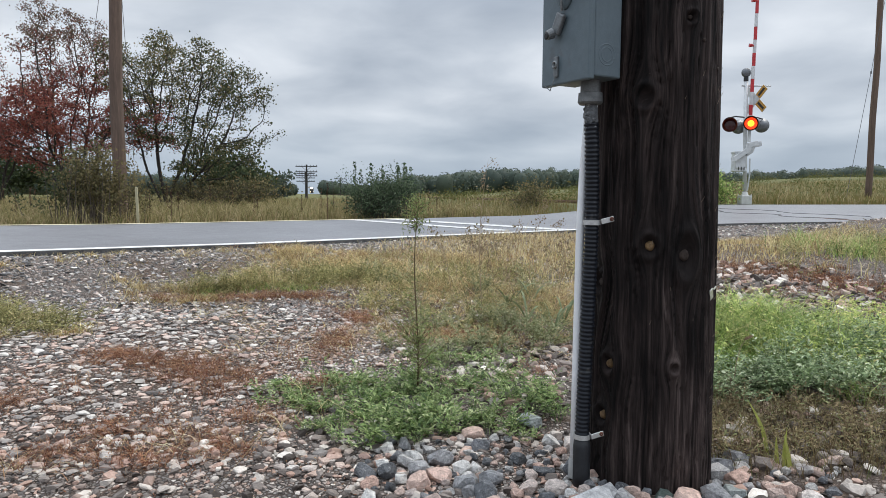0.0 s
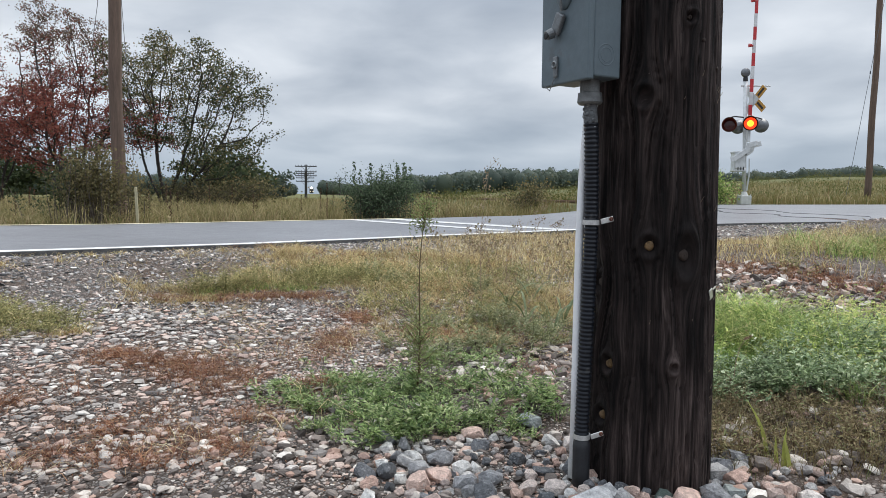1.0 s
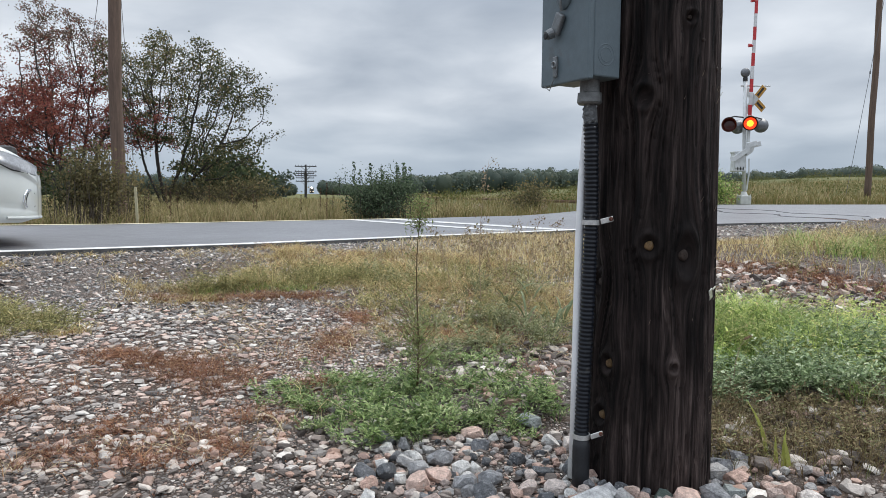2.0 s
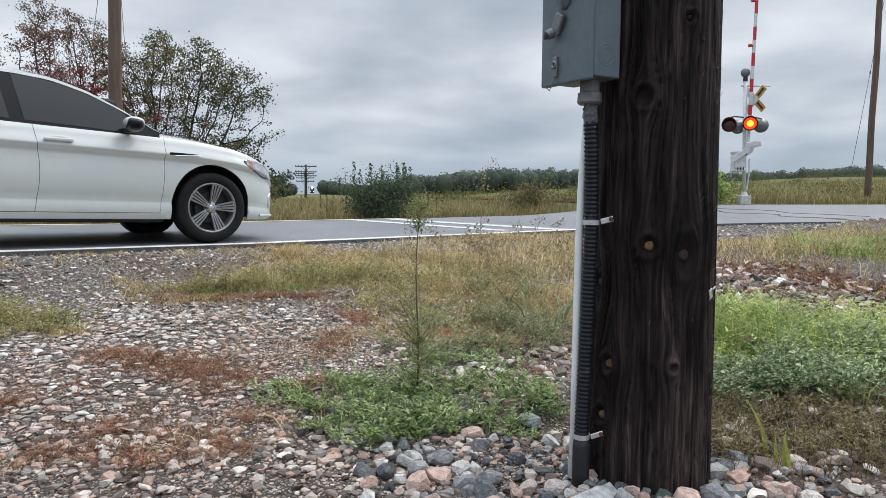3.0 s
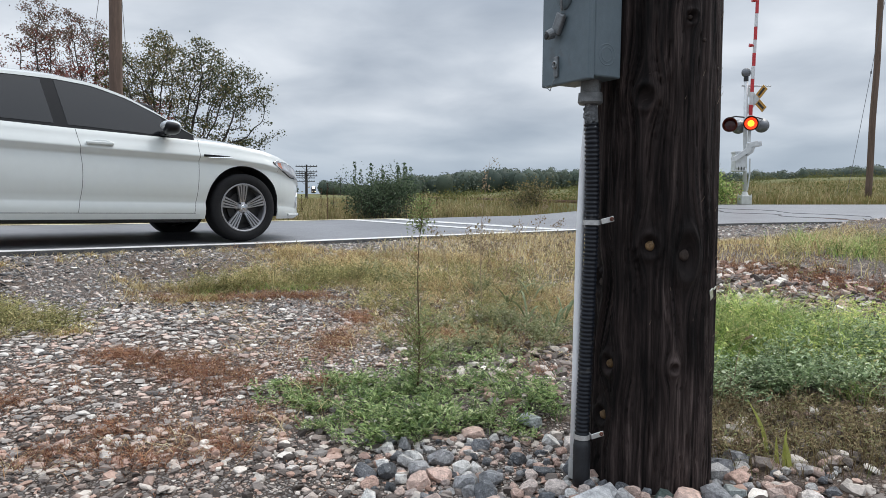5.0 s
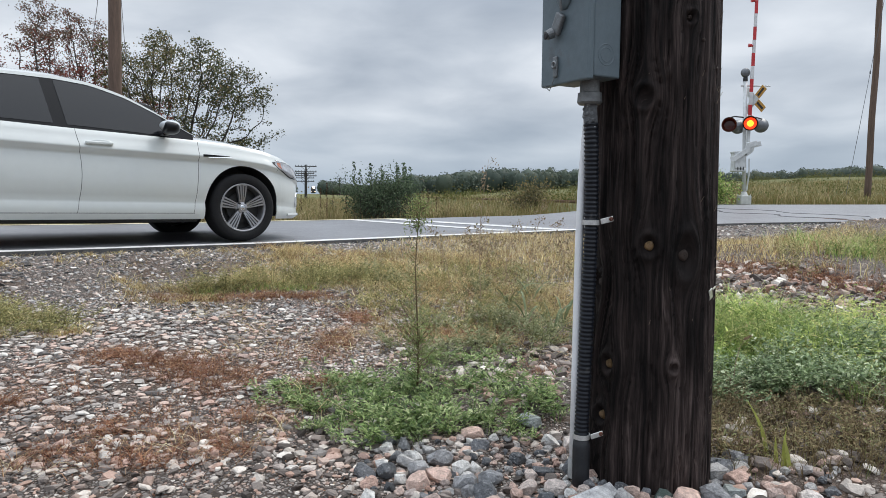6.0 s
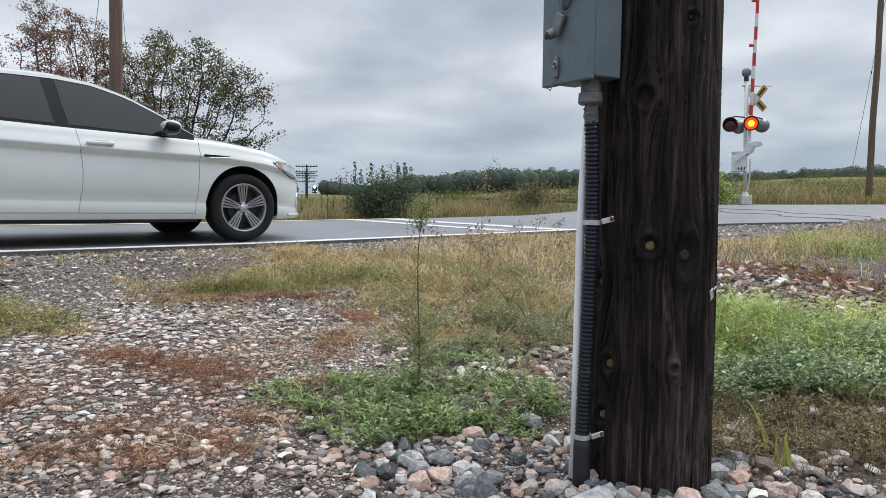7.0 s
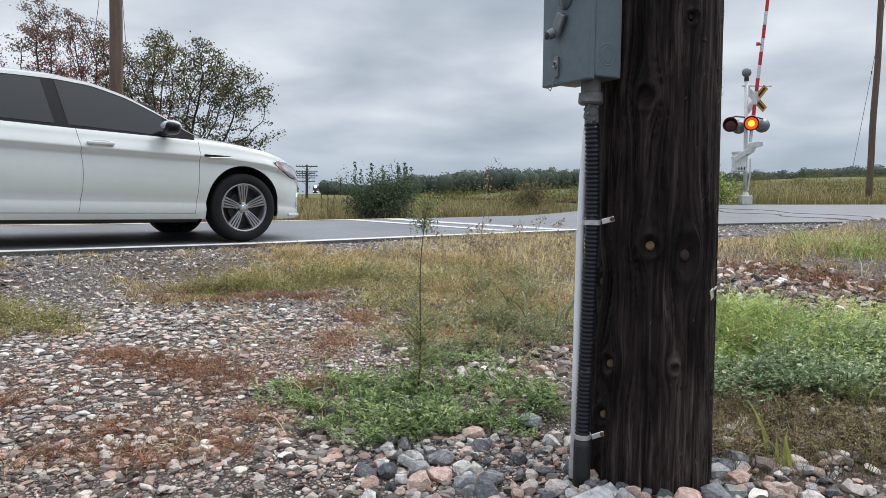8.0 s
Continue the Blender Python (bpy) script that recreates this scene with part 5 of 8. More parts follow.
POPLAR = leaf_mat("poplar_leaf", [(0.0, (0.045, 0.072, 0.04)), (0.5, (0.088, 0.128, 0.07)), (1.0, (0.16, 0.20, 0.115))])
BROWNISH = leaf_mat("brush_leaf", [(0.0, (0.10, 0.085, 0.042)), (0.5, (0.16, 0.145, 0.07)), (1.0, (0.25, 0.20, 0.10))], 0.45)

def colonise(base, shape, lo, hi, seed, count=1100, step=0.17, reach=1.9, kill=0.25, stems=((0, 0, 1),), fork=0.9, sprays=60, spray=(0.62, 0.62, 0.34)):
    """Limbs that grow towards sprays of points filling the crown. Returns nodes, parents."""
    rnd = np.random.default_rng(seed)
    C, tries = [], 0
    while len(C) < sprays and tries < 60000:
        tries += 1
        p = rnd.uniform(lo, hi)
        gap = 1.0 if tries < 20000 else 0.75
        if shape(p) and all((((p - q) / (np.array(spray) * 1.12)) ** 2).sum() > gap for q in C):
            C.append(p)
    C = np.array(C)
    A = C[rnd.integers(0, len(C), count)] + rnd.normal(size=(count, 3)) * np.array(spray) * 0.48 * rnd.uniform(0.6, 1.25, (count, 1))
    nodes, parent = [np.array(base, float) - np.array([0, 0, 0.15])], [-1]
    for d in stems:
        d = np.array(d, float); d /= np.linalg.norm(d)
        prev, p = 0, nodes[0]
        while np.linalg.norm(p - nodes[0]) < fork:
            p = p + d * step + rnd.normal(0, 0.012, 3)
            nodes.append(p); parent.append(prev); prev = len(nodes) - 1
    alive = np.ones(len(A), bool)
    for it in range(140):
        N = np.array(nodes)
        a = A[alive]
        if len(a) < 8:
            break
        D = ((a[:, None] - N[None]) ** 2).sum(2)
        near = D.argmin(1)
        dist = np.sqrt(D[np.arange(len(a)), near])
        ok = dist < (reach if it > 25 else 9.0)
        grew = False
        for n in np.unique(near[ok]):
            v = a[ok & (near == n)] - N[n]
            v /= np.linalg.norm(v, axis=1)[:, None]
            d = v.mean(0) + rnd.normal(0, 0.10, 3) + np.array([0, 0, 0.04])
            d /= np.linalg.norm(d) + 1e-9
            nodes.append(N[n] + d * step); parent.append(int(n)); grew = True
        N2 = np.array(nodes[len(N):]) if grew else None
        if not grew:
            break
        idx = np.where(alive)[0]
        D2 = ((a[:, None] - N2[None]) ** 2).sum(2).min(1)
        alive[idx[D2 < kill ** 2]] = False
    return np.array(nodes), np.array(parent)


def limb_skin(nodes, parent, tip=0.009, power=2.3, sides=5):
    """Tapered prisms along every limb piece, by the number of tips that each carries."""
    n = len(nodes)
    load = np.zeros(n)
    kids = np.bincount(parent[1:], minlength=n)
    load[kids == 0] = 1
    for i in range(n - 1, 0, -1):
        load[parent[i]] += load[i]
    r = tip * np.maximum(load, 1) ** (1 / power)
    c = np.arange(1, n)
    p = parent[c]
    d = nodes[c] - nodes[p]
    d /= np.linalg.norm(d, axis=1)[:, None] + 1e-9
    ref = np.where(np.abs(d[:, 2:3]) > 0.9, np.array([[1.0, 0, 0]]), np.array([[0, 0, 1.0]]))
    s = np.cross(d, ref); s /= np.linalg.norm(s, axis=1)[:, None]
    u = np.cross(d, s)
    a = 2 * np.pi * np.arange(sides) / sides
    ring = np.cos(a)[None, :, None] * s[:, None] + np.sin(a)[None, :, None] * u[:, None]
    lo = nodes[p][:, None] - d[:, None] * 0.01 + ring * np.minimum(r[p], r[c] * 1.35)[:, None, None]
    hi = nodes[c][:, None] + ring * r[c][:, None, None]
    v = np.concatenate([lo, hi], 1).reshape(-1, 3)
    b = np.arange(len(c))[:, None, None] * 2 * sides
    k = np.arange(sides)
    q = b + np.stack([k, (k + 1) % sides, sides + (k + 1) % sides, sides + k], 1)[None]
    return v, q.reshape(-1, 4), np.where(load <= 4.0)[0]


LIMB = mat("dark_limb_bark", (0.042, 0.034, 0.030), 0.85, var=0.3, scale=9, bump=0.4, bump_scale=40)


def broad_tree(name, base, shape, lo, hi, seed, stems, label, foliage, per_tip, size, puff, count=1100, fork=0.9, sprays=60, spray=(0.62, 0.62, 0.34)):
    """foliage: a function from relative height to (material, share) pairs, as a list of (material, chance(h))."""
    t = new(name)
    t.location = base
    tagged(t, label, "tree")
    nodes, parent = colonise(base, shape, lo, hi, seed, count, stems=stems, fork=fork, sprays=sprays, spray=spray)
    nodes = nodes - np.array(base)
    v, q, tips = limb_skin(nodes, parent)
    put_mesh("trunk", np_mesh("trunk", v, q), LIMB, t)
    tips = tips[nodes[tips][:, 2] > 0.5]
    keepers = RNG.uniform(0, 1, len(tips)) < 0.85
    c = np.repeat(nodes[tips[keepers]], per_tip, axis=0)
    c = c + RNG.normal(size=c.shape) * np.array(puff)
    h = c[:, 2] / (hi[2] - base[2])
    left = np.ones(len(c), bool)
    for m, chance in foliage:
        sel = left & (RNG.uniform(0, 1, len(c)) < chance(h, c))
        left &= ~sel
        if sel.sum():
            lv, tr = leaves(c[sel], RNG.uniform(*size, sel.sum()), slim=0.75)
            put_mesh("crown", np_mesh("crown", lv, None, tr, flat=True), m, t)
    return t


def lobes(depth, *parts):
    """A crown of several rounded lobes: (x, z, half width, half height) each, at one depth."""
    def test(p):
        return any(((p[0] - x) / rx) ** 2 + ((p[2] - z) / rz) ** 2 + ((p[1] - depth) / (0.75 * rx + 0.5)) ** 2 < 1 for x, z, rx, rz in parts)
    return test


ONE = lambda h, c: np.ones(len(h))
mid_red = lambda h, c: np.clip(1.75 - 3.6 * np.abs(h - 0.36), 0.05, 0.97)
gm = land_at(-15.2, 28.0)
broad_tree("maple_tree", (-15.0, 28.0, gm), lobes(28.0, (-15.45, 5.3, 1.7, 3.0), (-16.3, 5.5, 1.1, 2.0), (-14.2, 5.0, 1.2, 2.1), (-15.9, 3.3, 3.9, 1.6), (-12.6, 3.2, 1.7, 1.4)), (-19.8, 25.3, 1.2), (-11.2, 30.7, 8.4), 3,
           ((0.05, 0, 1), (-0.42, 0.1, 1), (0.42, -0.1, 1), (-0.12, -0.3, 1), (-0.8, 0.2, 1)), "red maple in autumn leaf with sparse crown", [(RED, mid_red), (DULL, ONE)], 22, (0.05, 0.10), (0.13, 0.13, 0.08), 2300, 0.9,
           110, (0.70, 0.70, 0.30))
gm = land_at(-19.8, 30.0)
broad_tree("maple_tree", (-19.6, 30.0, gm), lobes(30.0, (-19.9, 3.6, 2.4, 2.3), (-18.2, 4.2, 1.4, 1.7), (-20.8, 2.6, 2.0, 1.3)), (-22.8, 27.5, 1.1), (-16.4, 32.5, 6.2), 12,
           ((0.2, 0, 1), (-0.3, 0.1, 1), (0.4, -0.1, 1)), "red maple at the edge of the field", [(RED, lambda h, c: np.clip(1.4 - 2.4 * np.abs(h - 0.5), 0.1, 0.95)), (DULL, ONE)], 14, (0.08, 0.15), (0.15, 0.15, 0.10), 1100, 0.9, 55, (0.7, 0.7, 0.34))
gm = land_at(-11.3, 28.0)
broad_tree("field_tree", (-11.35, 28.0, gm), lobes(28.0, (-12.2, 5.5, 1.35, 1.85), (-10.5, 5.45, 1.6, 1.6), (-9.0, 4.9, 1.45, 1.5), (-8.15, 4.6, 0.95, 1.05), (-8.3, 2.9, 0.7, 0.75), (-11.6, 3.4, 1.3, 1.0), (-9.5, 3.0, 1.7, 1.0), (-12.5, 3.7, 1.1, 1.2), (-9.2, 1.9, 1.6, 0.7)), (-14.0, 25.6, 1.0), (-6.6, 30.4, 7.4), 21,
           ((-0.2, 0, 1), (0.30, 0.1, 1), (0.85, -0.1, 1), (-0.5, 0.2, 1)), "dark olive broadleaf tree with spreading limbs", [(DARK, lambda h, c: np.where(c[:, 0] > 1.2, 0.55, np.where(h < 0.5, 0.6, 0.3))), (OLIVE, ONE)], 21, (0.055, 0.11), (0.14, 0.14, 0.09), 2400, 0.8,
           112, (0.60, 0.60, 0.31))
tree("low_bush", (-9.2, 27.4, land_at(-9.2, 27.4)), (-11.6, 26.4, 0.2), (-6.9, 29.0, 1.25), 8, OLIVE, "loose low bush under the field tree", 4600, (0.07, 0.13), (0.22, 0.2, 0.16), stems=11, levels=3, trunk_r=0.04, category="bush")
tree("dark_bush", (-24.5, 36.0, land_at(-24.5, 36)), (-29.5, 34.0, 0.5), (-19.5, 38.0, 2.6), 31, DARK, "dark rounded bush behind the tall grass", 6000, (0.2, 0.32), (0.35, 0.3, 0.25), stems=5, levels=3, trunk_r=0.06, category="bush")


def build_brush():
    """Upright brush: thin bare stems below, loose leaf above."""
    rnd = random.Random(41)
    b = new("brush")
    bx, by = -6.75, 13.3
    bz = land_at(bx, by)
    b.location = (bx, by, bz)
    tagged(b, "tangled olive-green brush on bare stems round a utility pole", "bush")
    bm, C, D = bmesh.new(), [], []
    for k in range(84):
        x, y = rnd.gauss(0, 0.40), rnd.gauss(0, 0.26)
        h = (1.95 - 0.95 * abs(x + 0.05) ** 1.2) * rnd.uniform(0.55, 1.0)
        if h < 0.5:
            h = rnd.uniform(0.5, 0.8)
        lx, ly = rnd.gauss(0.12 * x, 0.10), rnd.gauss(0, 0.08)
        pts = [Vector((x + lx * f + 0.02 * math.sin(5 * f + k), y + ly * f, h * f - 0.05)) for f in (0, 0.3, 0.6, 1.0)]
        tube(bm, pts, [0.011, 0.009, 0.006, 0.003], 4, caps=False)
        leafy = rnd.random()
        for q in range(int(40 + 60 * leafy)):
            f = rnd.triangular(0.30, 1.0, 0.85)
            p = pts[2].lerp(pts[3], (f - 0.6) / 0.4) if f > 0.6 else pts[1].lerp(pts[2], (f - 0.3) / 0.3)
            (C if x > -0.55 + rnd.gauss(0, 0.3) else D).append((p.x + rnd.gauss(0, 0.085), p.y + rnd.gauss(0, 0.085), p.z + rnd.gauss(0, 0.06)))
    tagged(part("stem_thicket", bm, mat("grey_twig", (0.10, 0.08, 0.062), 0.85, var=0.3, scale=20), b, "bare grey-brown stems"), kind="stuff")
    for c, m in ((C, BROWNISH), (D, DARK)):
        c = np.array(c)
        v, t = leaves(c, RNG.uniform(0.045, 0.085, len(c)), slim=0.55)
        put_mesh("foliage", np_mesh("foliage", v, None, t, flat=True), m, b)


build_brush()
tree("round_tree", (-19.5, 62.0, land_at(-19.5, 62)), (-22.5, 60.0, 0.6), (-16.3, 64.0, 3.9), 51, DARK, "rounded green tree far out in the field", 3500, (0.3, 0.5), (0.4, 0.4, 0.35), stems=3, levels=3, trunk_r=0.1)
tree("round_tree", (-16.8, 66.0, land_at(-16.8, 66)), (-18.3, 64.0, 0.5), (-15.4, 68.0, 2.2), 52, FAR, "far field bush, its green paled by painted haze", 2500, (0.3, 0.5), (0.4, 0.4, 0.3), stems=4, levels=3, trunk_r=0.07, category="bush")
tree("poplar_bush", (-1.45, 16.2, land_at(-1.45, 16.2)), (-2.3, 15.6, 0.22), (-0.72, 16.9, 1.15), 61, POPLAR, "dense dark green bush with upright shoots", 11000, (0.03, 0.055), (0.07, 0.08, 0.07), stems=12, levels=3, trunk_r=0.018, category="bush")
tree("small_bush", (2.45, 21.5, land_at(2.45, 21.5)), (1.9, 21.0, 0.3), (3.3, 22.2, 1.15), 71, OLIVE, "straggly green bush beyond the road", 1500, (0.05, 0.09), (0.10, 0.1, 0.1), stems=7, levels=3, trunk_r=0.015, category="bush")
tree("small_bush", (9.0, 22.6, land_at(9.0, 22.6)), (8.4, 22.0, 0.5), (9.6, 23.4, 1.45), 72, leaf_mat("fresh_leaf", GREEN), "fresh green bush beside the signal mast", 1800, (0.06, 0.1), (0.10, 0.1, 0.1), stems=7, levels=3, trunk_r=0.015, category="bush")


def build_shoots():
    """Upright shoots over the poplar bush."""
    rnd = random.Random(4)
    for k in range(9):
        x, y = -2.2 + 1.5 * rnd.random(), 16.2 + rnd.uniform(-0.4, 0.4)
        z0 = land_at(x, y)
        h = rnd.uniform(1.2, 1.5) + (0.12 if k == 0 else 0)
        if k == 0:
            x = -1.08
        sh = new("poplar_shoot")
        sh.location = (x, y, z0)
        tagged(sh, "slim leafy shoot standing above the bush", "plant", group="shoots above the bush")
        bm = bmesh.new()
        tube(bm, [(0, 0, 0), (0.02, 0, h * 0.5), (0.03 * rnd.uniform(-1, 1), 0, h)], [0.008, 0.006, 0.002], 5)
        part("stem", bm, BARK, sh)
        n = 70
        zz = RNG.uniform(h * 0.45, h, n)
        c = np.stack([RNG.normal(0, 0.045, n) * (1.2 - zz / h * 0.8), RNG.normal(0, 0.045, n), zz], 1)
        v, t = leaves(c, RNG.uniform(0.05, 0.08, n), slim=0.7)
        put_mesh("foliage", np_mesh("foliage", v, None, t, flat=True), POPLAR, sh)


build_shoots()


def ico(sub):
    bm = bmesh.new()
    bmesh.ops.create_icosphere(bm, subdivisions=sub, radius=1.0)
    v = np.array([tuple(q.co) for q in bm.verts])
    bm.verts.index_update()
    f = np.array([[q.index for q in g.verts] for g in bm.faces])
    bm.free()
    return v, f


def build_woods():
    """The far wood: rounded crowns of leaf clumps in a long uneven band."""
    cs, sz = [], []
    spec, hulls = [], []
    ball, faces = ico(2)
    for k in np.arange(-0.06, 0.80, 0.0036):
        top = 4.9 - 1.9 * float(smooth_step(0.12, 0.42, k)) + 0.35 * math.sin(k * 37) + RNG.uniform(-0.5, 0.6)
        if 0.075 < k < 0.095:
            top += 0.8
        spec.append((k, RNG.uniform(175, 230), top * 1.15))
    for k in np.arange(-0.30, -0.05, 0.005):
        if -0.215 < k < -0.179:
            continue
        spec.append((k, RNG.uniform(230, 300), RNG.uniform(2.2, 4.6) + (1.6 if -0.179 < k < -0.164 else 0)))
    for k in np.arange(-0.9, -0.25, 0.007):
        spec.append((k, RNG.uniform(160, 220), RNG.uniform(3.0, 5.5)))
    for k in np.arange(0.575, 0.80, 0.006):
        spec.append((k, RNG.uniform(150, 165), RNG.uniform(2.6, 3.6)))
    for k, d, top in spec:
        n = 230
        x, y = k * d, d
        g = float(land([x], [y])[0])
        r = RNG.uniform(0.35, 0.5) * (top + 1)
        th, u = RNG.uniform(0, 2 * np.pi, n), RNG.uniform(-0.9, 1, n)
        rr = np.sqrt(1 - u * u) * r * RNG.uniform(0.8, 1.06, n)
        cs.append(np.stack([x + rr * np.cos(th), y + rr * np.sin(th), g + (top + 1.0) * 0.47 + u * (top + 1.0) * 0.48], 1))
        sz.append(RNG.uniform(0.25, 0.5, n) * min(d, 260) / 200)
        lump = 1 + 0.16 * np.sin(ball[:, 0] * 4.1 + 9 * k * d) * np.sin(ball[:, 1] * 3.7 + d)
        hulls.append((np.array([x, y, g + (top + 1.0) * 0.43]) + ball * lump[:, None] * np.array([r * 0.9, r * 0.9, (top + 1.0) * 0.47]), None, faces))
    # undergrowth closing the band
    n = 14000
    k, d = RNG.uniform(-0.06, 0.80, n), RNG.uniform(180, 215, n)
    x = k * d
    band = np.maximum(4.6 - 1.9 * smooth_step(0.12, 0.42, k), 2.2)
    cs.append(np.stack([x, d, land(x, d) + RNG.uniform(-0.2, 1.18, n) * band], 1))
    sz.append(RNG.uniform(0.5, 1.0, n))
    c, s = np.vstack(cs), np.concatenate(sz)
    v, t = leaves(c, s, slim=0.8)
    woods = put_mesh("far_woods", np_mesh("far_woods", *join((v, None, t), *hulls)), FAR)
    tagged(woods, "distant mixed wood along the edge of the meadow", "woods", kind="stuff")
    # scattered low scrub over the rising meadow
    n = 150
    k, d = RNG.uniform(-0.05, 0.75, n), RNG.uniform(32, 140, n)
    cs = []
    for ki, di in zip(k, d):
        x, y = ki * di, di
        g = float(land([x], [y])[0])
        r = RNG.uniform(0.4, 1.1)
        m = 150
        cs.append(np.stack([x + RNG.normal(0, r, m), y + RNG.normal(0, r, m), g + np.abs(RNG.normal(0, 0.4 * r, m))], 1))
    v, t = leaves(np.vstack(cs), 0.13, slim=0.7)
    stuff("meadow_scrub", (v, None, t), leaf_mat("scrub_leaf", [(0.0, (0.09, 0.10, 0.03)), (0.6, (0.13, 0.14, 0.045)), (1.0, (0.19, 0.15, 0.06))]), "low scrub scattered over the meadow", "scrub")


build_woods()


# ---- grasses ----
def weed_soup(places, each, spread, height, size, slim=0.4, level=True):
    """Low weeds: domes of small leaves."""
    cx, cy = places
    m = len(cx)
    i = np.repeat(np.arange(m), each)
    r = np.abs(RNG.normal(0, spread, m * each)) * RNG.uniform(0.5, 1.3, m)[i]
    a = RNG.uniform(0, 2 * np.pi, m * each)
    x, y = cx[i] + r * np.cos(a), cy[i] + r * np.sin(a)
    hh = RNG.uniform(*height, m)[i]
    z = land(x, y) + hh * RNG.uniform(0.05, 1.0, m * each) * np.exp(-(r / (spread * 1.6)) ** 2)
    v, t = leaves(np.stack([x, y, z], 1), RNG.uniform(*size, m * each), nrm=True if level else None, slim=slim)
    return v, None, t


def blobs(*ells):
    """Picks places in soft-edged ovals (x, y, half width, half depth), evenly by area."""
    e = np.array(ells, float)
    w = e[:, 2] * e[:, 3]
    def pick(n):
        i = RNG.choice(len(e), n, p=w / w.sum())
        r, a = np.sqrt(RNG.uniform(0, 1, n)) * RNG.choice((0.75, 1.0, 1.2), n), RNG.uniform(0, 2 * np.pi, n)
        return e[i, 0] + e[i, 2] * r * np.cos(a), e[i, 1] + e[i, 3] * r * np.sin(a)
    return pick


def sprigs(places, stems, length, height, leaf, pairs=5, slim=0.42, spread=0.95, base=0.3):
    """Low plants of several stems, each set with leaflets in pairs and one at its tip."""
    cx, cy = places
    n = len(cx) * stems
    i = np.repeat(np.arange(len(cx)), stems)
    a = RNG.uniform(0, 2 * np.pi, n)
    L, H = RNG.uniform(*length, n), RNG.uniform(*height, len(cx))[i] * RNG.uniform(0.4, 1.1, n)
    ca, sa = np.cos(a), np.sin(a)
    ox, oy = cx[i] + RNG.normal(0, 0.008, n), cy[i] + RNG.normal(0, 0.008, n)
    oz = land(ox, oy)
    soups = []
    spots = [(f, sd) for f in np.linspace(base, 0.96, pairs) for sd in (-1, 1)] + [(1.0, 0)]
    for f, sd in spots:
        ff = f + RNG.normal(0, 0.03, n)
        p = np.stack([ox + ca * L * ff, oy + sa * L * ff, oz + H * ff * (1.7 - 0.7 * ff)], 1)
        b = a + sd * spread + RNG.normal(0, 0.25, n)
        l = RNG.uniform(*leaf, n) * (0.75 + 0.5 * math.sin(math.pi * min(1.0, f)))
        d = np.stack([np.cos(b), np.sin(b), RNG.normal(0.25, 0.35, n)], 1)
        w = np.stack([-np.sin(b), np.cos(b), RNG.normal(0, 0.35, n)], 1) * (l * slim * 0.5)[:, None]
        q = d * l[:, None]
        v = np.stack([p, p + q * 0.55 + w, p + q, p + q * 0.55 - w], 1)
        v[:, 1::2, 2] += (l * 0.10)[:, None]
        k = np.arange(n)[:, None] * 4
        soups.append((v.reshape(-1, 3), None, np.concatenate([k + np.array([[0, 1, 2]]), k + np.array([[0, 2, 3]])])))
    w = np.stack([-sa, ca, np.zeros(n)], 1) * 0.0009
    mid = np.stack([ox + ca * L * 0.5, oy + sa * L * 0.5, oz + H * 0.675], 1)
    o, tip = np.stack([ox, oy, oz - 0.005], 1), np.stack([ox + ca * L, oy + sa * L, oz + H], 1)
    v = np.stack([o - w, o + w, mid + w, mid - w, tip], 1)
    k = np.arange(n)[:, None] * 5
    soups.append((v.reshape(-1, 3), k + np.array([[0, 1, 2, 3]]), k + np.array([[3, 2, 4]])))
    return join(*soups)


RIDGE = blobs((-1.38, 4.10, 0.26, 0.13), (-1.05, 4.25, 0.34, 0.20), (-0.72, 4.50, 0.34, 0.28))
MOUND = blobs((-2.10, 3.32, 0.34, 0.16), (-1.86, 3.12, 0.20, 0.10), (-2.5, 3.5, 0.3, 0.2))
MIDDLE = blobs((-0.28, 4.45, 0.50, 0.45), (0.28, 4.5, 0.42, 0.60), (0.42, 3.55, 0.26, 0.45), (0.06, 3.5, 0.34, 0.40), (-0.32, 3.75, 0.22, 0.30))
RUSTY = blobs((-1.12, 2.68, 0.24, 0.09), (-0.90, 2.56, 0.22, 0.10), (-0.80, 2.40, 0.13, 0.07), (-1.36, 2.78, 0.16, 0.06), (-0.98, 2.04, 0.14, 0.06), (-0.76, 1.97, 0.14, 0.06), (-0.62, 1.92, 0.10, 0.05), (-1.05, 1.86, 0.20, 0.06), (-0.80, 1.80, 0.16, 0.05), (-0.44, 2.46, 0.12, 0.06),
              (-0.47, 2.95, 0.09, 0.24), (0.14, 3.15, 0.24, 0.16), (-1.42, 3.86, 0.26, 0.06), (-0.92, 3.92, 0.34, 0.08), (-0.45, 3.45, 0.13, 0.12), (-1.5, 2.25, 0.14, 0.06), (-0.62, 2.15, 0.08, 0.05))
STRAY = blobs((-0.95, 2.45, 0.60, 0.42), (-0.85, 1.98, 0.50, 0.16), (-0.40, 3.2, 0.35, 0.5), (0.1, 3.6, 0.5, 0.6), (-1.1, 3.9, 0.6, 0.2), (0.28, 2.62, 0.2, 0.2), (0.0, 4.4, 0.6, 0.4))


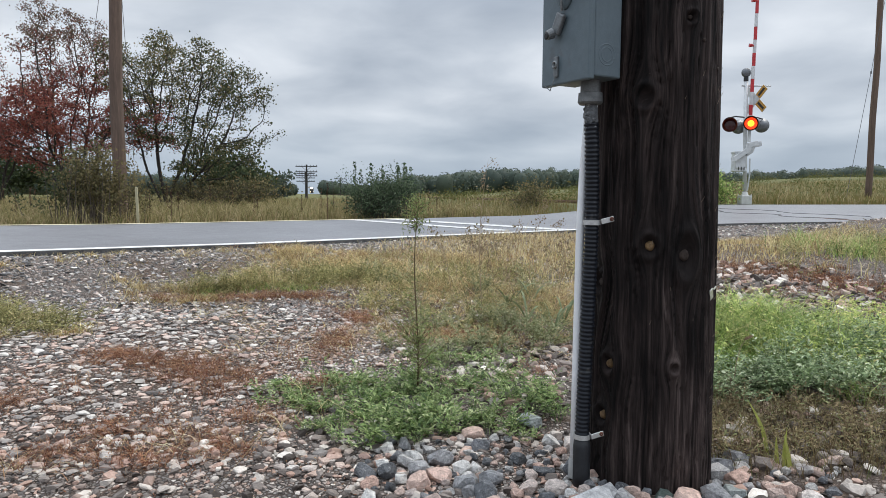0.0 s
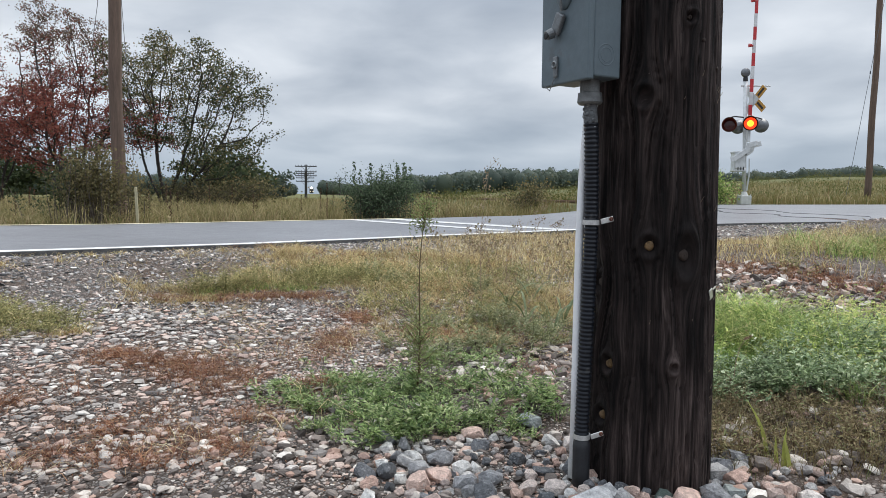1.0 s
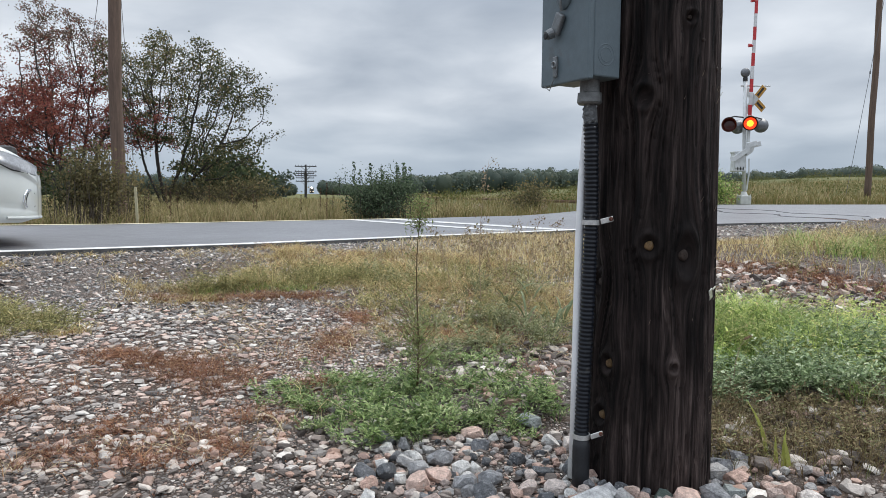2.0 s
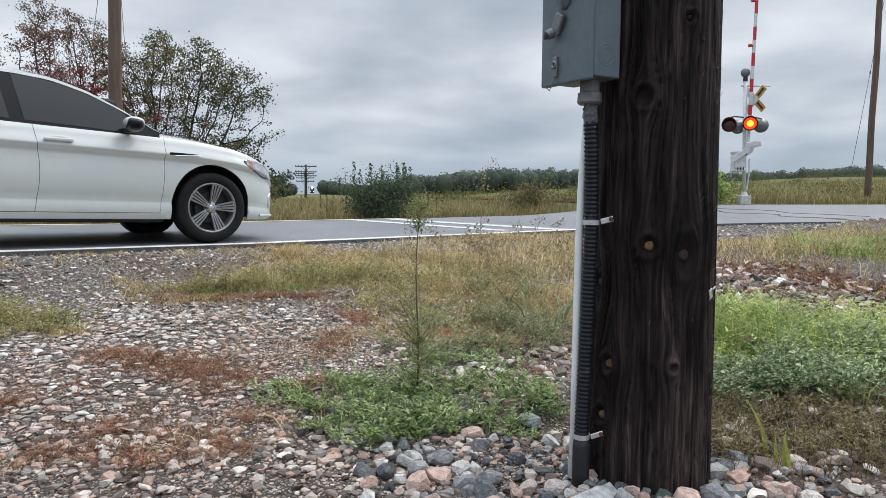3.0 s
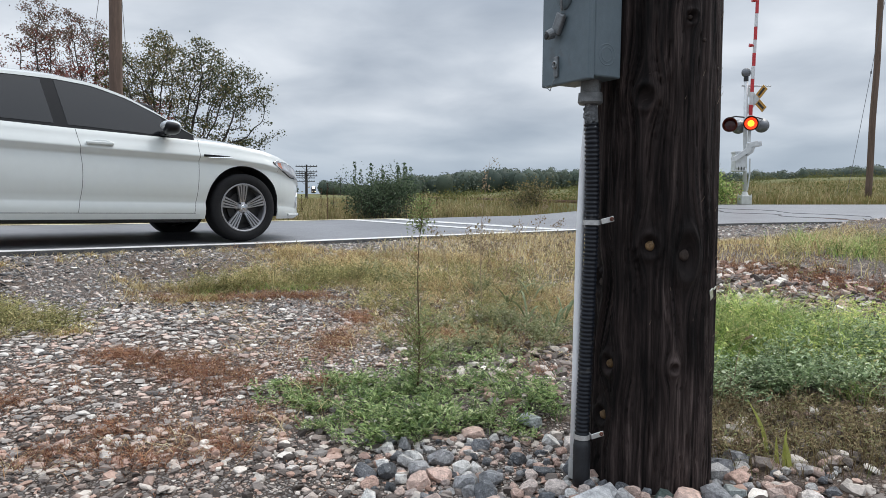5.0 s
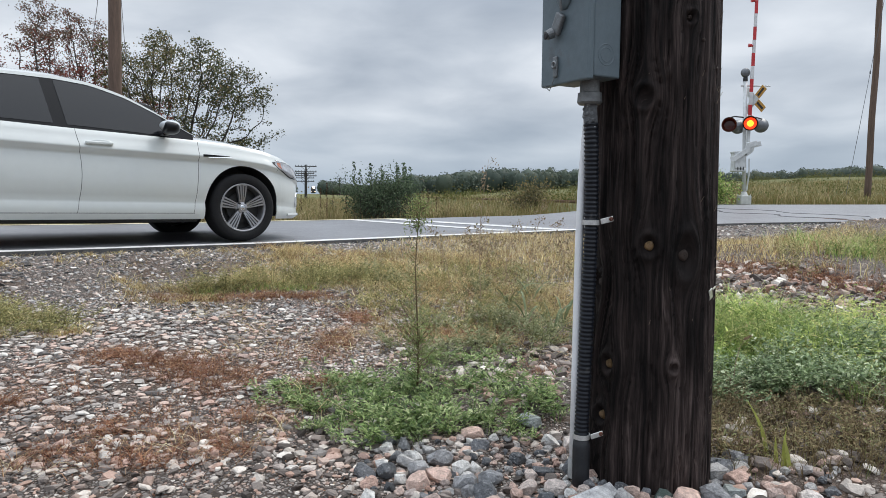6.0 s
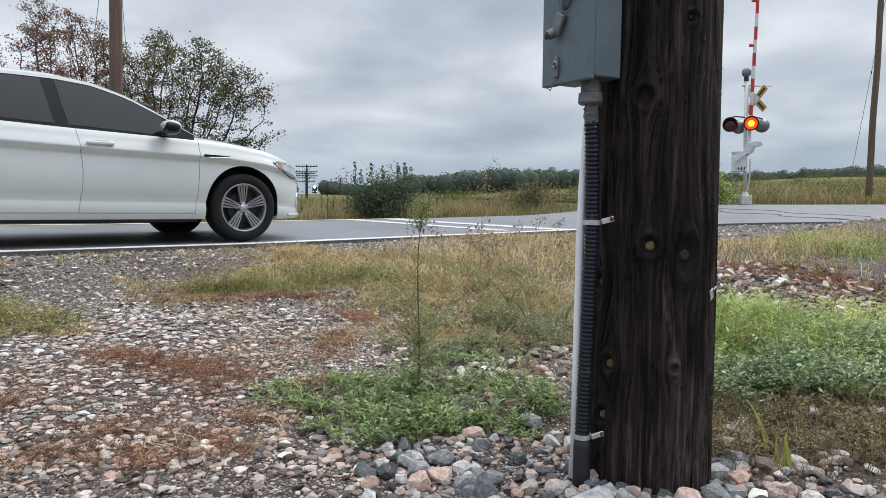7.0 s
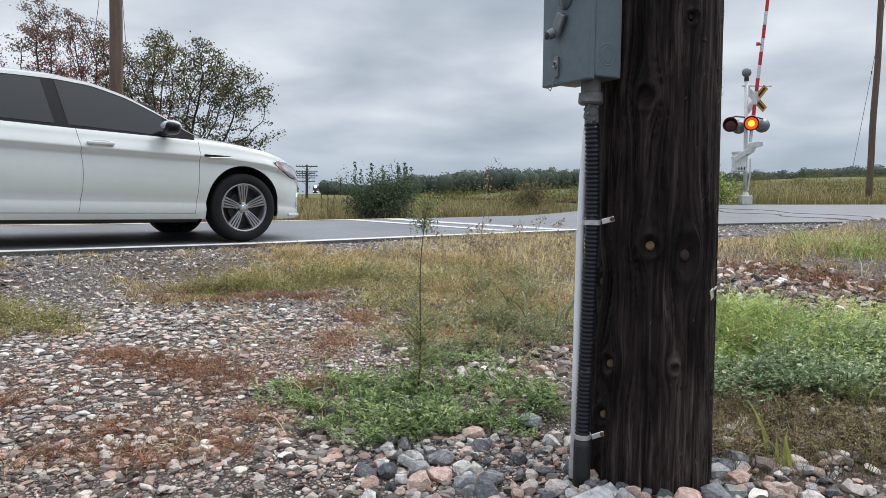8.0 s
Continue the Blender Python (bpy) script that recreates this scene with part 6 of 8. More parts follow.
def build_grass():
    tall = keep(fan(11.0, 24.0, -0.80, 0.12), far_side)
    stuff("tall_grass", join(grass_at(30000, tall, (0.30, 0.72), (0.008, 0.02), (0.1, 0.9)), grass_at(7000, tall, (0.5, 0.95), (0.006, 0.012), (0.05, 0.5)), grass_at(6000, keep(tufts(fan(11.0, 20.0, -0.80, 0.05), 90, 0.22, 0), far_side), (0.5, 0.95), (0.008, 0.016), (0.15, 0.8))), meadow_m,
          "tall dry and green grass along the far verge", "grass")
    far = keep(fan(22.0, 70.0, -0.80, 0.80), far_side)
    stuff("meadow_grass", grass_at(48000, far, (0.35, 0.75), (0.014, 0.042), (0.05, 0.5)), meadow_m, "rough meadow grass reaching to the woods", "grass")
    verge = keep(fan(14.0, 34.0, 0.05, 0.80), far_side)
    stuff("verge_grass", grass_at(22000, verge, (0.2, 0.5), (0.012, 0.03), (0.1, 0.6)), mat("ochre_grass", (0, 0, 0), 0.7, var=0, island=[(0.0, (0.16, 0.14, 0.05)), (0.5, (0.26, 0.19, 0.08)), (1.0, (0.13, 0.15, 0.05))], translucent=0.3),
          "shorter ochre grass by the crossing", "grass")
    # the worn verge on this side: strips and islands of straw with gravel showing between
    patchy = lambda x, y, s, u: (s < -0.3) & (wobble(x, y, 2.6, 3.0) < 0.42)
    rim = lambda x, y: 6.9 - 4.3 * x / y
    strip = keep(tufts(fan(4.0, 5.8, -1.3, -0.26), 130, 0.11, 0), lambda x, y, s, u: (s < -0.16) & (s > -0.72))
    brown = tufts(fan(3.72, 4.35, -0.50, -0.33), 26, 0.10, 0)
    mid = keep(tufts(fan(4.2, 5.8, -0.30, 0.10), 130, 0.14, 0), patchy)
    gold = keep(fan(4.5, 8.2, -0.08, 0.30), lambda x, y, s, u: s < -0.28)
    low = keep(tufts(fan(2.95, 4.5, -0.12, 0.24), 120, 0.10, 0), near_side)
    flat = keep(fan(2.7, 6.0, -0.40, 0.26), patchy)
    clump = tufts(MOUND, 22, 0.07, 0)
    ridge = tufts(RIDGE, 40, 0.06, 0)
    wisps = blobs((-0.80, 1.95, 0.12, 0.06), (-0.58, 1.98, 0.14, 0.05), (-0.45, 2.95, 0.12, 0.25), (-1.0, 4.0, 0.5, 0.15), (0.2, 4.0, 0.5, 0.9), (-0.4, 2.3, 0.1, 0.1), (-1.3, 3.9, 0.4, 0.06))
    right = keep(fan(4.1, 9.0, 0.28, 0.62), lambda x, y, s, u: (s < -2.05) & (y > rim(x, y)) & (s > -3.7))
    tangle = keep(tufts(fan(4.1, 9.0, 0.48, 1.1), 130, 0.16, 0), lambda x, y, s, u: (s < -2.2) & (y > rim(x, y)))
    around = keep(tufts(lambda n: (RNG.uniform(-9, 9, n), RNG.uniform(-7, 8, n)), 260, 0.18, 0), lambda x, y, s, u: (s < -0.3) & (y < np.abs(x) * 1.35))
    stuff("dry_grass", join(grass_at(9500, strip, (0.02, 0.075), (0.003, 0.006), (0.5, 3.0), 0.2), grass_at(1500, brown, (0.02, 0.09), (0.002, 0.005), (0.4, 2.5), 0.2),
                           grass_at(15000, mid, (0.03, 0.13), (0.0025, 0.006), (0.6, 3.0), 0.25), grass_at(13000, gold, (0.05, 0.19), (0.0025, 0.006), (0.3, 1.6)), grass_at(7500, low, (0.03, 0.11), (0.002, 0.004), (0.8, 3.5), 0.2),
                           grass_at(10000, flat, (0.01, 0.035), (0.002, 0.0045), (3.0, 9.0), 0.1), grass_at(900, flat, (0.05, 0.11), (0.003, 0.005), (1.5, 4.5), 0.3), grass_at(2600, clump, (0.04, 0.13), (0.002, 0.004), (0.6, 2.6), 0.4), grass_at(4200, ridge, (0.06, 0.20), (0.002, 0.004), (0.6, 2.2), 0.4), grass_at(420, wisps, (0.05, 0.20), (0.0018, 0.0032), (0.8, 2.6), 0.5),
                           grass_at(9000, right, (0.05, 0.16), (0.003, 0.007), (0.2, 1.4)), grass_at(5600, tangle, (0.08, 0.26), (0.003, 0.007), (0.2, 1.2)), grass_at(9000, around, (0.03, 0.16), (0.003, 0.007), (0.4, 2.0))),
          straw_m, "straw-coloured dry grass between gravel and road", "grass")
    stuff("grey_green_weeds", join(sprigs(tufts(MIDDLE, 12, 0.08, 0)(70), 6, (0.03, 0.10), (0.05, 0.17), (0.010, 0.024), 5, 0.24, 0.6), sprigs(blobs((0.44, 3.15, 0.16, 0.18), (0.02, 2.85, 0.30, 0.14))(60), 6, (0.03, 0.09), (0.03, 0.13), (0.010, 0.022), 5, 0.3, 0.7)),
          mat("grey_green_leaf", (0, 0, 0), 0.6, var=0.25, scale=4, island=[(0.0, (0.10, 0.115, 0.05)), (0.5, (0.25, 0.275, 0.14)), (1.0, (0.45, 0.45, 0.28))], translucent=0.3), "grey-green narrow-leaved weeds in the straw", "weeds")
    stuff("straw_stalks", join(grass_at(260, blobs((0.15, 3.9, 0.55, 0.7), (-0.9, 4.15, 0.5, 0.2), (-0.4, 4.3, 0.4, 0.4)), (0.08, 0.22), (0.0026, 0.0045), (1.0, 4.0), 0.3), grass_at(420, keep(fan(4.6, 7.2, -0.06, 0.30), near_side), (0.18, 0.40), (0.003, 0.005), (0.1, 0.7), 0.5),
                                grass_at(150, blobs((-0.78, 1.93, 0.2, 0.08), (-0.5, 2.1, 0.15, 0.06), (-1.14, 1.80, 0.10, 0.05), (-0.45, 3.0, 0.10, 0.2)), (0.03, 0.10), (0.002, 0.0035), (1.0, 3.5), 0.3)),
          mat("bleached_straw", (0, 0, 0), 0.6, var=0.15, scale=4, island=[(0.0, (0.42, 0.30, 0.15)), (0.5, (0.66, 0.54, 0.31)), (1.0, (0.82, 0.74, 0.50))], translucent=0.3), "long bleached straw stalks through the dry grass", "grass")
    g1 = tufts(RIDGE, 60, 0.06, 0)
    g2 = keep(tufts(fan(4.6, 6.2, 0.53, 0.90), 36, 0.17, 0), lambda x, y, s, u: (s < -3.0) & (y > rim(x, y)))
    stuff("green_grass", join(grass_at(2400, g1, (0.03, 0.14), (0.002, 0.005), (0.4, 2.0)), grass_at(2600, g2, (0.10, 0.34), (0.003, 0.007), (0.3, 1.3)),
                              grass_at(6500, tufts(fan(2.6, 3.2, 0.34, 0.64), 60, 0.05, 0), (0.12, 0.33), (0.003, 0.007), (0.2, 1.1)), grass_at(1500, tufts(fan(2.3, 3.4, 0.55, 1.0), 40, 0.05, 0), (0.12, 0.32), (0.003, 0.006), (0.3, 1.3)), grass_at(1800, around, (0.05, 0.2), (0.003, 0.006), (0.3, 1.2))),
          green_m, "green grass tufts among the weeds", "grass")
    soups = [sprigs(RIDGE(210), 6, (0.03, 0.09), (0.06, 0.17), (0.010, 0.020), 4, 0.3), sprigs(MOUND(150), 6, (0.03, 0.08), (0.05, 0.13), (0.010, 0.020), 4, 0.3),
             sprigs(MIDDLE(300), 5, (0.03, 0.09), (0.03, 0.13), (0.010, 0.022), 4, 0.3), sprigs(fan(4.4, 5.8, 0.5, 0.9)(110), 6, (0.04, 0.10), (0.08, 0.24), (0.012, 0.026), 4, 0.35),
             sprigs(fan(4.6, 6.0, -0.20, 0.22)(120), 5, (0.03, 0.08), (0.02, 0.09), (0.010, 0.020), 3, 0.3)]
    stuff("olive_weeds", join(*soups), mat("olive_weed", (0, 0, 0), 0.65, var=0.3, scale=3.5, island=[(0.0, (0.09, 0.085, 0.035)), (0.35, (0.22, 0.22, 0.09)), (0.7, (0.38, 0.36, 0.16)), (1.0, (0.56, 0.47, 0.24))], translucent=0.25),
          "low olive weeds tangled through the dry grass", "weeds")


build_grass()


def build_stalks():
    """Dark dead dock stalks standing in the meadow grass."""
    x, y = keep(fan(13.5, 20.0, -0.75, -0.02), far_side)(46)
    soups = []
    h = RNG.uniform(0.55, 0.95, len(x))
    z = land(x, y)
    for f in np.linspace(0.35, 1.0, 26):
        c = np.stack([x + RNG.normal(0, 0.012, len(x)), y + RNG.normal(0, 0.012, len(x)), z + h * f], 1)
        v, t = leaves(c, 0.05, slim=0.6)
        soups.append((v, None, t))
    soups.append(blades(x, y, z, h, np.full(len(x), 0.014), np.zeros(len(x)), np.zeros(len(x)), 0.0))
    stuff("dock_stalks", join(*soups), mat("dead_stalk", (0, 0, 0), 0.8, var=0, island=[(0.0, (0.05, 0.028, 0.02)), (1.0, (0.12, 0.07, 0.045))]), "dead brown dock stalks in the tall grass", "weeds")


build_stalks()


def build_weeds():
    seam = lambda n: (lambda k, d: (k * (6.75 - 4.3 * k + d), 6.75 - 4.3 * k + d))(RNG.uniform(0.38, 0.75, n), RNG.normal(0, 0.12, n))
    soups = [weed_soup(RUSTY(300), 34, 0.04, (0.015, 0.05), (0.006, 0.014), 0.35), grass_at(9000, tufts(RUSTY, 420, 0.04, 0), (0.02, 0.085), (0.0014, 0.0026), (0.6, 2.8), 0.4), weed_soup(STRAY(230), 26, 0.035, (0.01, 0.04), (0.006, 0.014), 0.35), grass_at(5000, tufts(STRAY, 330, 0.04, 0), (0.02, 0.10), (0.0013, 0.0024), (0.5, 3.0), 0.4),
             weed_soup(fan(1.6, 3.3, -0.66, -0.16)(110), 16, 0.04, (0.01, 0.03), (0.006, 0.013), 0.4)]
    for f, c in ((seam, 80), (fan(3.9, 5.0, 0.38, 0.58), 60), (fan(4.6, 6.0, -0.30, 0.14), 60)):
        soups.append(weed_soup(f(c), 34, 0.06, (0.02, 0.07), (0.010, 0.022), 0.4))
        soups.append(grass_at(c * 22, tufts(f, c, 0.06, 0), (0.03, 0.11), (0.0018, 0.003), (0.3, 1.3)))
    stuff("rust_red_weeds", join(*soups), rust_m, "withered rust-red weeds creeping over gravel", "weeds")
    fresh = blobs((-0.30, 2.34, 0.30, 0.14), (-0.10, 2.16, 0.26, 0.13), (-0.22, 2.02, 0.22, 0.08), (0.14, 2.14, 0.20, 0.10), (0.30, 2.28, 0.10, 0.08), (0.02, 2.42, 0.22, 0.08))
    stuff("clover_patch", join(sprigs(fresh(95), 7, (0.03, 0.09), (0.02, 0.11), (0.010, 0.024), 5, 0.36), sprigs(fresh(60), 6, (0.03, 0.07), (0.02, 0.08), (0.006, 0.013), 6, 0.34), sprigs(blobs((-0.48, 2.28, 0.12, 0.06), (0.24, 2.02, 0.1, 0.05), (0.1, 2.7, 0.25, 0.1))(34), 6, (0.02, 0.06), (0.02, 0.05), (0.009, 0.018), 4, 0.4)),
          mat("clover_leaf", (0, 0, 0), 0.4, var=0.3, scale=5, island=[(0.0, (0.06, 0.10, 0.04)), (0.35, (0.16, 0.235, 0.085)), (0.7, (0.28, 0.375, 0.14)), (1.0, (0.52, 0.56, 0.31))], translucent=0.35), "fresh green clover-like weeds spreading over stones", "weeds")
    stuff("blue_green_weeds", sprigs(blobs((0.98, 2.36, 0.22, 0.14), (1.34, 2.42, 0.24, 0.16), (1.75, 2.75, 0.25, 0.25))(240), 7, (0.05, 0.11), (0.06, 0.20), (0.009, 0.019), 5, 0.55, 1.1),
          mat("blue_green_leaf", (0, 0, 0), 0.4, var=0.3, scale=5, island=[(0.0, (0.08, 0.12, 0.06)), (0.4, (0.22, 0.30, 0.15)), (0.75, (0.35, 0.44, 0.23)), (1.0, (0.62, 0.66, 0.46))], translucent=0.3), "dark blue-green trefoil weeds with some paler leaves", "weeds")
    stuff("green_weeds", join(sprigs(fan(2.5, 3.25, 0.34, 1.1)(370), 6, (0.05, 0.12), (0.06, 0.27), (0.009, 0.022), 4, 0.42), sprigs(fan(3.2, 3.7, 0.34, 1.15)(80), 6, (0.03, 0.07), (0.02, 0.07), (0.012, 0.024), 4, 0.45)),
          mat("lush_leaf", (0, 0, 0), 0.5, var=0.38, scale=3.2, island=[(0.0, (0.13, 0.18, 0.06)), (0.3, (0.36, 0.44, 0.14)), (0.65, (0.58, 0.64, 0.22)), (0.88, (0.74, 0.72, 0.32)), (1.0, (0.66, 0.50, 0.28))], translucent=0.5),
          "lush low green weeds behind the pole", "weeds")
    soups = [sprigs(fan(1.85, 2.3, 0.38, 0.80)(190), 5, (0.03, 0.08), (0.03, 0.12), (0.008, 0.018), 4, 0.35), grass_at(2600, fan(1.75, 2.35, 0.36, 0.72), (0.04, 0.14), (0.0015, 0.003), (0.3, 1.1))]
    stuff("brown_weeds", join(*soups), mat("olive_brown_weed", (0, 0, 0), 0.7, var=0.3, scale=4, island=[(0.0, (0.07, 0.04, 0.025)), (0.4, (0.19, 0.145, 0.075)), (0.7, (0.30, 0.235, 0.13)), (1.0, (0.22, 0.25, 0.11))], translucent=0.2),
          "fading olive-brown weeds beside the pole", "weeds")


build_weeds()


# ---- single tall weeds ----
WEEDS = []


def tall_weed(x, y, h, seed, lush, label, lean=0.0):
    rnd = random.Random(seed)
    w = new("tall_weed")
    w.location = (x, y, land_at(x, y))
    tagged(w, label, "weed")
    curve = lambda f: Vector((lean * f * f * h + 0.012 * math.sin(f * 5 + seed), 0.01 * math.sin(f * 4), f * h))
    bm = bmesh.new()
    tube(bm, [curve(k / 10) for k in range(11)], [(0.0042 if lush else 0.0022) * (1 - 0.75 * k / 10) for k in range(11)], 6)
    part("stem", bm, mat("weed_stem", (0.12, 0.085, 0.04), 0.7, var=0.2, scale=20) if lush else mat("dry_stem", (0.34, 0.25, 0.17), 0.7, var=0.25, scale=20), w, smooth=True)
    C, N = [], []
    bmb = bmesh.new()
    if lush:
        for k in range(150):
            f = rnd.choice((rnd.uniform(0.02, 0.30), rnd.uniform(0.02, 0.34), rnd.uniform(0.3, 1.0), rnd.uniform(0.84, 1.0)))
            L = (0.10 if f < 0.35 else 0.045) * rnd.uniform(0.3, 1.2) * (1.1 - 0.3 * f)
            a = rnd.uniform(0, 6.28)
            p0 = curve(f)
            tip = p0 + Vector((math.cos(a), math.sin(a), rnd.uniform(0.1, 1.3))) * L
            tube(bmb, [p0, tip], [0.0011, 0.0005], 3, caps=False)
            for q in range(11 if f < 0.35 else (8 if f > 0.84 else 6)):
                c = p0.lerp(tip, 0.2 + 0.8 * rnd.random()) + Vector((rnd.gauss(0, 1), rnd.gauss(0, 1), rnd.gauss(0, 1))) * 0.016
                C.append(tuple(c))
        size = (0.008, 0.018)
    else:
        for k in range(16):
            f = rnd.uniform(0.35, 0.98)
            L = rnd.uniform(0.03, 0.10) * (1.3 - 1.0 * f)
            a = rnd.uniform(0, 6.28)
            p0 = curve(f)
            tip = p0 + Vector((math.cos(a), math.sin(a) * 0.6, 0.8)) * L
            tube(bmb, [p0, p0.lerp(tip, 0.5) + Vector((0, 0, 0.005)), tip], [0.001, 0.0008, 0.0004], 3, caps=False)
            for q in range(9):
                C.append(tuple(tip + Vector((rnd.gauss(0, 1), rnd.gauss(0, 1), rnd.gauss(0, 1.6))) * 0.010))
        size = (0.010, 0.020)
    tagged(part("side_stems", bmb, mat("weed_stem" if lush else "dry_stem", (0, 0, 0)), w), kind="stuff")
    v, t = leaves(np.array(C), RNG.uniform(*size, len(C)), slim=0.28 if lush else 0.5)
    put_mesh("foliage", np_mesh("foliage", v, None, t), mat("feathery_leaf", (0, 0, 0), 0.6, var=0, island=[(0.0, (0.14, 0.20, 0.07)), (0.6, (0.25, 0.32, 0.11)), (1.0, (0.40, 0.42, 0.19))], translucent=0.3) if lush else
             mat("seed_head", (0, 0, 0), 0.7, var=0, island=[(0.0, (0.18, 0.12, 0.075)), (0.5, (0.36, 0.28, 0.19)), (1.0, (0.24, 0.22, 0.11))], translucent=0.2), w)
    return w


MAIN_WEED = tall_weed(-0.10, 2.40, 0.68, 1, True, "tall feathery green weed on a thin reddish stem", 0.02)
SIDE_WEED = tall_weed(0.19, 3.5, 0.80, 2, False, "slender flowering weed with pale seed heads", 0.03)
rw = random.Random(9)
for k in range(9):
    wy = rw.uniform(3.4, 4.6)
    tall_weed((0.015 + 0.019 * k) * wy, wy, rw.uniform(0.34, 0.56), 10 + k, False, "dry branching weed with small seed heads", rw.uniform(-0.5, 0.5))
for k, (x, y, h, l) in enumerate(((0.93, 1.90, 0.16, -0.35), (0.935, 1.81, 0.11, 0.12), (0.945, 1.80, 0.09, -0.1), (0.92, 1.82, 0.08, 0.05))):
    g = new("grass_shoot")
    g.location = (x, y, land_at(x, y))
    tagged(g, "single yellowing grass blade among stones", "grass", group="yellow blades by the pole")
    bm = bmesh.new()
    prev = None
    for i in range(9):
        f = i / 8
        wd = 0.0065 * (1 - f ** 2) + 0.0006
        c = Vector((l * f * f * h, 0.02 * f, h * f))
        a, b = bm.verts.new(c + Vector((-wd, 0, 0))), bm.verts.new(c + Vector((wd, 0.002, 0)))
        if prev:
            bm.faces.new((prev[0], prev[1], b, a))
        prev = (a, b)
    part("blade", bm, mat("yellow_blade", (0.34, 0.36, 0.08), 0.5, var=0.2, scale=30, translucent=0.3), g, smooth=True)


def foxtail(x, y, h, lean):
    """A drooping bristly seed head on a thin stalk."""
    g = new("foxtail_grass")
    g.location = (x, y, land_at(x, y))
    tagged(g, "foxtail grass with a drooping brown seed head", "grass")
    rnd = random.Random(3)
    line = [Vector((lean * f ** 3, 0.01 * f, h * (f - 0.22 * f ** 4))) for f in (0, 0.25, 0.5, 0.7, 0.85, 1.0)]
    bm = bmesh.new()
    tube(bm, line, [0.0014, 0.0013, 0.0011, 0.001, 0.0009, 0.0007], 5)
    part("stalk", bm, mat("dry_stem", (0.34, 0.25, 0.17)), g)
    bm = bmesh.new()
    for k in range(170):
        f = rnd.uniform(0.0, 1.0)
        p = line[4].lerp(line[5], f)
        a = rnd.uniform(0, 6.28)
        out = Vector((math.cos(a), math.sin(a), rnd.uniform(-0.3, 0.9))).normalized() * rnd.uniform(0.006, 0.013) * (1.1 - 0.5 * f)
        tube(bm, [p, p + out], [0.0009, 0.0002], 3, caps=False)
    tagged(part("seed_head", bm, mat("foxtail_brown", (0.33, 0.22, 0.14), 0.8, var=0.2, scale=60), g, "bristly brown seed head"), kind="stuff")


foxtail(1.00, 2.30, 0.31, 0.06)
foxtail(1.62, 2.75, 0.36, -0.05)


def broad_blades():
    """Dark broad-leaved grass plants leaning over the dry grass."""
    rnd = random.Random(12)
    for x, y in ((0.42, 3.35), (0.52, 3.15), (0.60, 3.35), (0.36, 3.7), (0.50, 3.8), (0.63, 3.0)):
        g = new("broad_grass")
        g.location = (x, y, land_at(x, y))
        tagged(g, "dark green broad-leaved grass plant among straw", "grass", group="broad grass plants")
        for k in range(4):
            bm = bmesh.new()
            a, h, reach = rnd.uniform(0, 6.28), rnd.uniform(0.10, 0.22), rnd.uniform(0.08, 0.20)
            prev = None
            for i in range(9):
                f = i / 8
                wd = 0.0055 * math.sin(math.pi * min(1, f * 0.75 + 0.22)) + 0.0005
                c = Vector((math.cos(a) * reach * f, math.sin(a) * reach * f, h * (1.9 * f - 1.25 * f * f)))
                side = Vector((-math.sin(a), math.cos(a), 0.3)) * wd
                p, q = bm.verts.new(c - side), bm.verts.new(c + side)
                if prev:
                    bm.faces.new((prev[0], prev[1], q, p))
                prev = (p, q)
            part("blade", bm, mat("dark_blade", (0.15, 0.185, 0.085), 0.6, var=0.25, scale=20, translucent=0.25), g, smooth=True)


broad_blades()


# ---- stones ----
STONES = [(0.0, (0.08, 0.085, 0.09)), (0.15, (0.17, 0.175, 0.185)), (0.34, (0.31, 0.31, 0.315)), (0.48, (0.44, 0.425, 0.41)), (0.60, (0.52, 0.35, 0.285)), (0.76, (0.62, 0.47, 0.40)), (0.88, (0.56, 0.545, 0.52)), (1.0, (0.70, 0.68, 0.65))]
GRAVEL = [(0, (0.05, 0.041, 0.036)), (0.22, (0.13, 0.108, 0.096)), (0.44, (0.25, 0.215, 0.192)), (0.56, (0.37, 0.24, 0.185)), (0.68, (0.48, 0.335, 0.27)), (0.78, (0.42, 0.375, 0.335)), (0.93, (0.58, 0.515, 0.455)), (1, (0.80, 0.74, 0.66))]
GREYS = [(0, (0.075, 0.073, 0.074)), (0.22, (0.19, 0.187, 0.185)), (0.5, (0.35, 0.337, 0.322)), (0.7, (0.50, 0.465, 0.435)), (0.85, (0.52, 0.41, 0.35)), (1, (0.86, 0.82, 0.76))]
PEBBLES = [(0, (0.12, 0.11, 0.105)), (0.12, (0.24, 0.22, 0.205)), (0.34, (0.39, 0.355, 0.325)), (0.46, (0.46, 0.315, 0.26)), (0.62, (0.55, 0.425, 0.36)), (0.76, (0.52, 0.48, 0.44)), (0.95, (0.63, 0.585, 0.535)), (1, (0.74, 0.70, 0.64))]
stone_m = mat("ballast_stone", (0, 0, 0), 0.75, var=0.36, scale=1.6, bump=0.9, bump_scale=4.5, object_random=STONES, dirt=((0.50, 0.48, 0.455), 3.4, 0.60))
gravel_m = mat("gravel_stone", (0, 0, 0), 0.65, var=0.2, scale=60, bump=0.4, bump_scale=220, island=GRAVEL)


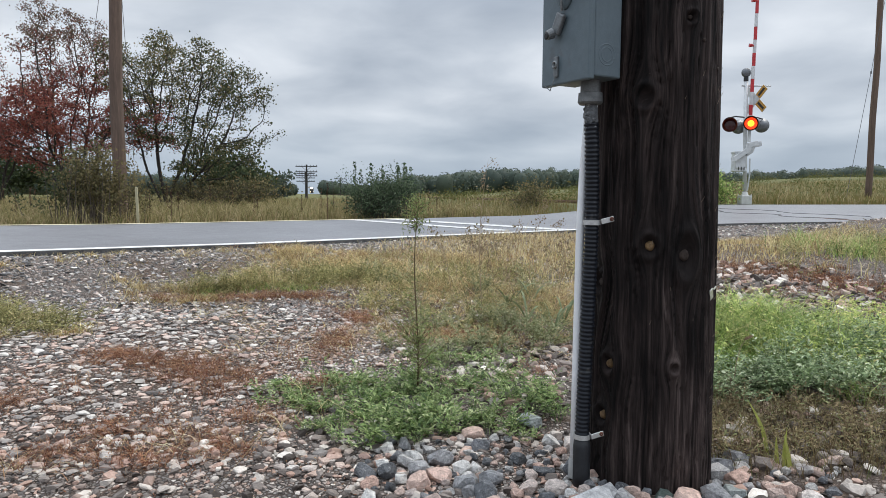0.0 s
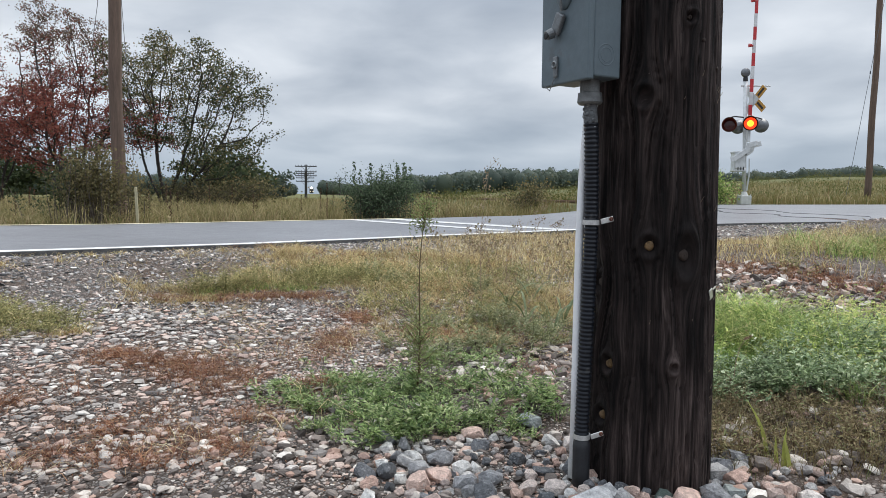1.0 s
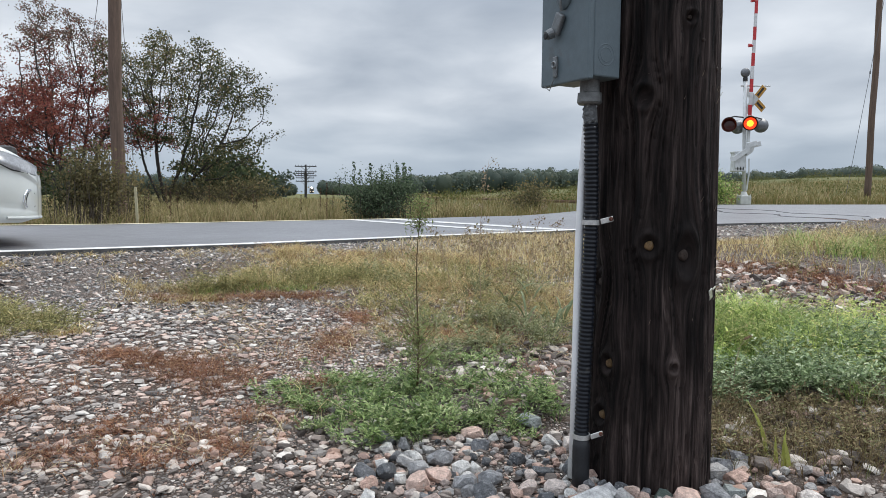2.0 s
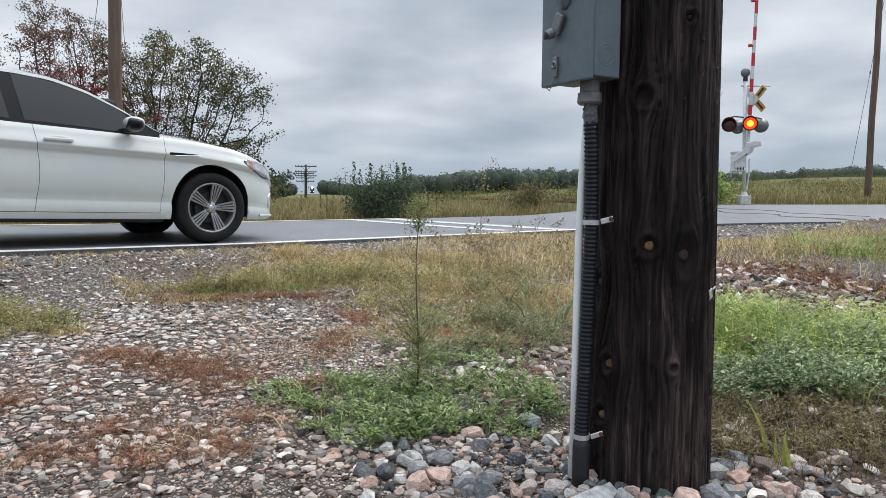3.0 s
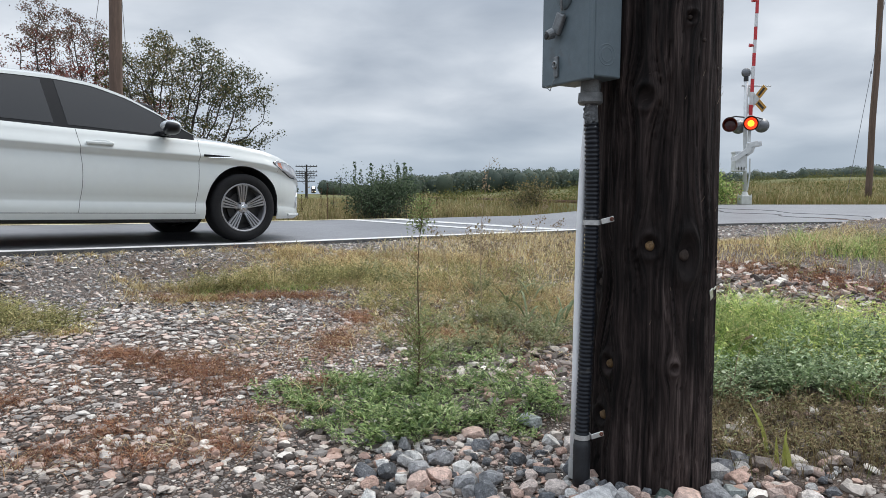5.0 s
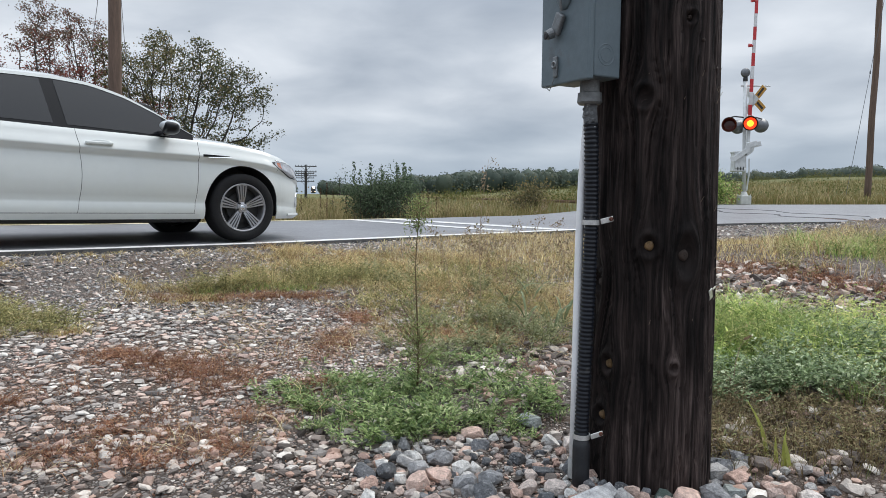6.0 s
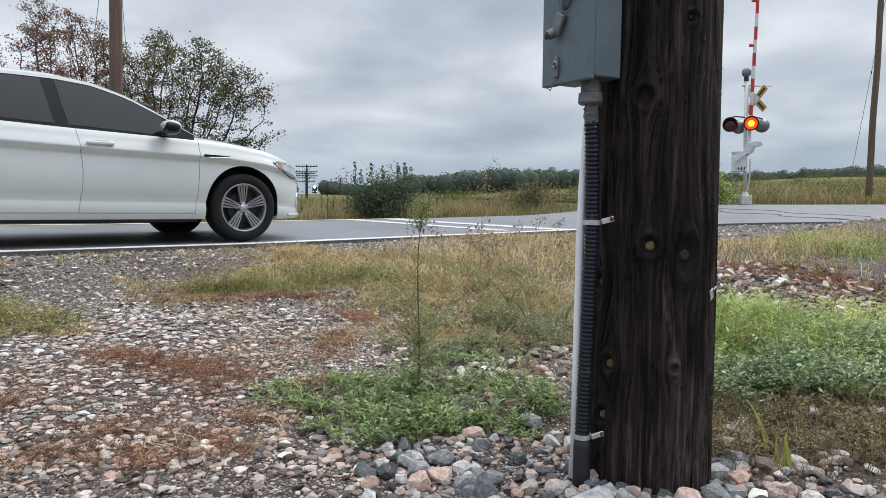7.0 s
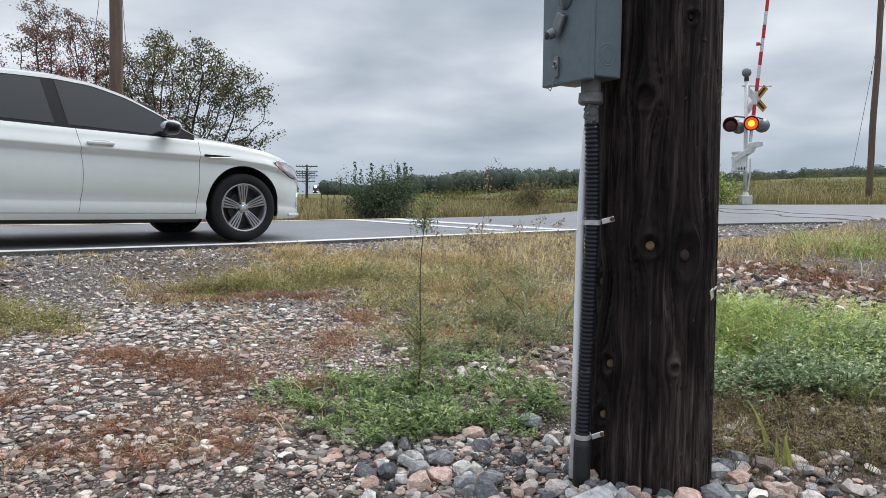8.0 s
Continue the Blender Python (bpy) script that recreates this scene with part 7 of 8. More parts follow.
def hull_kinds(count, points, seed):
    """Angular stones: hulls of a few points on a ball. Returns (verts, tris) pairs."""
    rnd = np.random.default_rng(seed)
    out = []
    while len(out) < count:
        d = rnd.normal(size=(points, 3))
        d /= np.linalg.norm(d, axis=1)[:, None]
        d = np.sign(d) * np.abs(d) ** 0.75
        bm = bmesh.new()
        for p in d:
            bm.verts.new(p)
        bmesh.ops.convex_hull(bm, input=bm.verts)
        bmesh.ops.triangulate(bm, faces=bm.faces)
        bm.verts.index_update()
        v = np.array([tuple(q.co) for q in bm.verts])
        f = np.array([[q.index for q in g.verts] for g in bm.faces])
        bm.free()
        if len(f):
            out.append((v, f))
    return out


KINDS = hull_kinds(16, 21, 5)
CHIPS = hull_kinds(14, 9, 6)


def stone_soup(x, y, size, flat=(0.45, 0.8), sink=0.25, kinds=None, tilt=0.22):
    """Angular pebbles, each a small hull of its own turn and proportion."""
    soups = []
    kinds = kinds or KINDS
    kind = RNG.integers(0, len(kinds), len(x))
    for k, (v0, f0) in enumerate(kinds):
        sel = kind == k
        n, m = int(sel.sum()), len(v0)
        if not n:
            continue
        xs, ys, sz = x[sel], y[sel], size[sel]
        sc = np.stack([RNG.uniform(0.9, 1.35, n), RNG.uniform(0.75, 1.05, n), RNG.uniform(*flat, n)], 1) * sz[:, None] * 0.5
        v = v0[None] * sc[:, None]
        a = RNG.uniform(0, 2 * np.pi, n)
        tx = RNG.normal(0, tilt, n)
        c, s = np.cos(a)[:, None], np.sin(a)[:, None]
        vx, vy, vz = v[..., 0], v[..., 1], v[..., 2] + tx[:, None] * v[..., 0]
        X = vx * c - vy * s + xs[:, None]
        Y = vx * s + vy * c + ys[:, None]
        Z = vz + (land(xs, ys) + sc[:, 2] * (1 - 2 * sink))[:, None]
        t = np.arange(n)[:, None, None] * m + f0[None]
        soups.append((np.stack([X, Y, Z], 2).reshape(-1, 3), None, t.reshape(-1, 3)))
    return join(*soups)


def build_stones():
    # single ballast stones round the foot of the pole
    meshes = []
    rnd = np.random.default_rng(11)
    for v, f in hull_kinds(18, 24, 8):
        me = np_mesh("stone", v * np.array([1.2, 0.95, 0.78]), None, f, flat=True)
        me.materials.append(stone_m)
        meshes.append(me)
    pts = [(0.335, 1.55, 0.06), (0.535, 1.60, 0.026), (0.585, 1.575, 0.036), (0.735, 1.66, 0.03), (0.09, 2.02, 0.03), (-0.01, 1.76, 0.03), (0.27, 2.10, 0.036), (0.40, 1.60, 0.034)]
    tries = 0
    while len(pts) < 297 and tries < 20000:
        tries += 1
        y = rnd.uniform(1.50, 2.0)
        k = rnd.uniform(-0.12, 0.6)
        x = k * y
        if math.hypot(x - POLE[0], y - POLE[1]) < 0.17 or (x < 0.25 and y > 2.0) or (x > 0.75 and y > 1.85):
            continue
        r = 0.009 + 0.024 * rnd.random() ** 1.8
        if any((x - a) ** 2 + (y - b) ** 2 < (0.8 * (r + c)) ** 2 for a, b, c in pts):
            continue
        pts.append((x, y, r))
    for k, (x, y, r) in enumerate(pts[8:]):
        o = new("stone", meshes[k % len(meshes)])
        o.parent = GROUND
        lift = 0.010 * math.exp(-((x - 0.5) ** 2 + (y - 1.65) ** 2) / 0.1)
        o.matrix_basis = pose(x, y, land_at(x, y) + r * 0.45 + lift, rnd.uniform(-30, 30), rnd.uniform(-30, 30), rnd.uniform(0, 360)) @ Matrix.Scale(r, 4)
    big = [(0.335, 1.55, 0.066, "pale_granite", (0.46, 0.455, 0.45)), (0.535, 1.600, 0.026, "green_stone", (0.085, 0.115, 0.10)), (0.585, 1.575, 0.038, "pink_granite", (0.60, 0.43, 0.36)), (0.735, 1.66, 0.030, "grey_green_stone", (0.26, 0.285, 0.275)),
           (0.09, 2.02, 0.032, "pink_granite", (0, 0, 0)), (-0.01, 1.76, 0.032, "pink_granite", (0, 0, 0)), (0.27, 2.10, 0.040, "grey_green_stone", (0, 0, 0)), (0.40, 1.60, 0.036, "pale_granite", (0, 0, 0))]
    for k, (x, y, r, nm, c) in enumerate(big):
        v, f = KINDS[k]
        me = np_mesh("stone", v * np.array([1.25, 0.9, 0.62]), None, f, flat=True)
        me.materials.append(mat(nm, c, 0.8, var=0.35, scale=2.2, bump=0.9, bump_scale=5.0))
        o = new("stone", me)
        o.parent = GROUND
        o.matrix_basis = pose(x, y, land_at(x, y) + r * 0.42, rnd.uniform(-12, 12), rnd.uniform(-12, 12), rnd.uniform(0, 360)) @ Matrix.Scale(r, 4)
    # the rest as loose gravel: a bed of fine chips, flat worn pebbles over it, crushed stone in front
    x, y = fan(1.35, 3.9, -0.90, 0.28)(24000)
    soups = [stone_soup(x, y, 0.005 + 0.013 * RNG.uniform(0, 1, len(x)) ** 1.6, (0.35, 0.7), 0.3, CHIPS)]
    x, y = fan(1.3, 2.05, -0.95, 0.20)(1900)
    soups.append(stone_soup(x, y, 0.012 + 0.028 * RNG.uniform(0, 1, len(x)) ** 2.6, (0.45, 0.8), 0.30))
    x, y = fan(2.2, 3.0, -0.02, 0.26)(420)
    soups.append(stone_soup(x, y, 0.014 + 0.045 * RNG.uniform(0, 1, len(x)) ** 2.2, (0.4, 0.75), 0.28))
    x, y = keep(fan(3.4, 5.6, 0.28, 1.0), lambda x, y, s, u: y < 7.0 - 4.3 * x / y)(3600)
    soups.append(stone_soup(x, y, 0.02 + 0.06 * RNG.uniform(0, 1, len(x)) ** 1.6, (0.5, 0.85), 0.2, CHIPS))
    x, y = fan(1.5, 2.4, 0.40, 0.90)(600)
    soups.append(stone_soup(x, y, 0.012 + 0.048 * RNG.uniform(0, 1, len(x)) ** 2.4))
    x, y = keep(lambda n: (RNG.uniform(-9, 9, n), RNG.uniform(-7, 7, n)), lambda x, y, s, u: (s < -1.0) & (y < np.maximum(np.abs(x) * 1.25, 1.4)) & (np.hypot(x, y) > 0.3))(3000)
    soups.append(stone_soup(x, y, RNG.uniform(0.015, 0.06, len(x)), kinds=CHIPS))
    worn = hull_kinds(18, 15, 15)
    x, y = fan(1.75, 3.6, -0.90, -0.02)(7000)
    r = 0.006 + 0.017 * RNG.uniform(0, 1, len(x)) ** 2.0
    bare = np.clip(1.15 - np.exp(-(((x + 0.45) / 0.34) ** 2 + ((y - 2.9) / 0.5) ** 2)) + 0.5 * wobble(x, y, 3.3, 1.0), 0.12, 1.0) * (0.5 + 0.5 * smooth_step(-0.5, -1.1, x))
    r = np.where(RNG.uniform(0, 1, len(x)) < bare, r, 0.0)
    fx, fy = blobs((-0.42, 2.85, 0.32, 0.42), (-0.55, 2.45, 0.20, 0.14), (-0.60, 2.22, 0.16, 0.10))(3400)
    x, y, r = np.concatenate([x, fx]), np.concatenate([y, fy]), np.concatenate([r, 0.0045 + 0.005 * RNG.uniform(0, 1, 3400) ** 2])
    P = np.zeros((0, 3))
    for k in np.argsort(-r):
        if r[k] == 0.0:
            break
        if not ((P[:, 0] - x[k]) ** 2 + (P[:, 1] - y[k]) ** 2 < (0.95 * (P[:, 2] + r[k])) ** 2).any():
            P = np.vstack([P, [x[k], y[k], r[k]]])
    me = np_mesh("worn_pebbles", *stone_soup(P[:, 0], P[:, 1], P[:, 2] * 2, (0.28, 0.5), 0.30, worn, 0.09), flat=True)
    tagged(put_mesh("worn_pebbles", me, mat("worn_pebble", (0, 0, 0), 0.7, var=0.22, scale=45, bump=0.5, bump_scale=160, island=PEBBLES)), "flat worn pale grey and pink pebbles on the verge", "pebbles", kind="stuff")
    stuff("gravel", join(*soups), gravel_m, "loose grey and pink gravel over the verge", "gravel")
    x, y = keep(fan(3.3, 7.2, -0.95, 0.25), lambda x, y, s, u: s < -0.12)(22000)
    soups = [stone_soup(x, y, 0.010 + 0.028 * RNG.uniform(0, 1, len(x)) ** 1.6, (0.35, 0.65), 0.34, CHIPS)]
    x, y = keep(fan(5.0, 14.0, 0.25, 1.1), lambda x, y, s, u: (s < -0.06) & (s > -2.15))(9000)
    soups.append(stone_soup(x, y, 0.015 + 0.045 * RNG.uniform(0, 1, len(x)) ** 1.8, (0.35, 0.65), 0.34, CHIPS))
    x, y = keep(lambda n: (RNG.uniform(-22, 22, n), RNG.uniform(-14, 24, n)), lambda x, y, s, u: (s < -0.12) & (s > -1.5))(16000)
    soups.append(stone_soup(x, y, RNG.uniform(0.015, 0.05, len(x)), (0.4, 0.7), 0.3, CHIPS))
    x, y = keep(fan(4.0, 14.0, -1.2, 0.9), lambda x, y, s, u: (s < -0.05) & (s > -0.22))(5000)
    soups.append(stone_soup(x, y, RNG.uniform(0.01, 0.035, len(x)), (0.4, 0.7), 0.3, CHIPS))
    stuff("shoulder_gravel", join(*soups), mat("grey_gravel", (0, 0, 0), 0.65, var=0.2, scale=60, bump=0.4, bump_scale=220, island=GREYS), "packed grey gravel along the road shoulder", "gravel")

# ---- crossing signal with its gate ----
SIGNAL_AT = (9.84, 22.4)


def build_signal():
    alu = mat("dull_aluminium", (0.60, 0.61, 0.61), 0.5, metal=0.1, var=0.15, scale=6)
    silver = mat("silver_housing", (0.17, 0.175, 0.185), 0.4, metal=0.5, var=0.15, scale=8)
    black = mat("signal_black", (0.018, 0.018, 0.019), 0.5, var=0.15)
    orange = mat("orange_board", (0.50, 0.26, 0.05), 0.5, var=0.15, scale=12)
    g = land_at(*SIGNAL_AT)
    mast = new("crossing_signal")
    mast.location = (*SIGNAL_AT, g)
    tagged(mast, "silver railway crossing signal with flashing red lamps", "crossing signal")
    lean = -0.028
    up = lambda z: (lean * z, 0, z)
    bm = bmesh.new()
    tube(bm, [up(0.3), up(2.0), up(4.05)], 0.062, 16)
    part("mast", bm, alu, mast, smooth=True)
    bm = bmesh.new()
    box(bm, (0.36, 0.34, 0.30), (0, 0, 0.15), bevel=0.03)
    tube(bm, [(0, 0, 0.28), (0, 0, 0.42)], [0.13, 0.075], 14)
    for sx in (-1, 1):
        for sy in (-1, 1):
            tube(bm, [(sx * 0.15, sy * 0.14, 0.28), (sx * 0.15, sy * 0.14, 0.34)], 0.018, 8)
    part("base", bm, mat("pale_cast_base", (0.55, 0.55, 0.53), 0.6, var=0.15, scale=9), mast, "pale cast mast base")
    bm = bmesh.new()
    tube(bm, [up(3.98), up(4.10)], 0.075, 14)
    part("collar", bm, black, mast, "black collar")
    bm = bmesh.new()
    bmesh.ops.create_icosphere(bm, subdivisions=4, radius=0.15)
    for v in bm.verts:
        v.co.y *= 0.7
        if v.co.y < -0.06:
            v.co.y *= 0.9
    bmesh.ops.translate(bm, vec=(lean * 4.25, 0, 4.25), verts=bm.verts)
    part("bell", bm, silver, mast, "round silver warning bell", smooth=True)
    # crossbuck boards seen from the side of the road
    yaw = Euler((0, 0, math.radians(-62))).to_matrix()
    bm = bmesh.new()
    box(bm, (0.95, 0.05, 0.05), (0.22, -0.02, 3.83), bevel=0.01, seg=1)
    part("bracket_arm", bm, alu, mast)
    for k, sgn in enumerate((1, -1)):
        rot = yaw @ Euler((0, sgn * math.radians(46), 0)).to_matrix()
        bm = bmesh.new()
        box(bm, (1.0, 0.012, 0.22), (0.16, -0.13 - 0.016 * k, 3.38), rot=rot, bevel=0.004, seg=1)
        board = part("crossbuck_board", bm, alu, mast, "white crossbuck board with orange end")
        bm = bmesh.new()
        c = Vector((0.16, -0.13 - 0.016 * k, 3.38)) + rot @ Vector((0.305, -0.009, 0))
        box(bm, (0.38, 0.006, 0.215), c, rot=rot)
        face = part("reflective_face", bm, orange, board, "orange reflective sheet")
        bm = bmesh.new()
        c = Vector((0.16, -0.13 - 0.016 * k, 3.38)) + rot @ Vector((0.30, -0.015, 0))
        box(bm, (0.30, 0.004, 0.07), c, rot=rot)
        part("lettering_bar", bm, black, board)
    # lamps
    units = []

    def lamp(x, z, y, yawd, facing, nm):
        m = Matrix.Translation((x, y, z)) @ Euler((0, 0, math.radians(yawd))).to_matrix().to_4x4()
        # local: -y is the face
        face = m @ Euler((math.pi / 2, 0, 0)).to_matrix().to_4x4()
        bm = bmesh.new()
        lathe(bm, [(0.225, 0.045), (0.232, 0.03), (0.225, 0.012), (0.19, -0.02), (0.165, -0.09), (0.10, -0.15), (0.0, -0.16)], 32, face)
        ob = part("lamp", bm, silver if not facing else black, mast, nm, smooth=True)
        bm = bmesh.new()
        n = 22
        r0, r1 = [], []
        for k in range(n + 1):
            a = math.radians(-20 + 220 * k / n)
            r0.append(bm.verts.new(face @ Vector((0.228 * math.cos(a), 0.228 * math.sin(a), 0.04))))
            r1.append(bm.verts.new(face @ Vector((0.222 * math.cos(a), 0.222 * math.sin(a), 0.04 + 0.22 * max(0.12, math.sin(math.radians(180 * k / n)))))))
        for k in range(n):
            bm.faces.new((r0[k], r0[k + 1], r1[k + 1], r1[k]))
        part("visor", bm, black, ob, "black lamp visor")
        if facing:
            bm = bmesh.new()
            lathe(bm, [(0.0, 0.022), (0.10, 0.018), (0.185, 0.004), (0.19, 0.0)], 32)
            for f in bm.faces:
                f.material_index = 2
                c = f.calc_center_median()
                if math.hypot(c.x, c.y) < 0.10:
                    f.material_index = 0
            k = len(bm.faces)
            bm.faces.ensure_lookup_table()
            lathe(bm, [(0.0, -0.020), (0.10, -0.016), (0.185, -0.004), (0.19, 0.0)], 32)
            bm.faces.ensure_lookup_table()
            for f in bm.faces[k:]:
                f.material_index = 1
            me = bpy.data.meshes.new("lens")
            bm.normal_update(); bm.to_mesh(me); bm.free()
            me.shade_smooth()
            u = new("lens", me)
            for mm in (mat("lit_lens_core", (0.9, 0.35, 0.02), 0.4, var=0, emit=((1.0, 0.36, 0.02), 3.2)), mat("dark_red_lens", (0.055, 0.010, 0.009), 0.15, var=0.2, scale=20),
                       mat("lit_lens_rim", (0.8, 0.03, 0.01), 0.4, var=0, emit=((1.0, 0.05, 0.01), 1.5))):
                me.materials.append(mm)
            u.parent = ob
            u["label"] = "red signal lens, lit on one face"
            units.append((u, face @ Matrix.Translation((0, 0, 0.02))))
        else:
            bm = bmesh.new()
            lathe(bm, [(0.0, 0.02), (0.19, 0.0)], 24, face)
            part("lens", bm, mat("dark_red_lens", (0, 0, 0)), ob)
        return ob

    lamp(-0.66, 2.56, -0.20, -24, True, "black lamp with a red lens")
    lamp(-0.02, 2.60, -0.28, -24, True, "black lamp with a red lens")
    lamp(-0.23, 2.54, 0.16, 156, False, "silver lamp seen from behind")
    lamp(0.50, 2.58, 0.10, 156, False, "silver lamp seen from behind")
    bm = bmesh.new()
    tube(bm, [(-0.62, -0.1, 2.80), (-0.45, -0.1, 2.84), (-0.06, 0, 2.82), (0.3, 0, 2.82), (0.50, 0.05, 2.78)], 0.022, 8)
    tube(bm, [(-0.66, -0.12, 2.62), (-0.62, -0.1, 2.80)], 0.02, 8)
    part("lamp_bracket", bm, black, mast, "dark lamp bracket")
    # gate machine
    bm = bmesh.new()
    box(bm, (0.34, 0.34, 0.52), (-0.24, 0.03, 1.42), bevel=0.03)
    box(bm, (0.38, 0.36, 0.06), (-0.24, 0.03, 1.70), bevel=0.015)
    box(bm, (0.42, 0.30, 0.10), (-0.22, 0.03, 1.12), bevel=0.02)
    mach = part("gate_machine", bm, alu, mast, "grey gate machine housing")
    bm = bmesh.new()
    for k in range(3):
        box(bm, (0.03, 0.008, 0.11), (-0.30 + 0.09 * k, -0.144, 1.17), bevel=0.003, seg=1)
    part("marking", bm, black, mach)
    bm = bmesh.new()
    tube(bm, [(0.10, 0.06, 0.45), (0.16, 0.06, 1.0), (0.14, 0.05, 1.5)], 0.025, 8)
    part("cable_pipe", bm, alu, mast)
    # the arm turns on a shaft along the road
    arm = new("gate_arm")
    arm.parent = mast
    arm.location = (-0.09, -0.12, 1.62)
    arm["label"] = "red and white striped gate arm raised upright"
    # Z-shaped counterweight supports
    bm = bmesh.new()
    rot = Euler((0, 0, math.radians(-24))).to_matrix()
    for dx, dy in ((-0.02, -0.09), (0.18, 0.10)):
        pts = [(-0.42, 0, -0.16), (-0.34, 0, -0.14), (0.06, 0, 0.14), (0.10, 0, 0.30), (0.34, 0, 0.36)]
        vs = []
        for n, ((x, y, z), (x2, y2, z2)) in enumerate(zip(pts, pts[1:])):
            L = math.hypot(x2 - x, z2 - z)
            box(bm, (L + 0.08, 0.032 + 0.008 * n, 0.16), ((x + x2) / 2 + dx, dy, (z + z2) / 2), rot=Euler((0, -math.atan2(z2 - z, x2 - x), 0)).to_matrix(), bevel=0.008, seg=1)
    part("counterweight_support", bm, alu, arm, "bent grey counterweight support")
    bm = bmesh.new()
    box(bm, (0.09, 0.06, 0.86), (0.105, 0, 0.83), bevel=0.01)
    part("arm_adapter", bm, alu, arm, "grey metal arm adapter")
    n, z = 0, 1.18
    lights = (3.45, 4.85, 7.2)
    while z < 8.6:
        h = 0.41
        w = 0.115 - 0.005 * z
        bm = bmesh.new()
        box(bm, (w, 0.05, h), (0.10 + 0.020 * (z - 0.4), 0, z + h / 2), bevel=0.006, seg=1)
        part("stripe", bm, mat("red_sheet", (0.50, 0.03, 0.035), 0.45, var=0.12, scale=8) if n % 2 == 0 else mat("white_sheet", (0.62, 0.62, 0.62), 0.5, var=0.1, scale=8), arm, "red stripe" if n % 2 == 0 else "white stripe")
        z += h
        n += 1
    for zl in lights:
        bm = bmesh.new()
        x = 0.10 + 0.02 * (zl - 0.4)
        box(bm, (0.05, 0.06, 0.05), (x - 0.07, -0.02, zl), bevel=0.008)
        tube(bm, [(x - 0.10, -0.03, zl + 0.01), (x - 0.19, -0.03, zl + 0.01)], [0.05, 0.06], 12)
        part("arm_lamp", bm, mat("arm_lamp_red", (0.48, 0.03, 0.03), 0.25, var=0.1), arm, "small red arm lamp")
    bm = bmesh.new()
    tube(bm, [(-0.2, 0, 0.02), (0.05, 0, 0.02)], 0.05, 14)
    part("shaft", bm, silver, arm)
    return mast, arm, units


SIGNAL, ARM, LENSES = build_signal()


# ---- poles and wires ----
def far_pole(x, y, h, r0, r1, lean, label, name="utility_pole"):
    p = new(name)
    g = land_at(x, y)
    p.location = (x, y, g)
    tagged(p, label, "utility pole")
    bm = bmesh.new()
    n = 14
    tube(bm, [(lean * h * k / n + 0.02 * math.sin(k), 0, -0.3 + (h + 0.3) * k / n) for k in range(n + 1)], [r0 + (r1 - r0) * k / n for k in range(n + 1)], 16)
    part("shaft", bm, mat("brown_pole_wood", (0.13, 0.085, 0.062), 0.8, var=0.3, scale=1.5, bump=0.5, bump_scale=30, stretch=(8, 8, 0.6)), p, smooth=True)
    return p


PL = far_pole(-6.97, 14.7, 9.0, 0.142, 0.112, 0.003, "brown wooden utility pole beyond the road")
PR = far_pole(19.80, 32.0, 11.5, 0.148, 0.122, 0.012, "reddish brown wooden utility pole by the meadow")


def wire(name, pts, r, label):
    w = new(name)
    w.location = pts[0]
    tagged(w, label, "wire")
    bm = bmesh.new()
    o = Vector(pts[0])
    P = [Vector(p) - o for p in pts]
    tube(bm, P, r, 5)
    part("strand", bm, mat("wire_grey", (0.10, 0.10, 0.105), 0.5, metal=0.3, var=0.1), w)
    return w


def sag(a, b, d, n=14):
    a, b = Vector(a), Vector(b)
    return [tuple(a.lerp(b, k / n) - Vector((0, 0, d * 4 * (k / n) * (1 - k / n)))) for k in range(n + 1)]


wire("guy_wire", [(-6.95, 14.55, 8.6), (-7.15, 14.4, 4.6), (-7.3, 14.3, 3.4)], 0.006, "loose wire hanging by the wooden pole")
wire("ground_wire", [(-6.80, 14.5, 8.6), (-6.72, 14.5, 5.0), (-6.62, 14.5, 3.0), (-6.55, 14.5, 1.4)], 0.006, "thin ground wire down the wooden pole")
for k, (p, q, d) in enumerate((((20.15, 31.8, 11.0), (18.3, 31.2, 0.5), 0.1), ((20.25, 31.8, 11.0), (20.75, 31.2, 0.5), 0.1), ((20.1, 31.8, 11.2), (23.0, 30.0, 0.5), 0.6))):
    w = wire("guy_wire", sag(p, q, d), 0.011, "thin slack guy wire beside the pole")
    bm = bmesh.new()
    c = (Vector(p).lerp(Vector(q), 0.43) - Vector((0, 0, d * 0.98))) - Vector(p)
    tube(bm, [c + Vector((0, 0, 0.06)), c - Vector((0, 0, 0.06))], 0.03, 8)
    part("insulator", bm, mat("dark_glaze", (0.05, 0.05, 0.06), 0.3), w, "dark strain insulator")


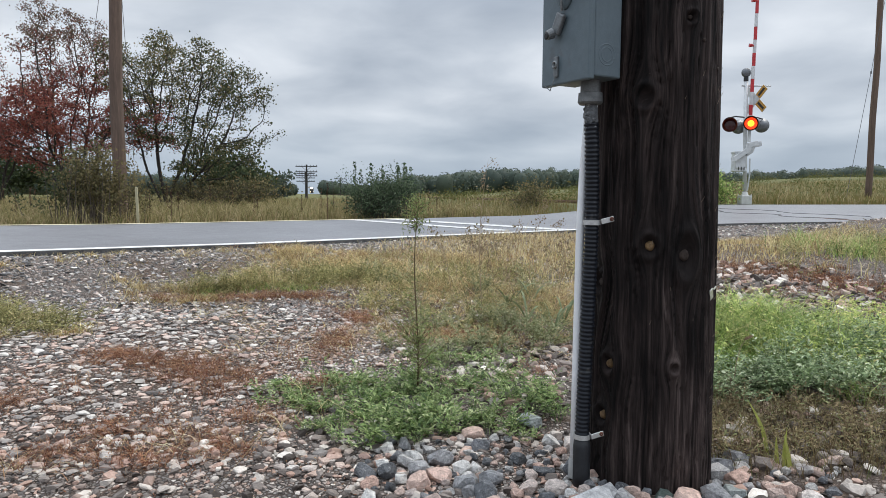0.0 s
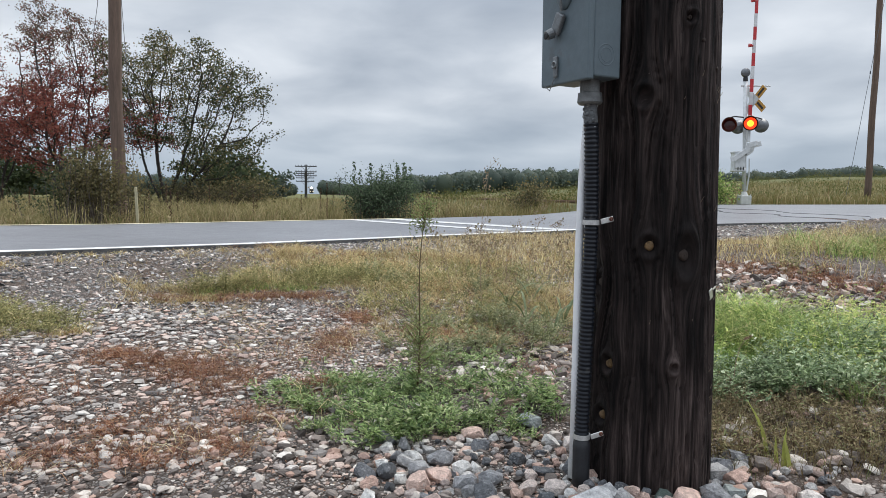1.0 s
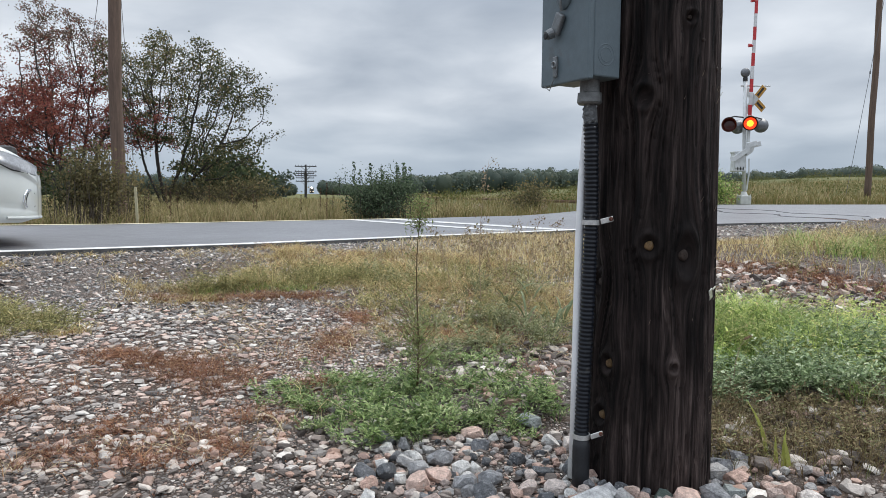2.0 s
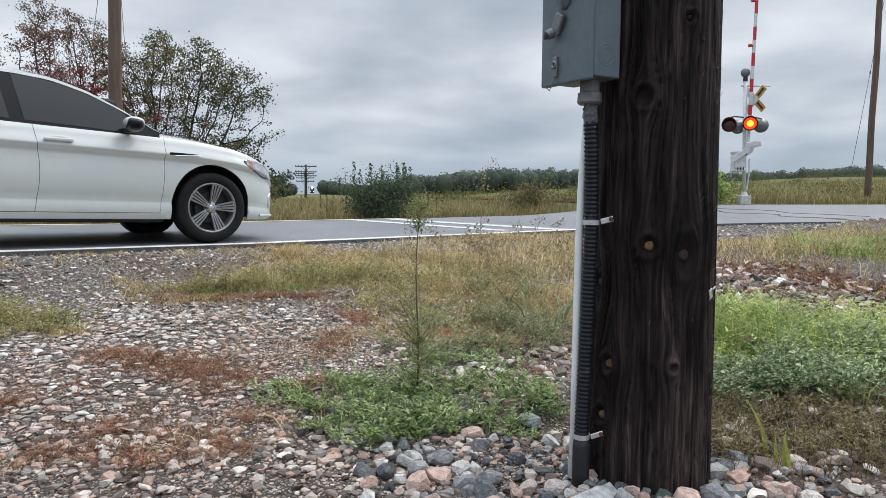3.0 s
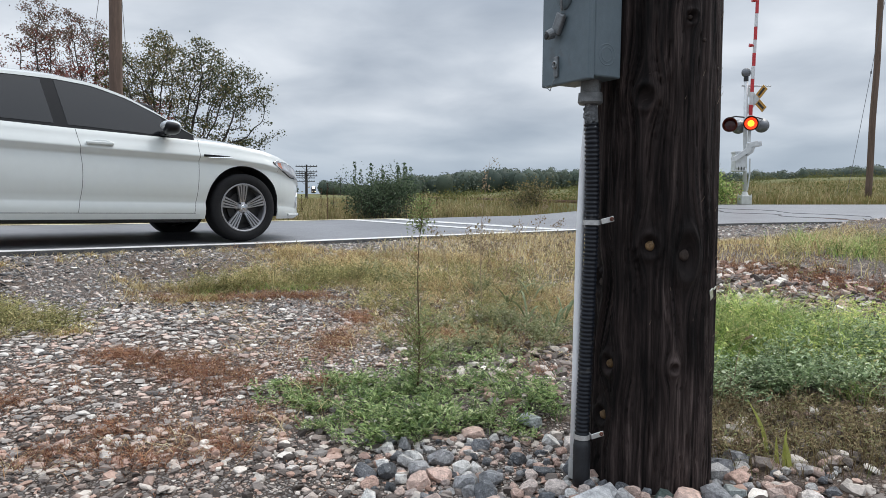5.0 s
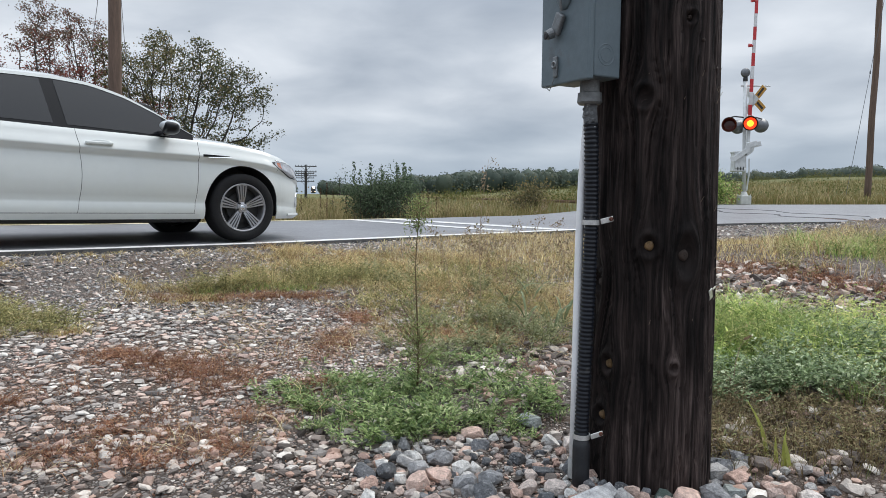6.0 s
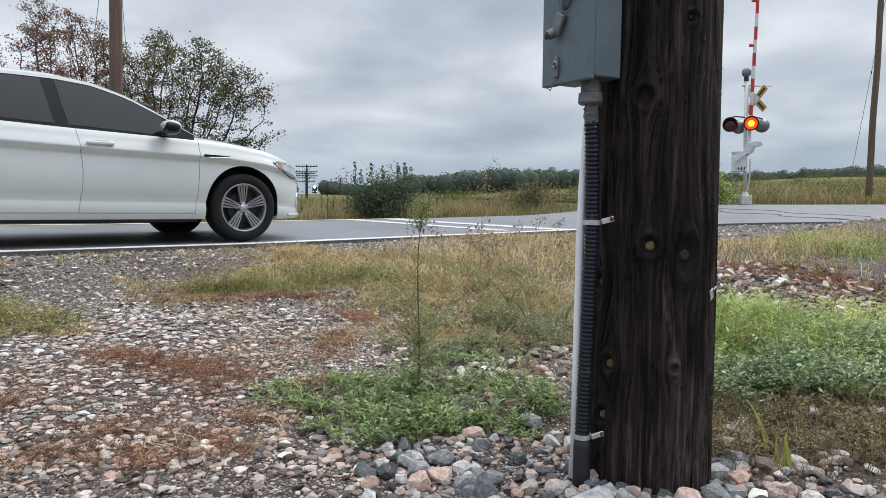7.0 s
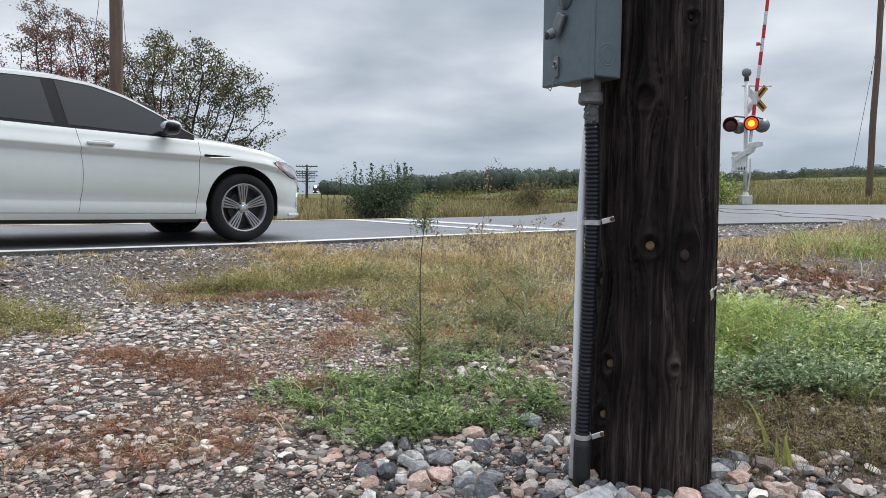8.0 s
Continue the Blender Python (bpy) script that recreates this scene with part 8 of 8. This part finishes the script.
def telegraph(x, y, top, arms, label):
    p = new("telegraph_pole")
    g = land_at(x, y)
    p.location = (x, y, g)
    tagged(p, label, "telegraph pole", group="old telegraph line by the tracks")
    dark = mat("weathered_black_wood", (0.035, 0.032, 0.03), 0.85, var=0.2)
    h = top - g
    bm = bmesh.new()
    tube(bm, [(0, 0, -0.3), (0.02, 0, h * 0.5), (0, 0, h)], [0.15, 0.13, 0.10], 10)
    part("shaft", bm, dark, p)
    for dz in arms:
        bm = bmesh.new()
        box(bm, (3.0, 0.10, 0.12), (0, -0.12, h - dz), bevel=0.01, seg=1)
        for s in (-1, 1):
            tube(bm, [(s * 0.7, -0.1, h - dz), (0, -0.05, h - dz - 0.6)], 0.025, 5)
        arm = part("crossarm", bm, dark, p)
        for k in range(8):
            xk = -1.4 + 0.4 * k
            bm = bmesh.new()
            tube(bm, [(xk, -0.12, h - dz + 0.06), (xk, -0.12, h - dz + 0.2)], [0.03, 0.045], 6)
            part("insulator", bm, mat("dark_glaze", (0, 0, 0)), arm)
    return p


telegraph(-19.05, 95.0, 4.75, (0.25, 1.0, 1.55), "old black telegraph pole with three crossarms")
telegraph(-22.6, 112.0, 4.25, (0.25, 0.95, 1.5), "old black telegraph pole with three crossarms")
telegraph(-25.0, 165.0, 4.6, (0.25, 0.95), "old black telegraph pole far along the tracks")


def build_marker():
    m = new("marker_post")
    m.location = (-5.62, 12.55, land_at(-5.62, 12.55))
    tagged(m, "thin pale marker post standing in tall grass", "marker post")
    bm = bmesh.new()
    h = 0.80
    vs = []
    for z in (-0.1, h * 0.5, h - 0.03, h):
        k = 0.6 if z == h else 1
        vs.append([bm.verts.new((0.022 * k * a - 0.03 * z, 0.012 * b, z)) for a, b in ((-1, -1), (1, -1), (1.0, 1), (-1.0, 1))])
    for r0, r1 in zip(vs, vs[1:]):
        for k in range(4):
            bm.faces.new((r0[k], r0[(k + 1) % 4], r1[(k + 1) % 4], r1[k]))
    bm.faces.new(vs[-1])
    part("post", bm, mat("pale_post", (0.42, 0.38, 0.24), 0.6, var=0.15, scale=10), m)


build_marker()


# ---- train far down the line ----
def build_train():
    t = new("locomotive")
    tagged(t, "distant freight locomotive with its headlight on", "locomotive")
    dark = mat("loco_paint", (0.05, 0.045, 0.045), 0.5, var=0.15)
    bm = bmesh.new()
    box(bm, (3.0, 16.0, 1.9), (0, 8.3, 2.3), bevel=0.1)
    box(bm, (2.9, 0.9, 1.0), (0, 0.2, 1.0), bevel=0.1)
    part("body", bm, dark, t)
    bm = bmesh.new()
    box(bm, (3.1, 2.4, 3.3), (0, 2.4, 2.9), bevel=0.15)
    cab = part("cab", bm, mat("loco_cab_paint", (0.07, 0.05, 0.045), 0.5, var=0.15), t, "dark cab")
    for s in (-1, 1):
        bm = bmesh.new()
        box(bm, (0.9, 0.05, 0.6), (s * 0.75, 1.18, 3.85), bevel=0.02)
        part("cab_window", bm, mat("tinted_glass", (0, 0, 0)), cab)
        bm = bmesh.new()
        lathe(bm, [(0.0, 0.05), (0.12, 0.04), (0.15, 0.0)], 14, Matrix.Translation((s * 1.1, -0.28, 1.3)) @ Euler((math.pi / 2, 0, 0)).to_matrix().to_4x4())
        part("ditch_light", bm, mat("warm_lamp", (1, 0.8, 0.5), 0.4, var=0, emit=((1.0, 0.80, 0.48), 9.0)), t, "warm ditch light")
    bm = bmesh.new()
    lathe(bm, [(0.0, 0.14), (0.62, 0.12), (0.75, 0.0)], 20, Matrix.Translation((0, 1.1, 4.35)) @ Euler((math.pi / 2, 0, 0)).to_matrix().to_4x4())
    part("headlight", bm, mat("headlight_glow", (1, 0.9, 0.7), 0.4, var=0, emit=((1.0, 0.86, 0.60), 30.0)), t, "bright warm headlight")
    for k in range(6):
        bm = bmesh.new()
        tube(bm, [(-1.4, 2 + 2.4 * k, 0.5), (1.4, 2 + 2.4 * k, 0.5)], 0.5, 14)
        part("wheelset", bm, dark, t)
    return t


TRAIN = build_train()

build_stones()


# ---- what moves ----
SWING = [(0.0, 0.2), (0.3, 0.2), (0.6, 0.0), (0.9, 1.6), (1.2, 3.4), (1.5, 2.6), (1.9, 1.2), (2.4, 1.8), (2.8, 0.8), (3.1, 1.1), (3.4, 0.8), (3.7, 2.0), (4.0, 2.9), (4.4, 2.6), (4.7, 2.4), (5.2, 1.2), (5.6, 1.6),
         (6.0, 0.9), (6.5, 2.4), (7.0, 1.4), (7.5, 1.9), (8.0, 2.4)]
CHANGE = [0.20, 0.69, 1.19, 1.68, 2.18, 2.68, 3.18, 3.68, 4.17, 4.65, 5.14, 5.64, 6.13, 6.63, 7.12, 7.62]


def lens_rows(rest, lit_first):
    """The lens unit turns on its upright axis: its lit face out, then its dark face."""
    f = 1 / 30
    rows, on = [(0.0, 0.0 if lit_first else 178.0)], lit_first
    for c in CHANGE:
        a, b = (0.0, 178.0) if on else (178.0, 0.0)
        rows += [(c - 1.5 * f, a), (c - 0.5 * f, a + (b - a) * 0.34), (c + 0.5 * f, a + (b - a) * 0.67), (c + 1.5 * f, b)]
        on = not on
    rows.append((8.0, 0.0 if on else 178.0))
    return [(t, rest @ pose(0, 0, 0, 0, a, 0)) for t, a in rows]


def motions():
    ts = [i / 15 for i in range(0, 55)] + [3.8, 5.0, 6.5, 8.0]
    walk(CAR, [(t, car_pose(t)) for t in ts])
    for w in WHEELS:
        x, y, z = w.location
        walk(w, [(t, pose(x, y, z, 0, math.degrees(car_run(t) / 0.302) - 3.0, 0)) for t in ts])
    for (u, rest), first in zip(LENSES, (False, True)):
        walk(u, lens_rows(rest, first))
    # the gate starts down at the end
    ax = Vector((math.cos(math.radians(20)), math.sin(math.radians(20)), 0))
    o = ARM.location.copy()
    walk(ARM, [(t, Matrix.Translation(o) @ Matrix.Rotation(math.radians(d), 4, ax)) for t, d in ((0.0, 0.0), (5.0, 0.0), (7.6, 0.0), (7.7, 0.5), (7.8, 1.6), (7.9, 3.0), (8.0, 4.8))])
    for w, k in ((MAIN_WEED, 1.0), (SIDE_WEED, 0.45)):
        x, y, z = w.location
        walk(w, [(t, pose(x, y, z, 0, (a * 1.15 + 0.1) * k, 0)) for t, a in SWING])
    far = lambda d: tuple(TRACK_A + TRACK_D * d)
    rows = []
    for t, d in ((0.0, 560.0), (4.0, 500.0), (8.0, 440.0)):
        x, y = far(d)
        rows.append((t, pose(x, y, 1.1, 0, 0, math.degrees(math.atan2(-TRACK_D[0], TRACK_D[1])))))
    walk(TRAIN, rows)


motions()
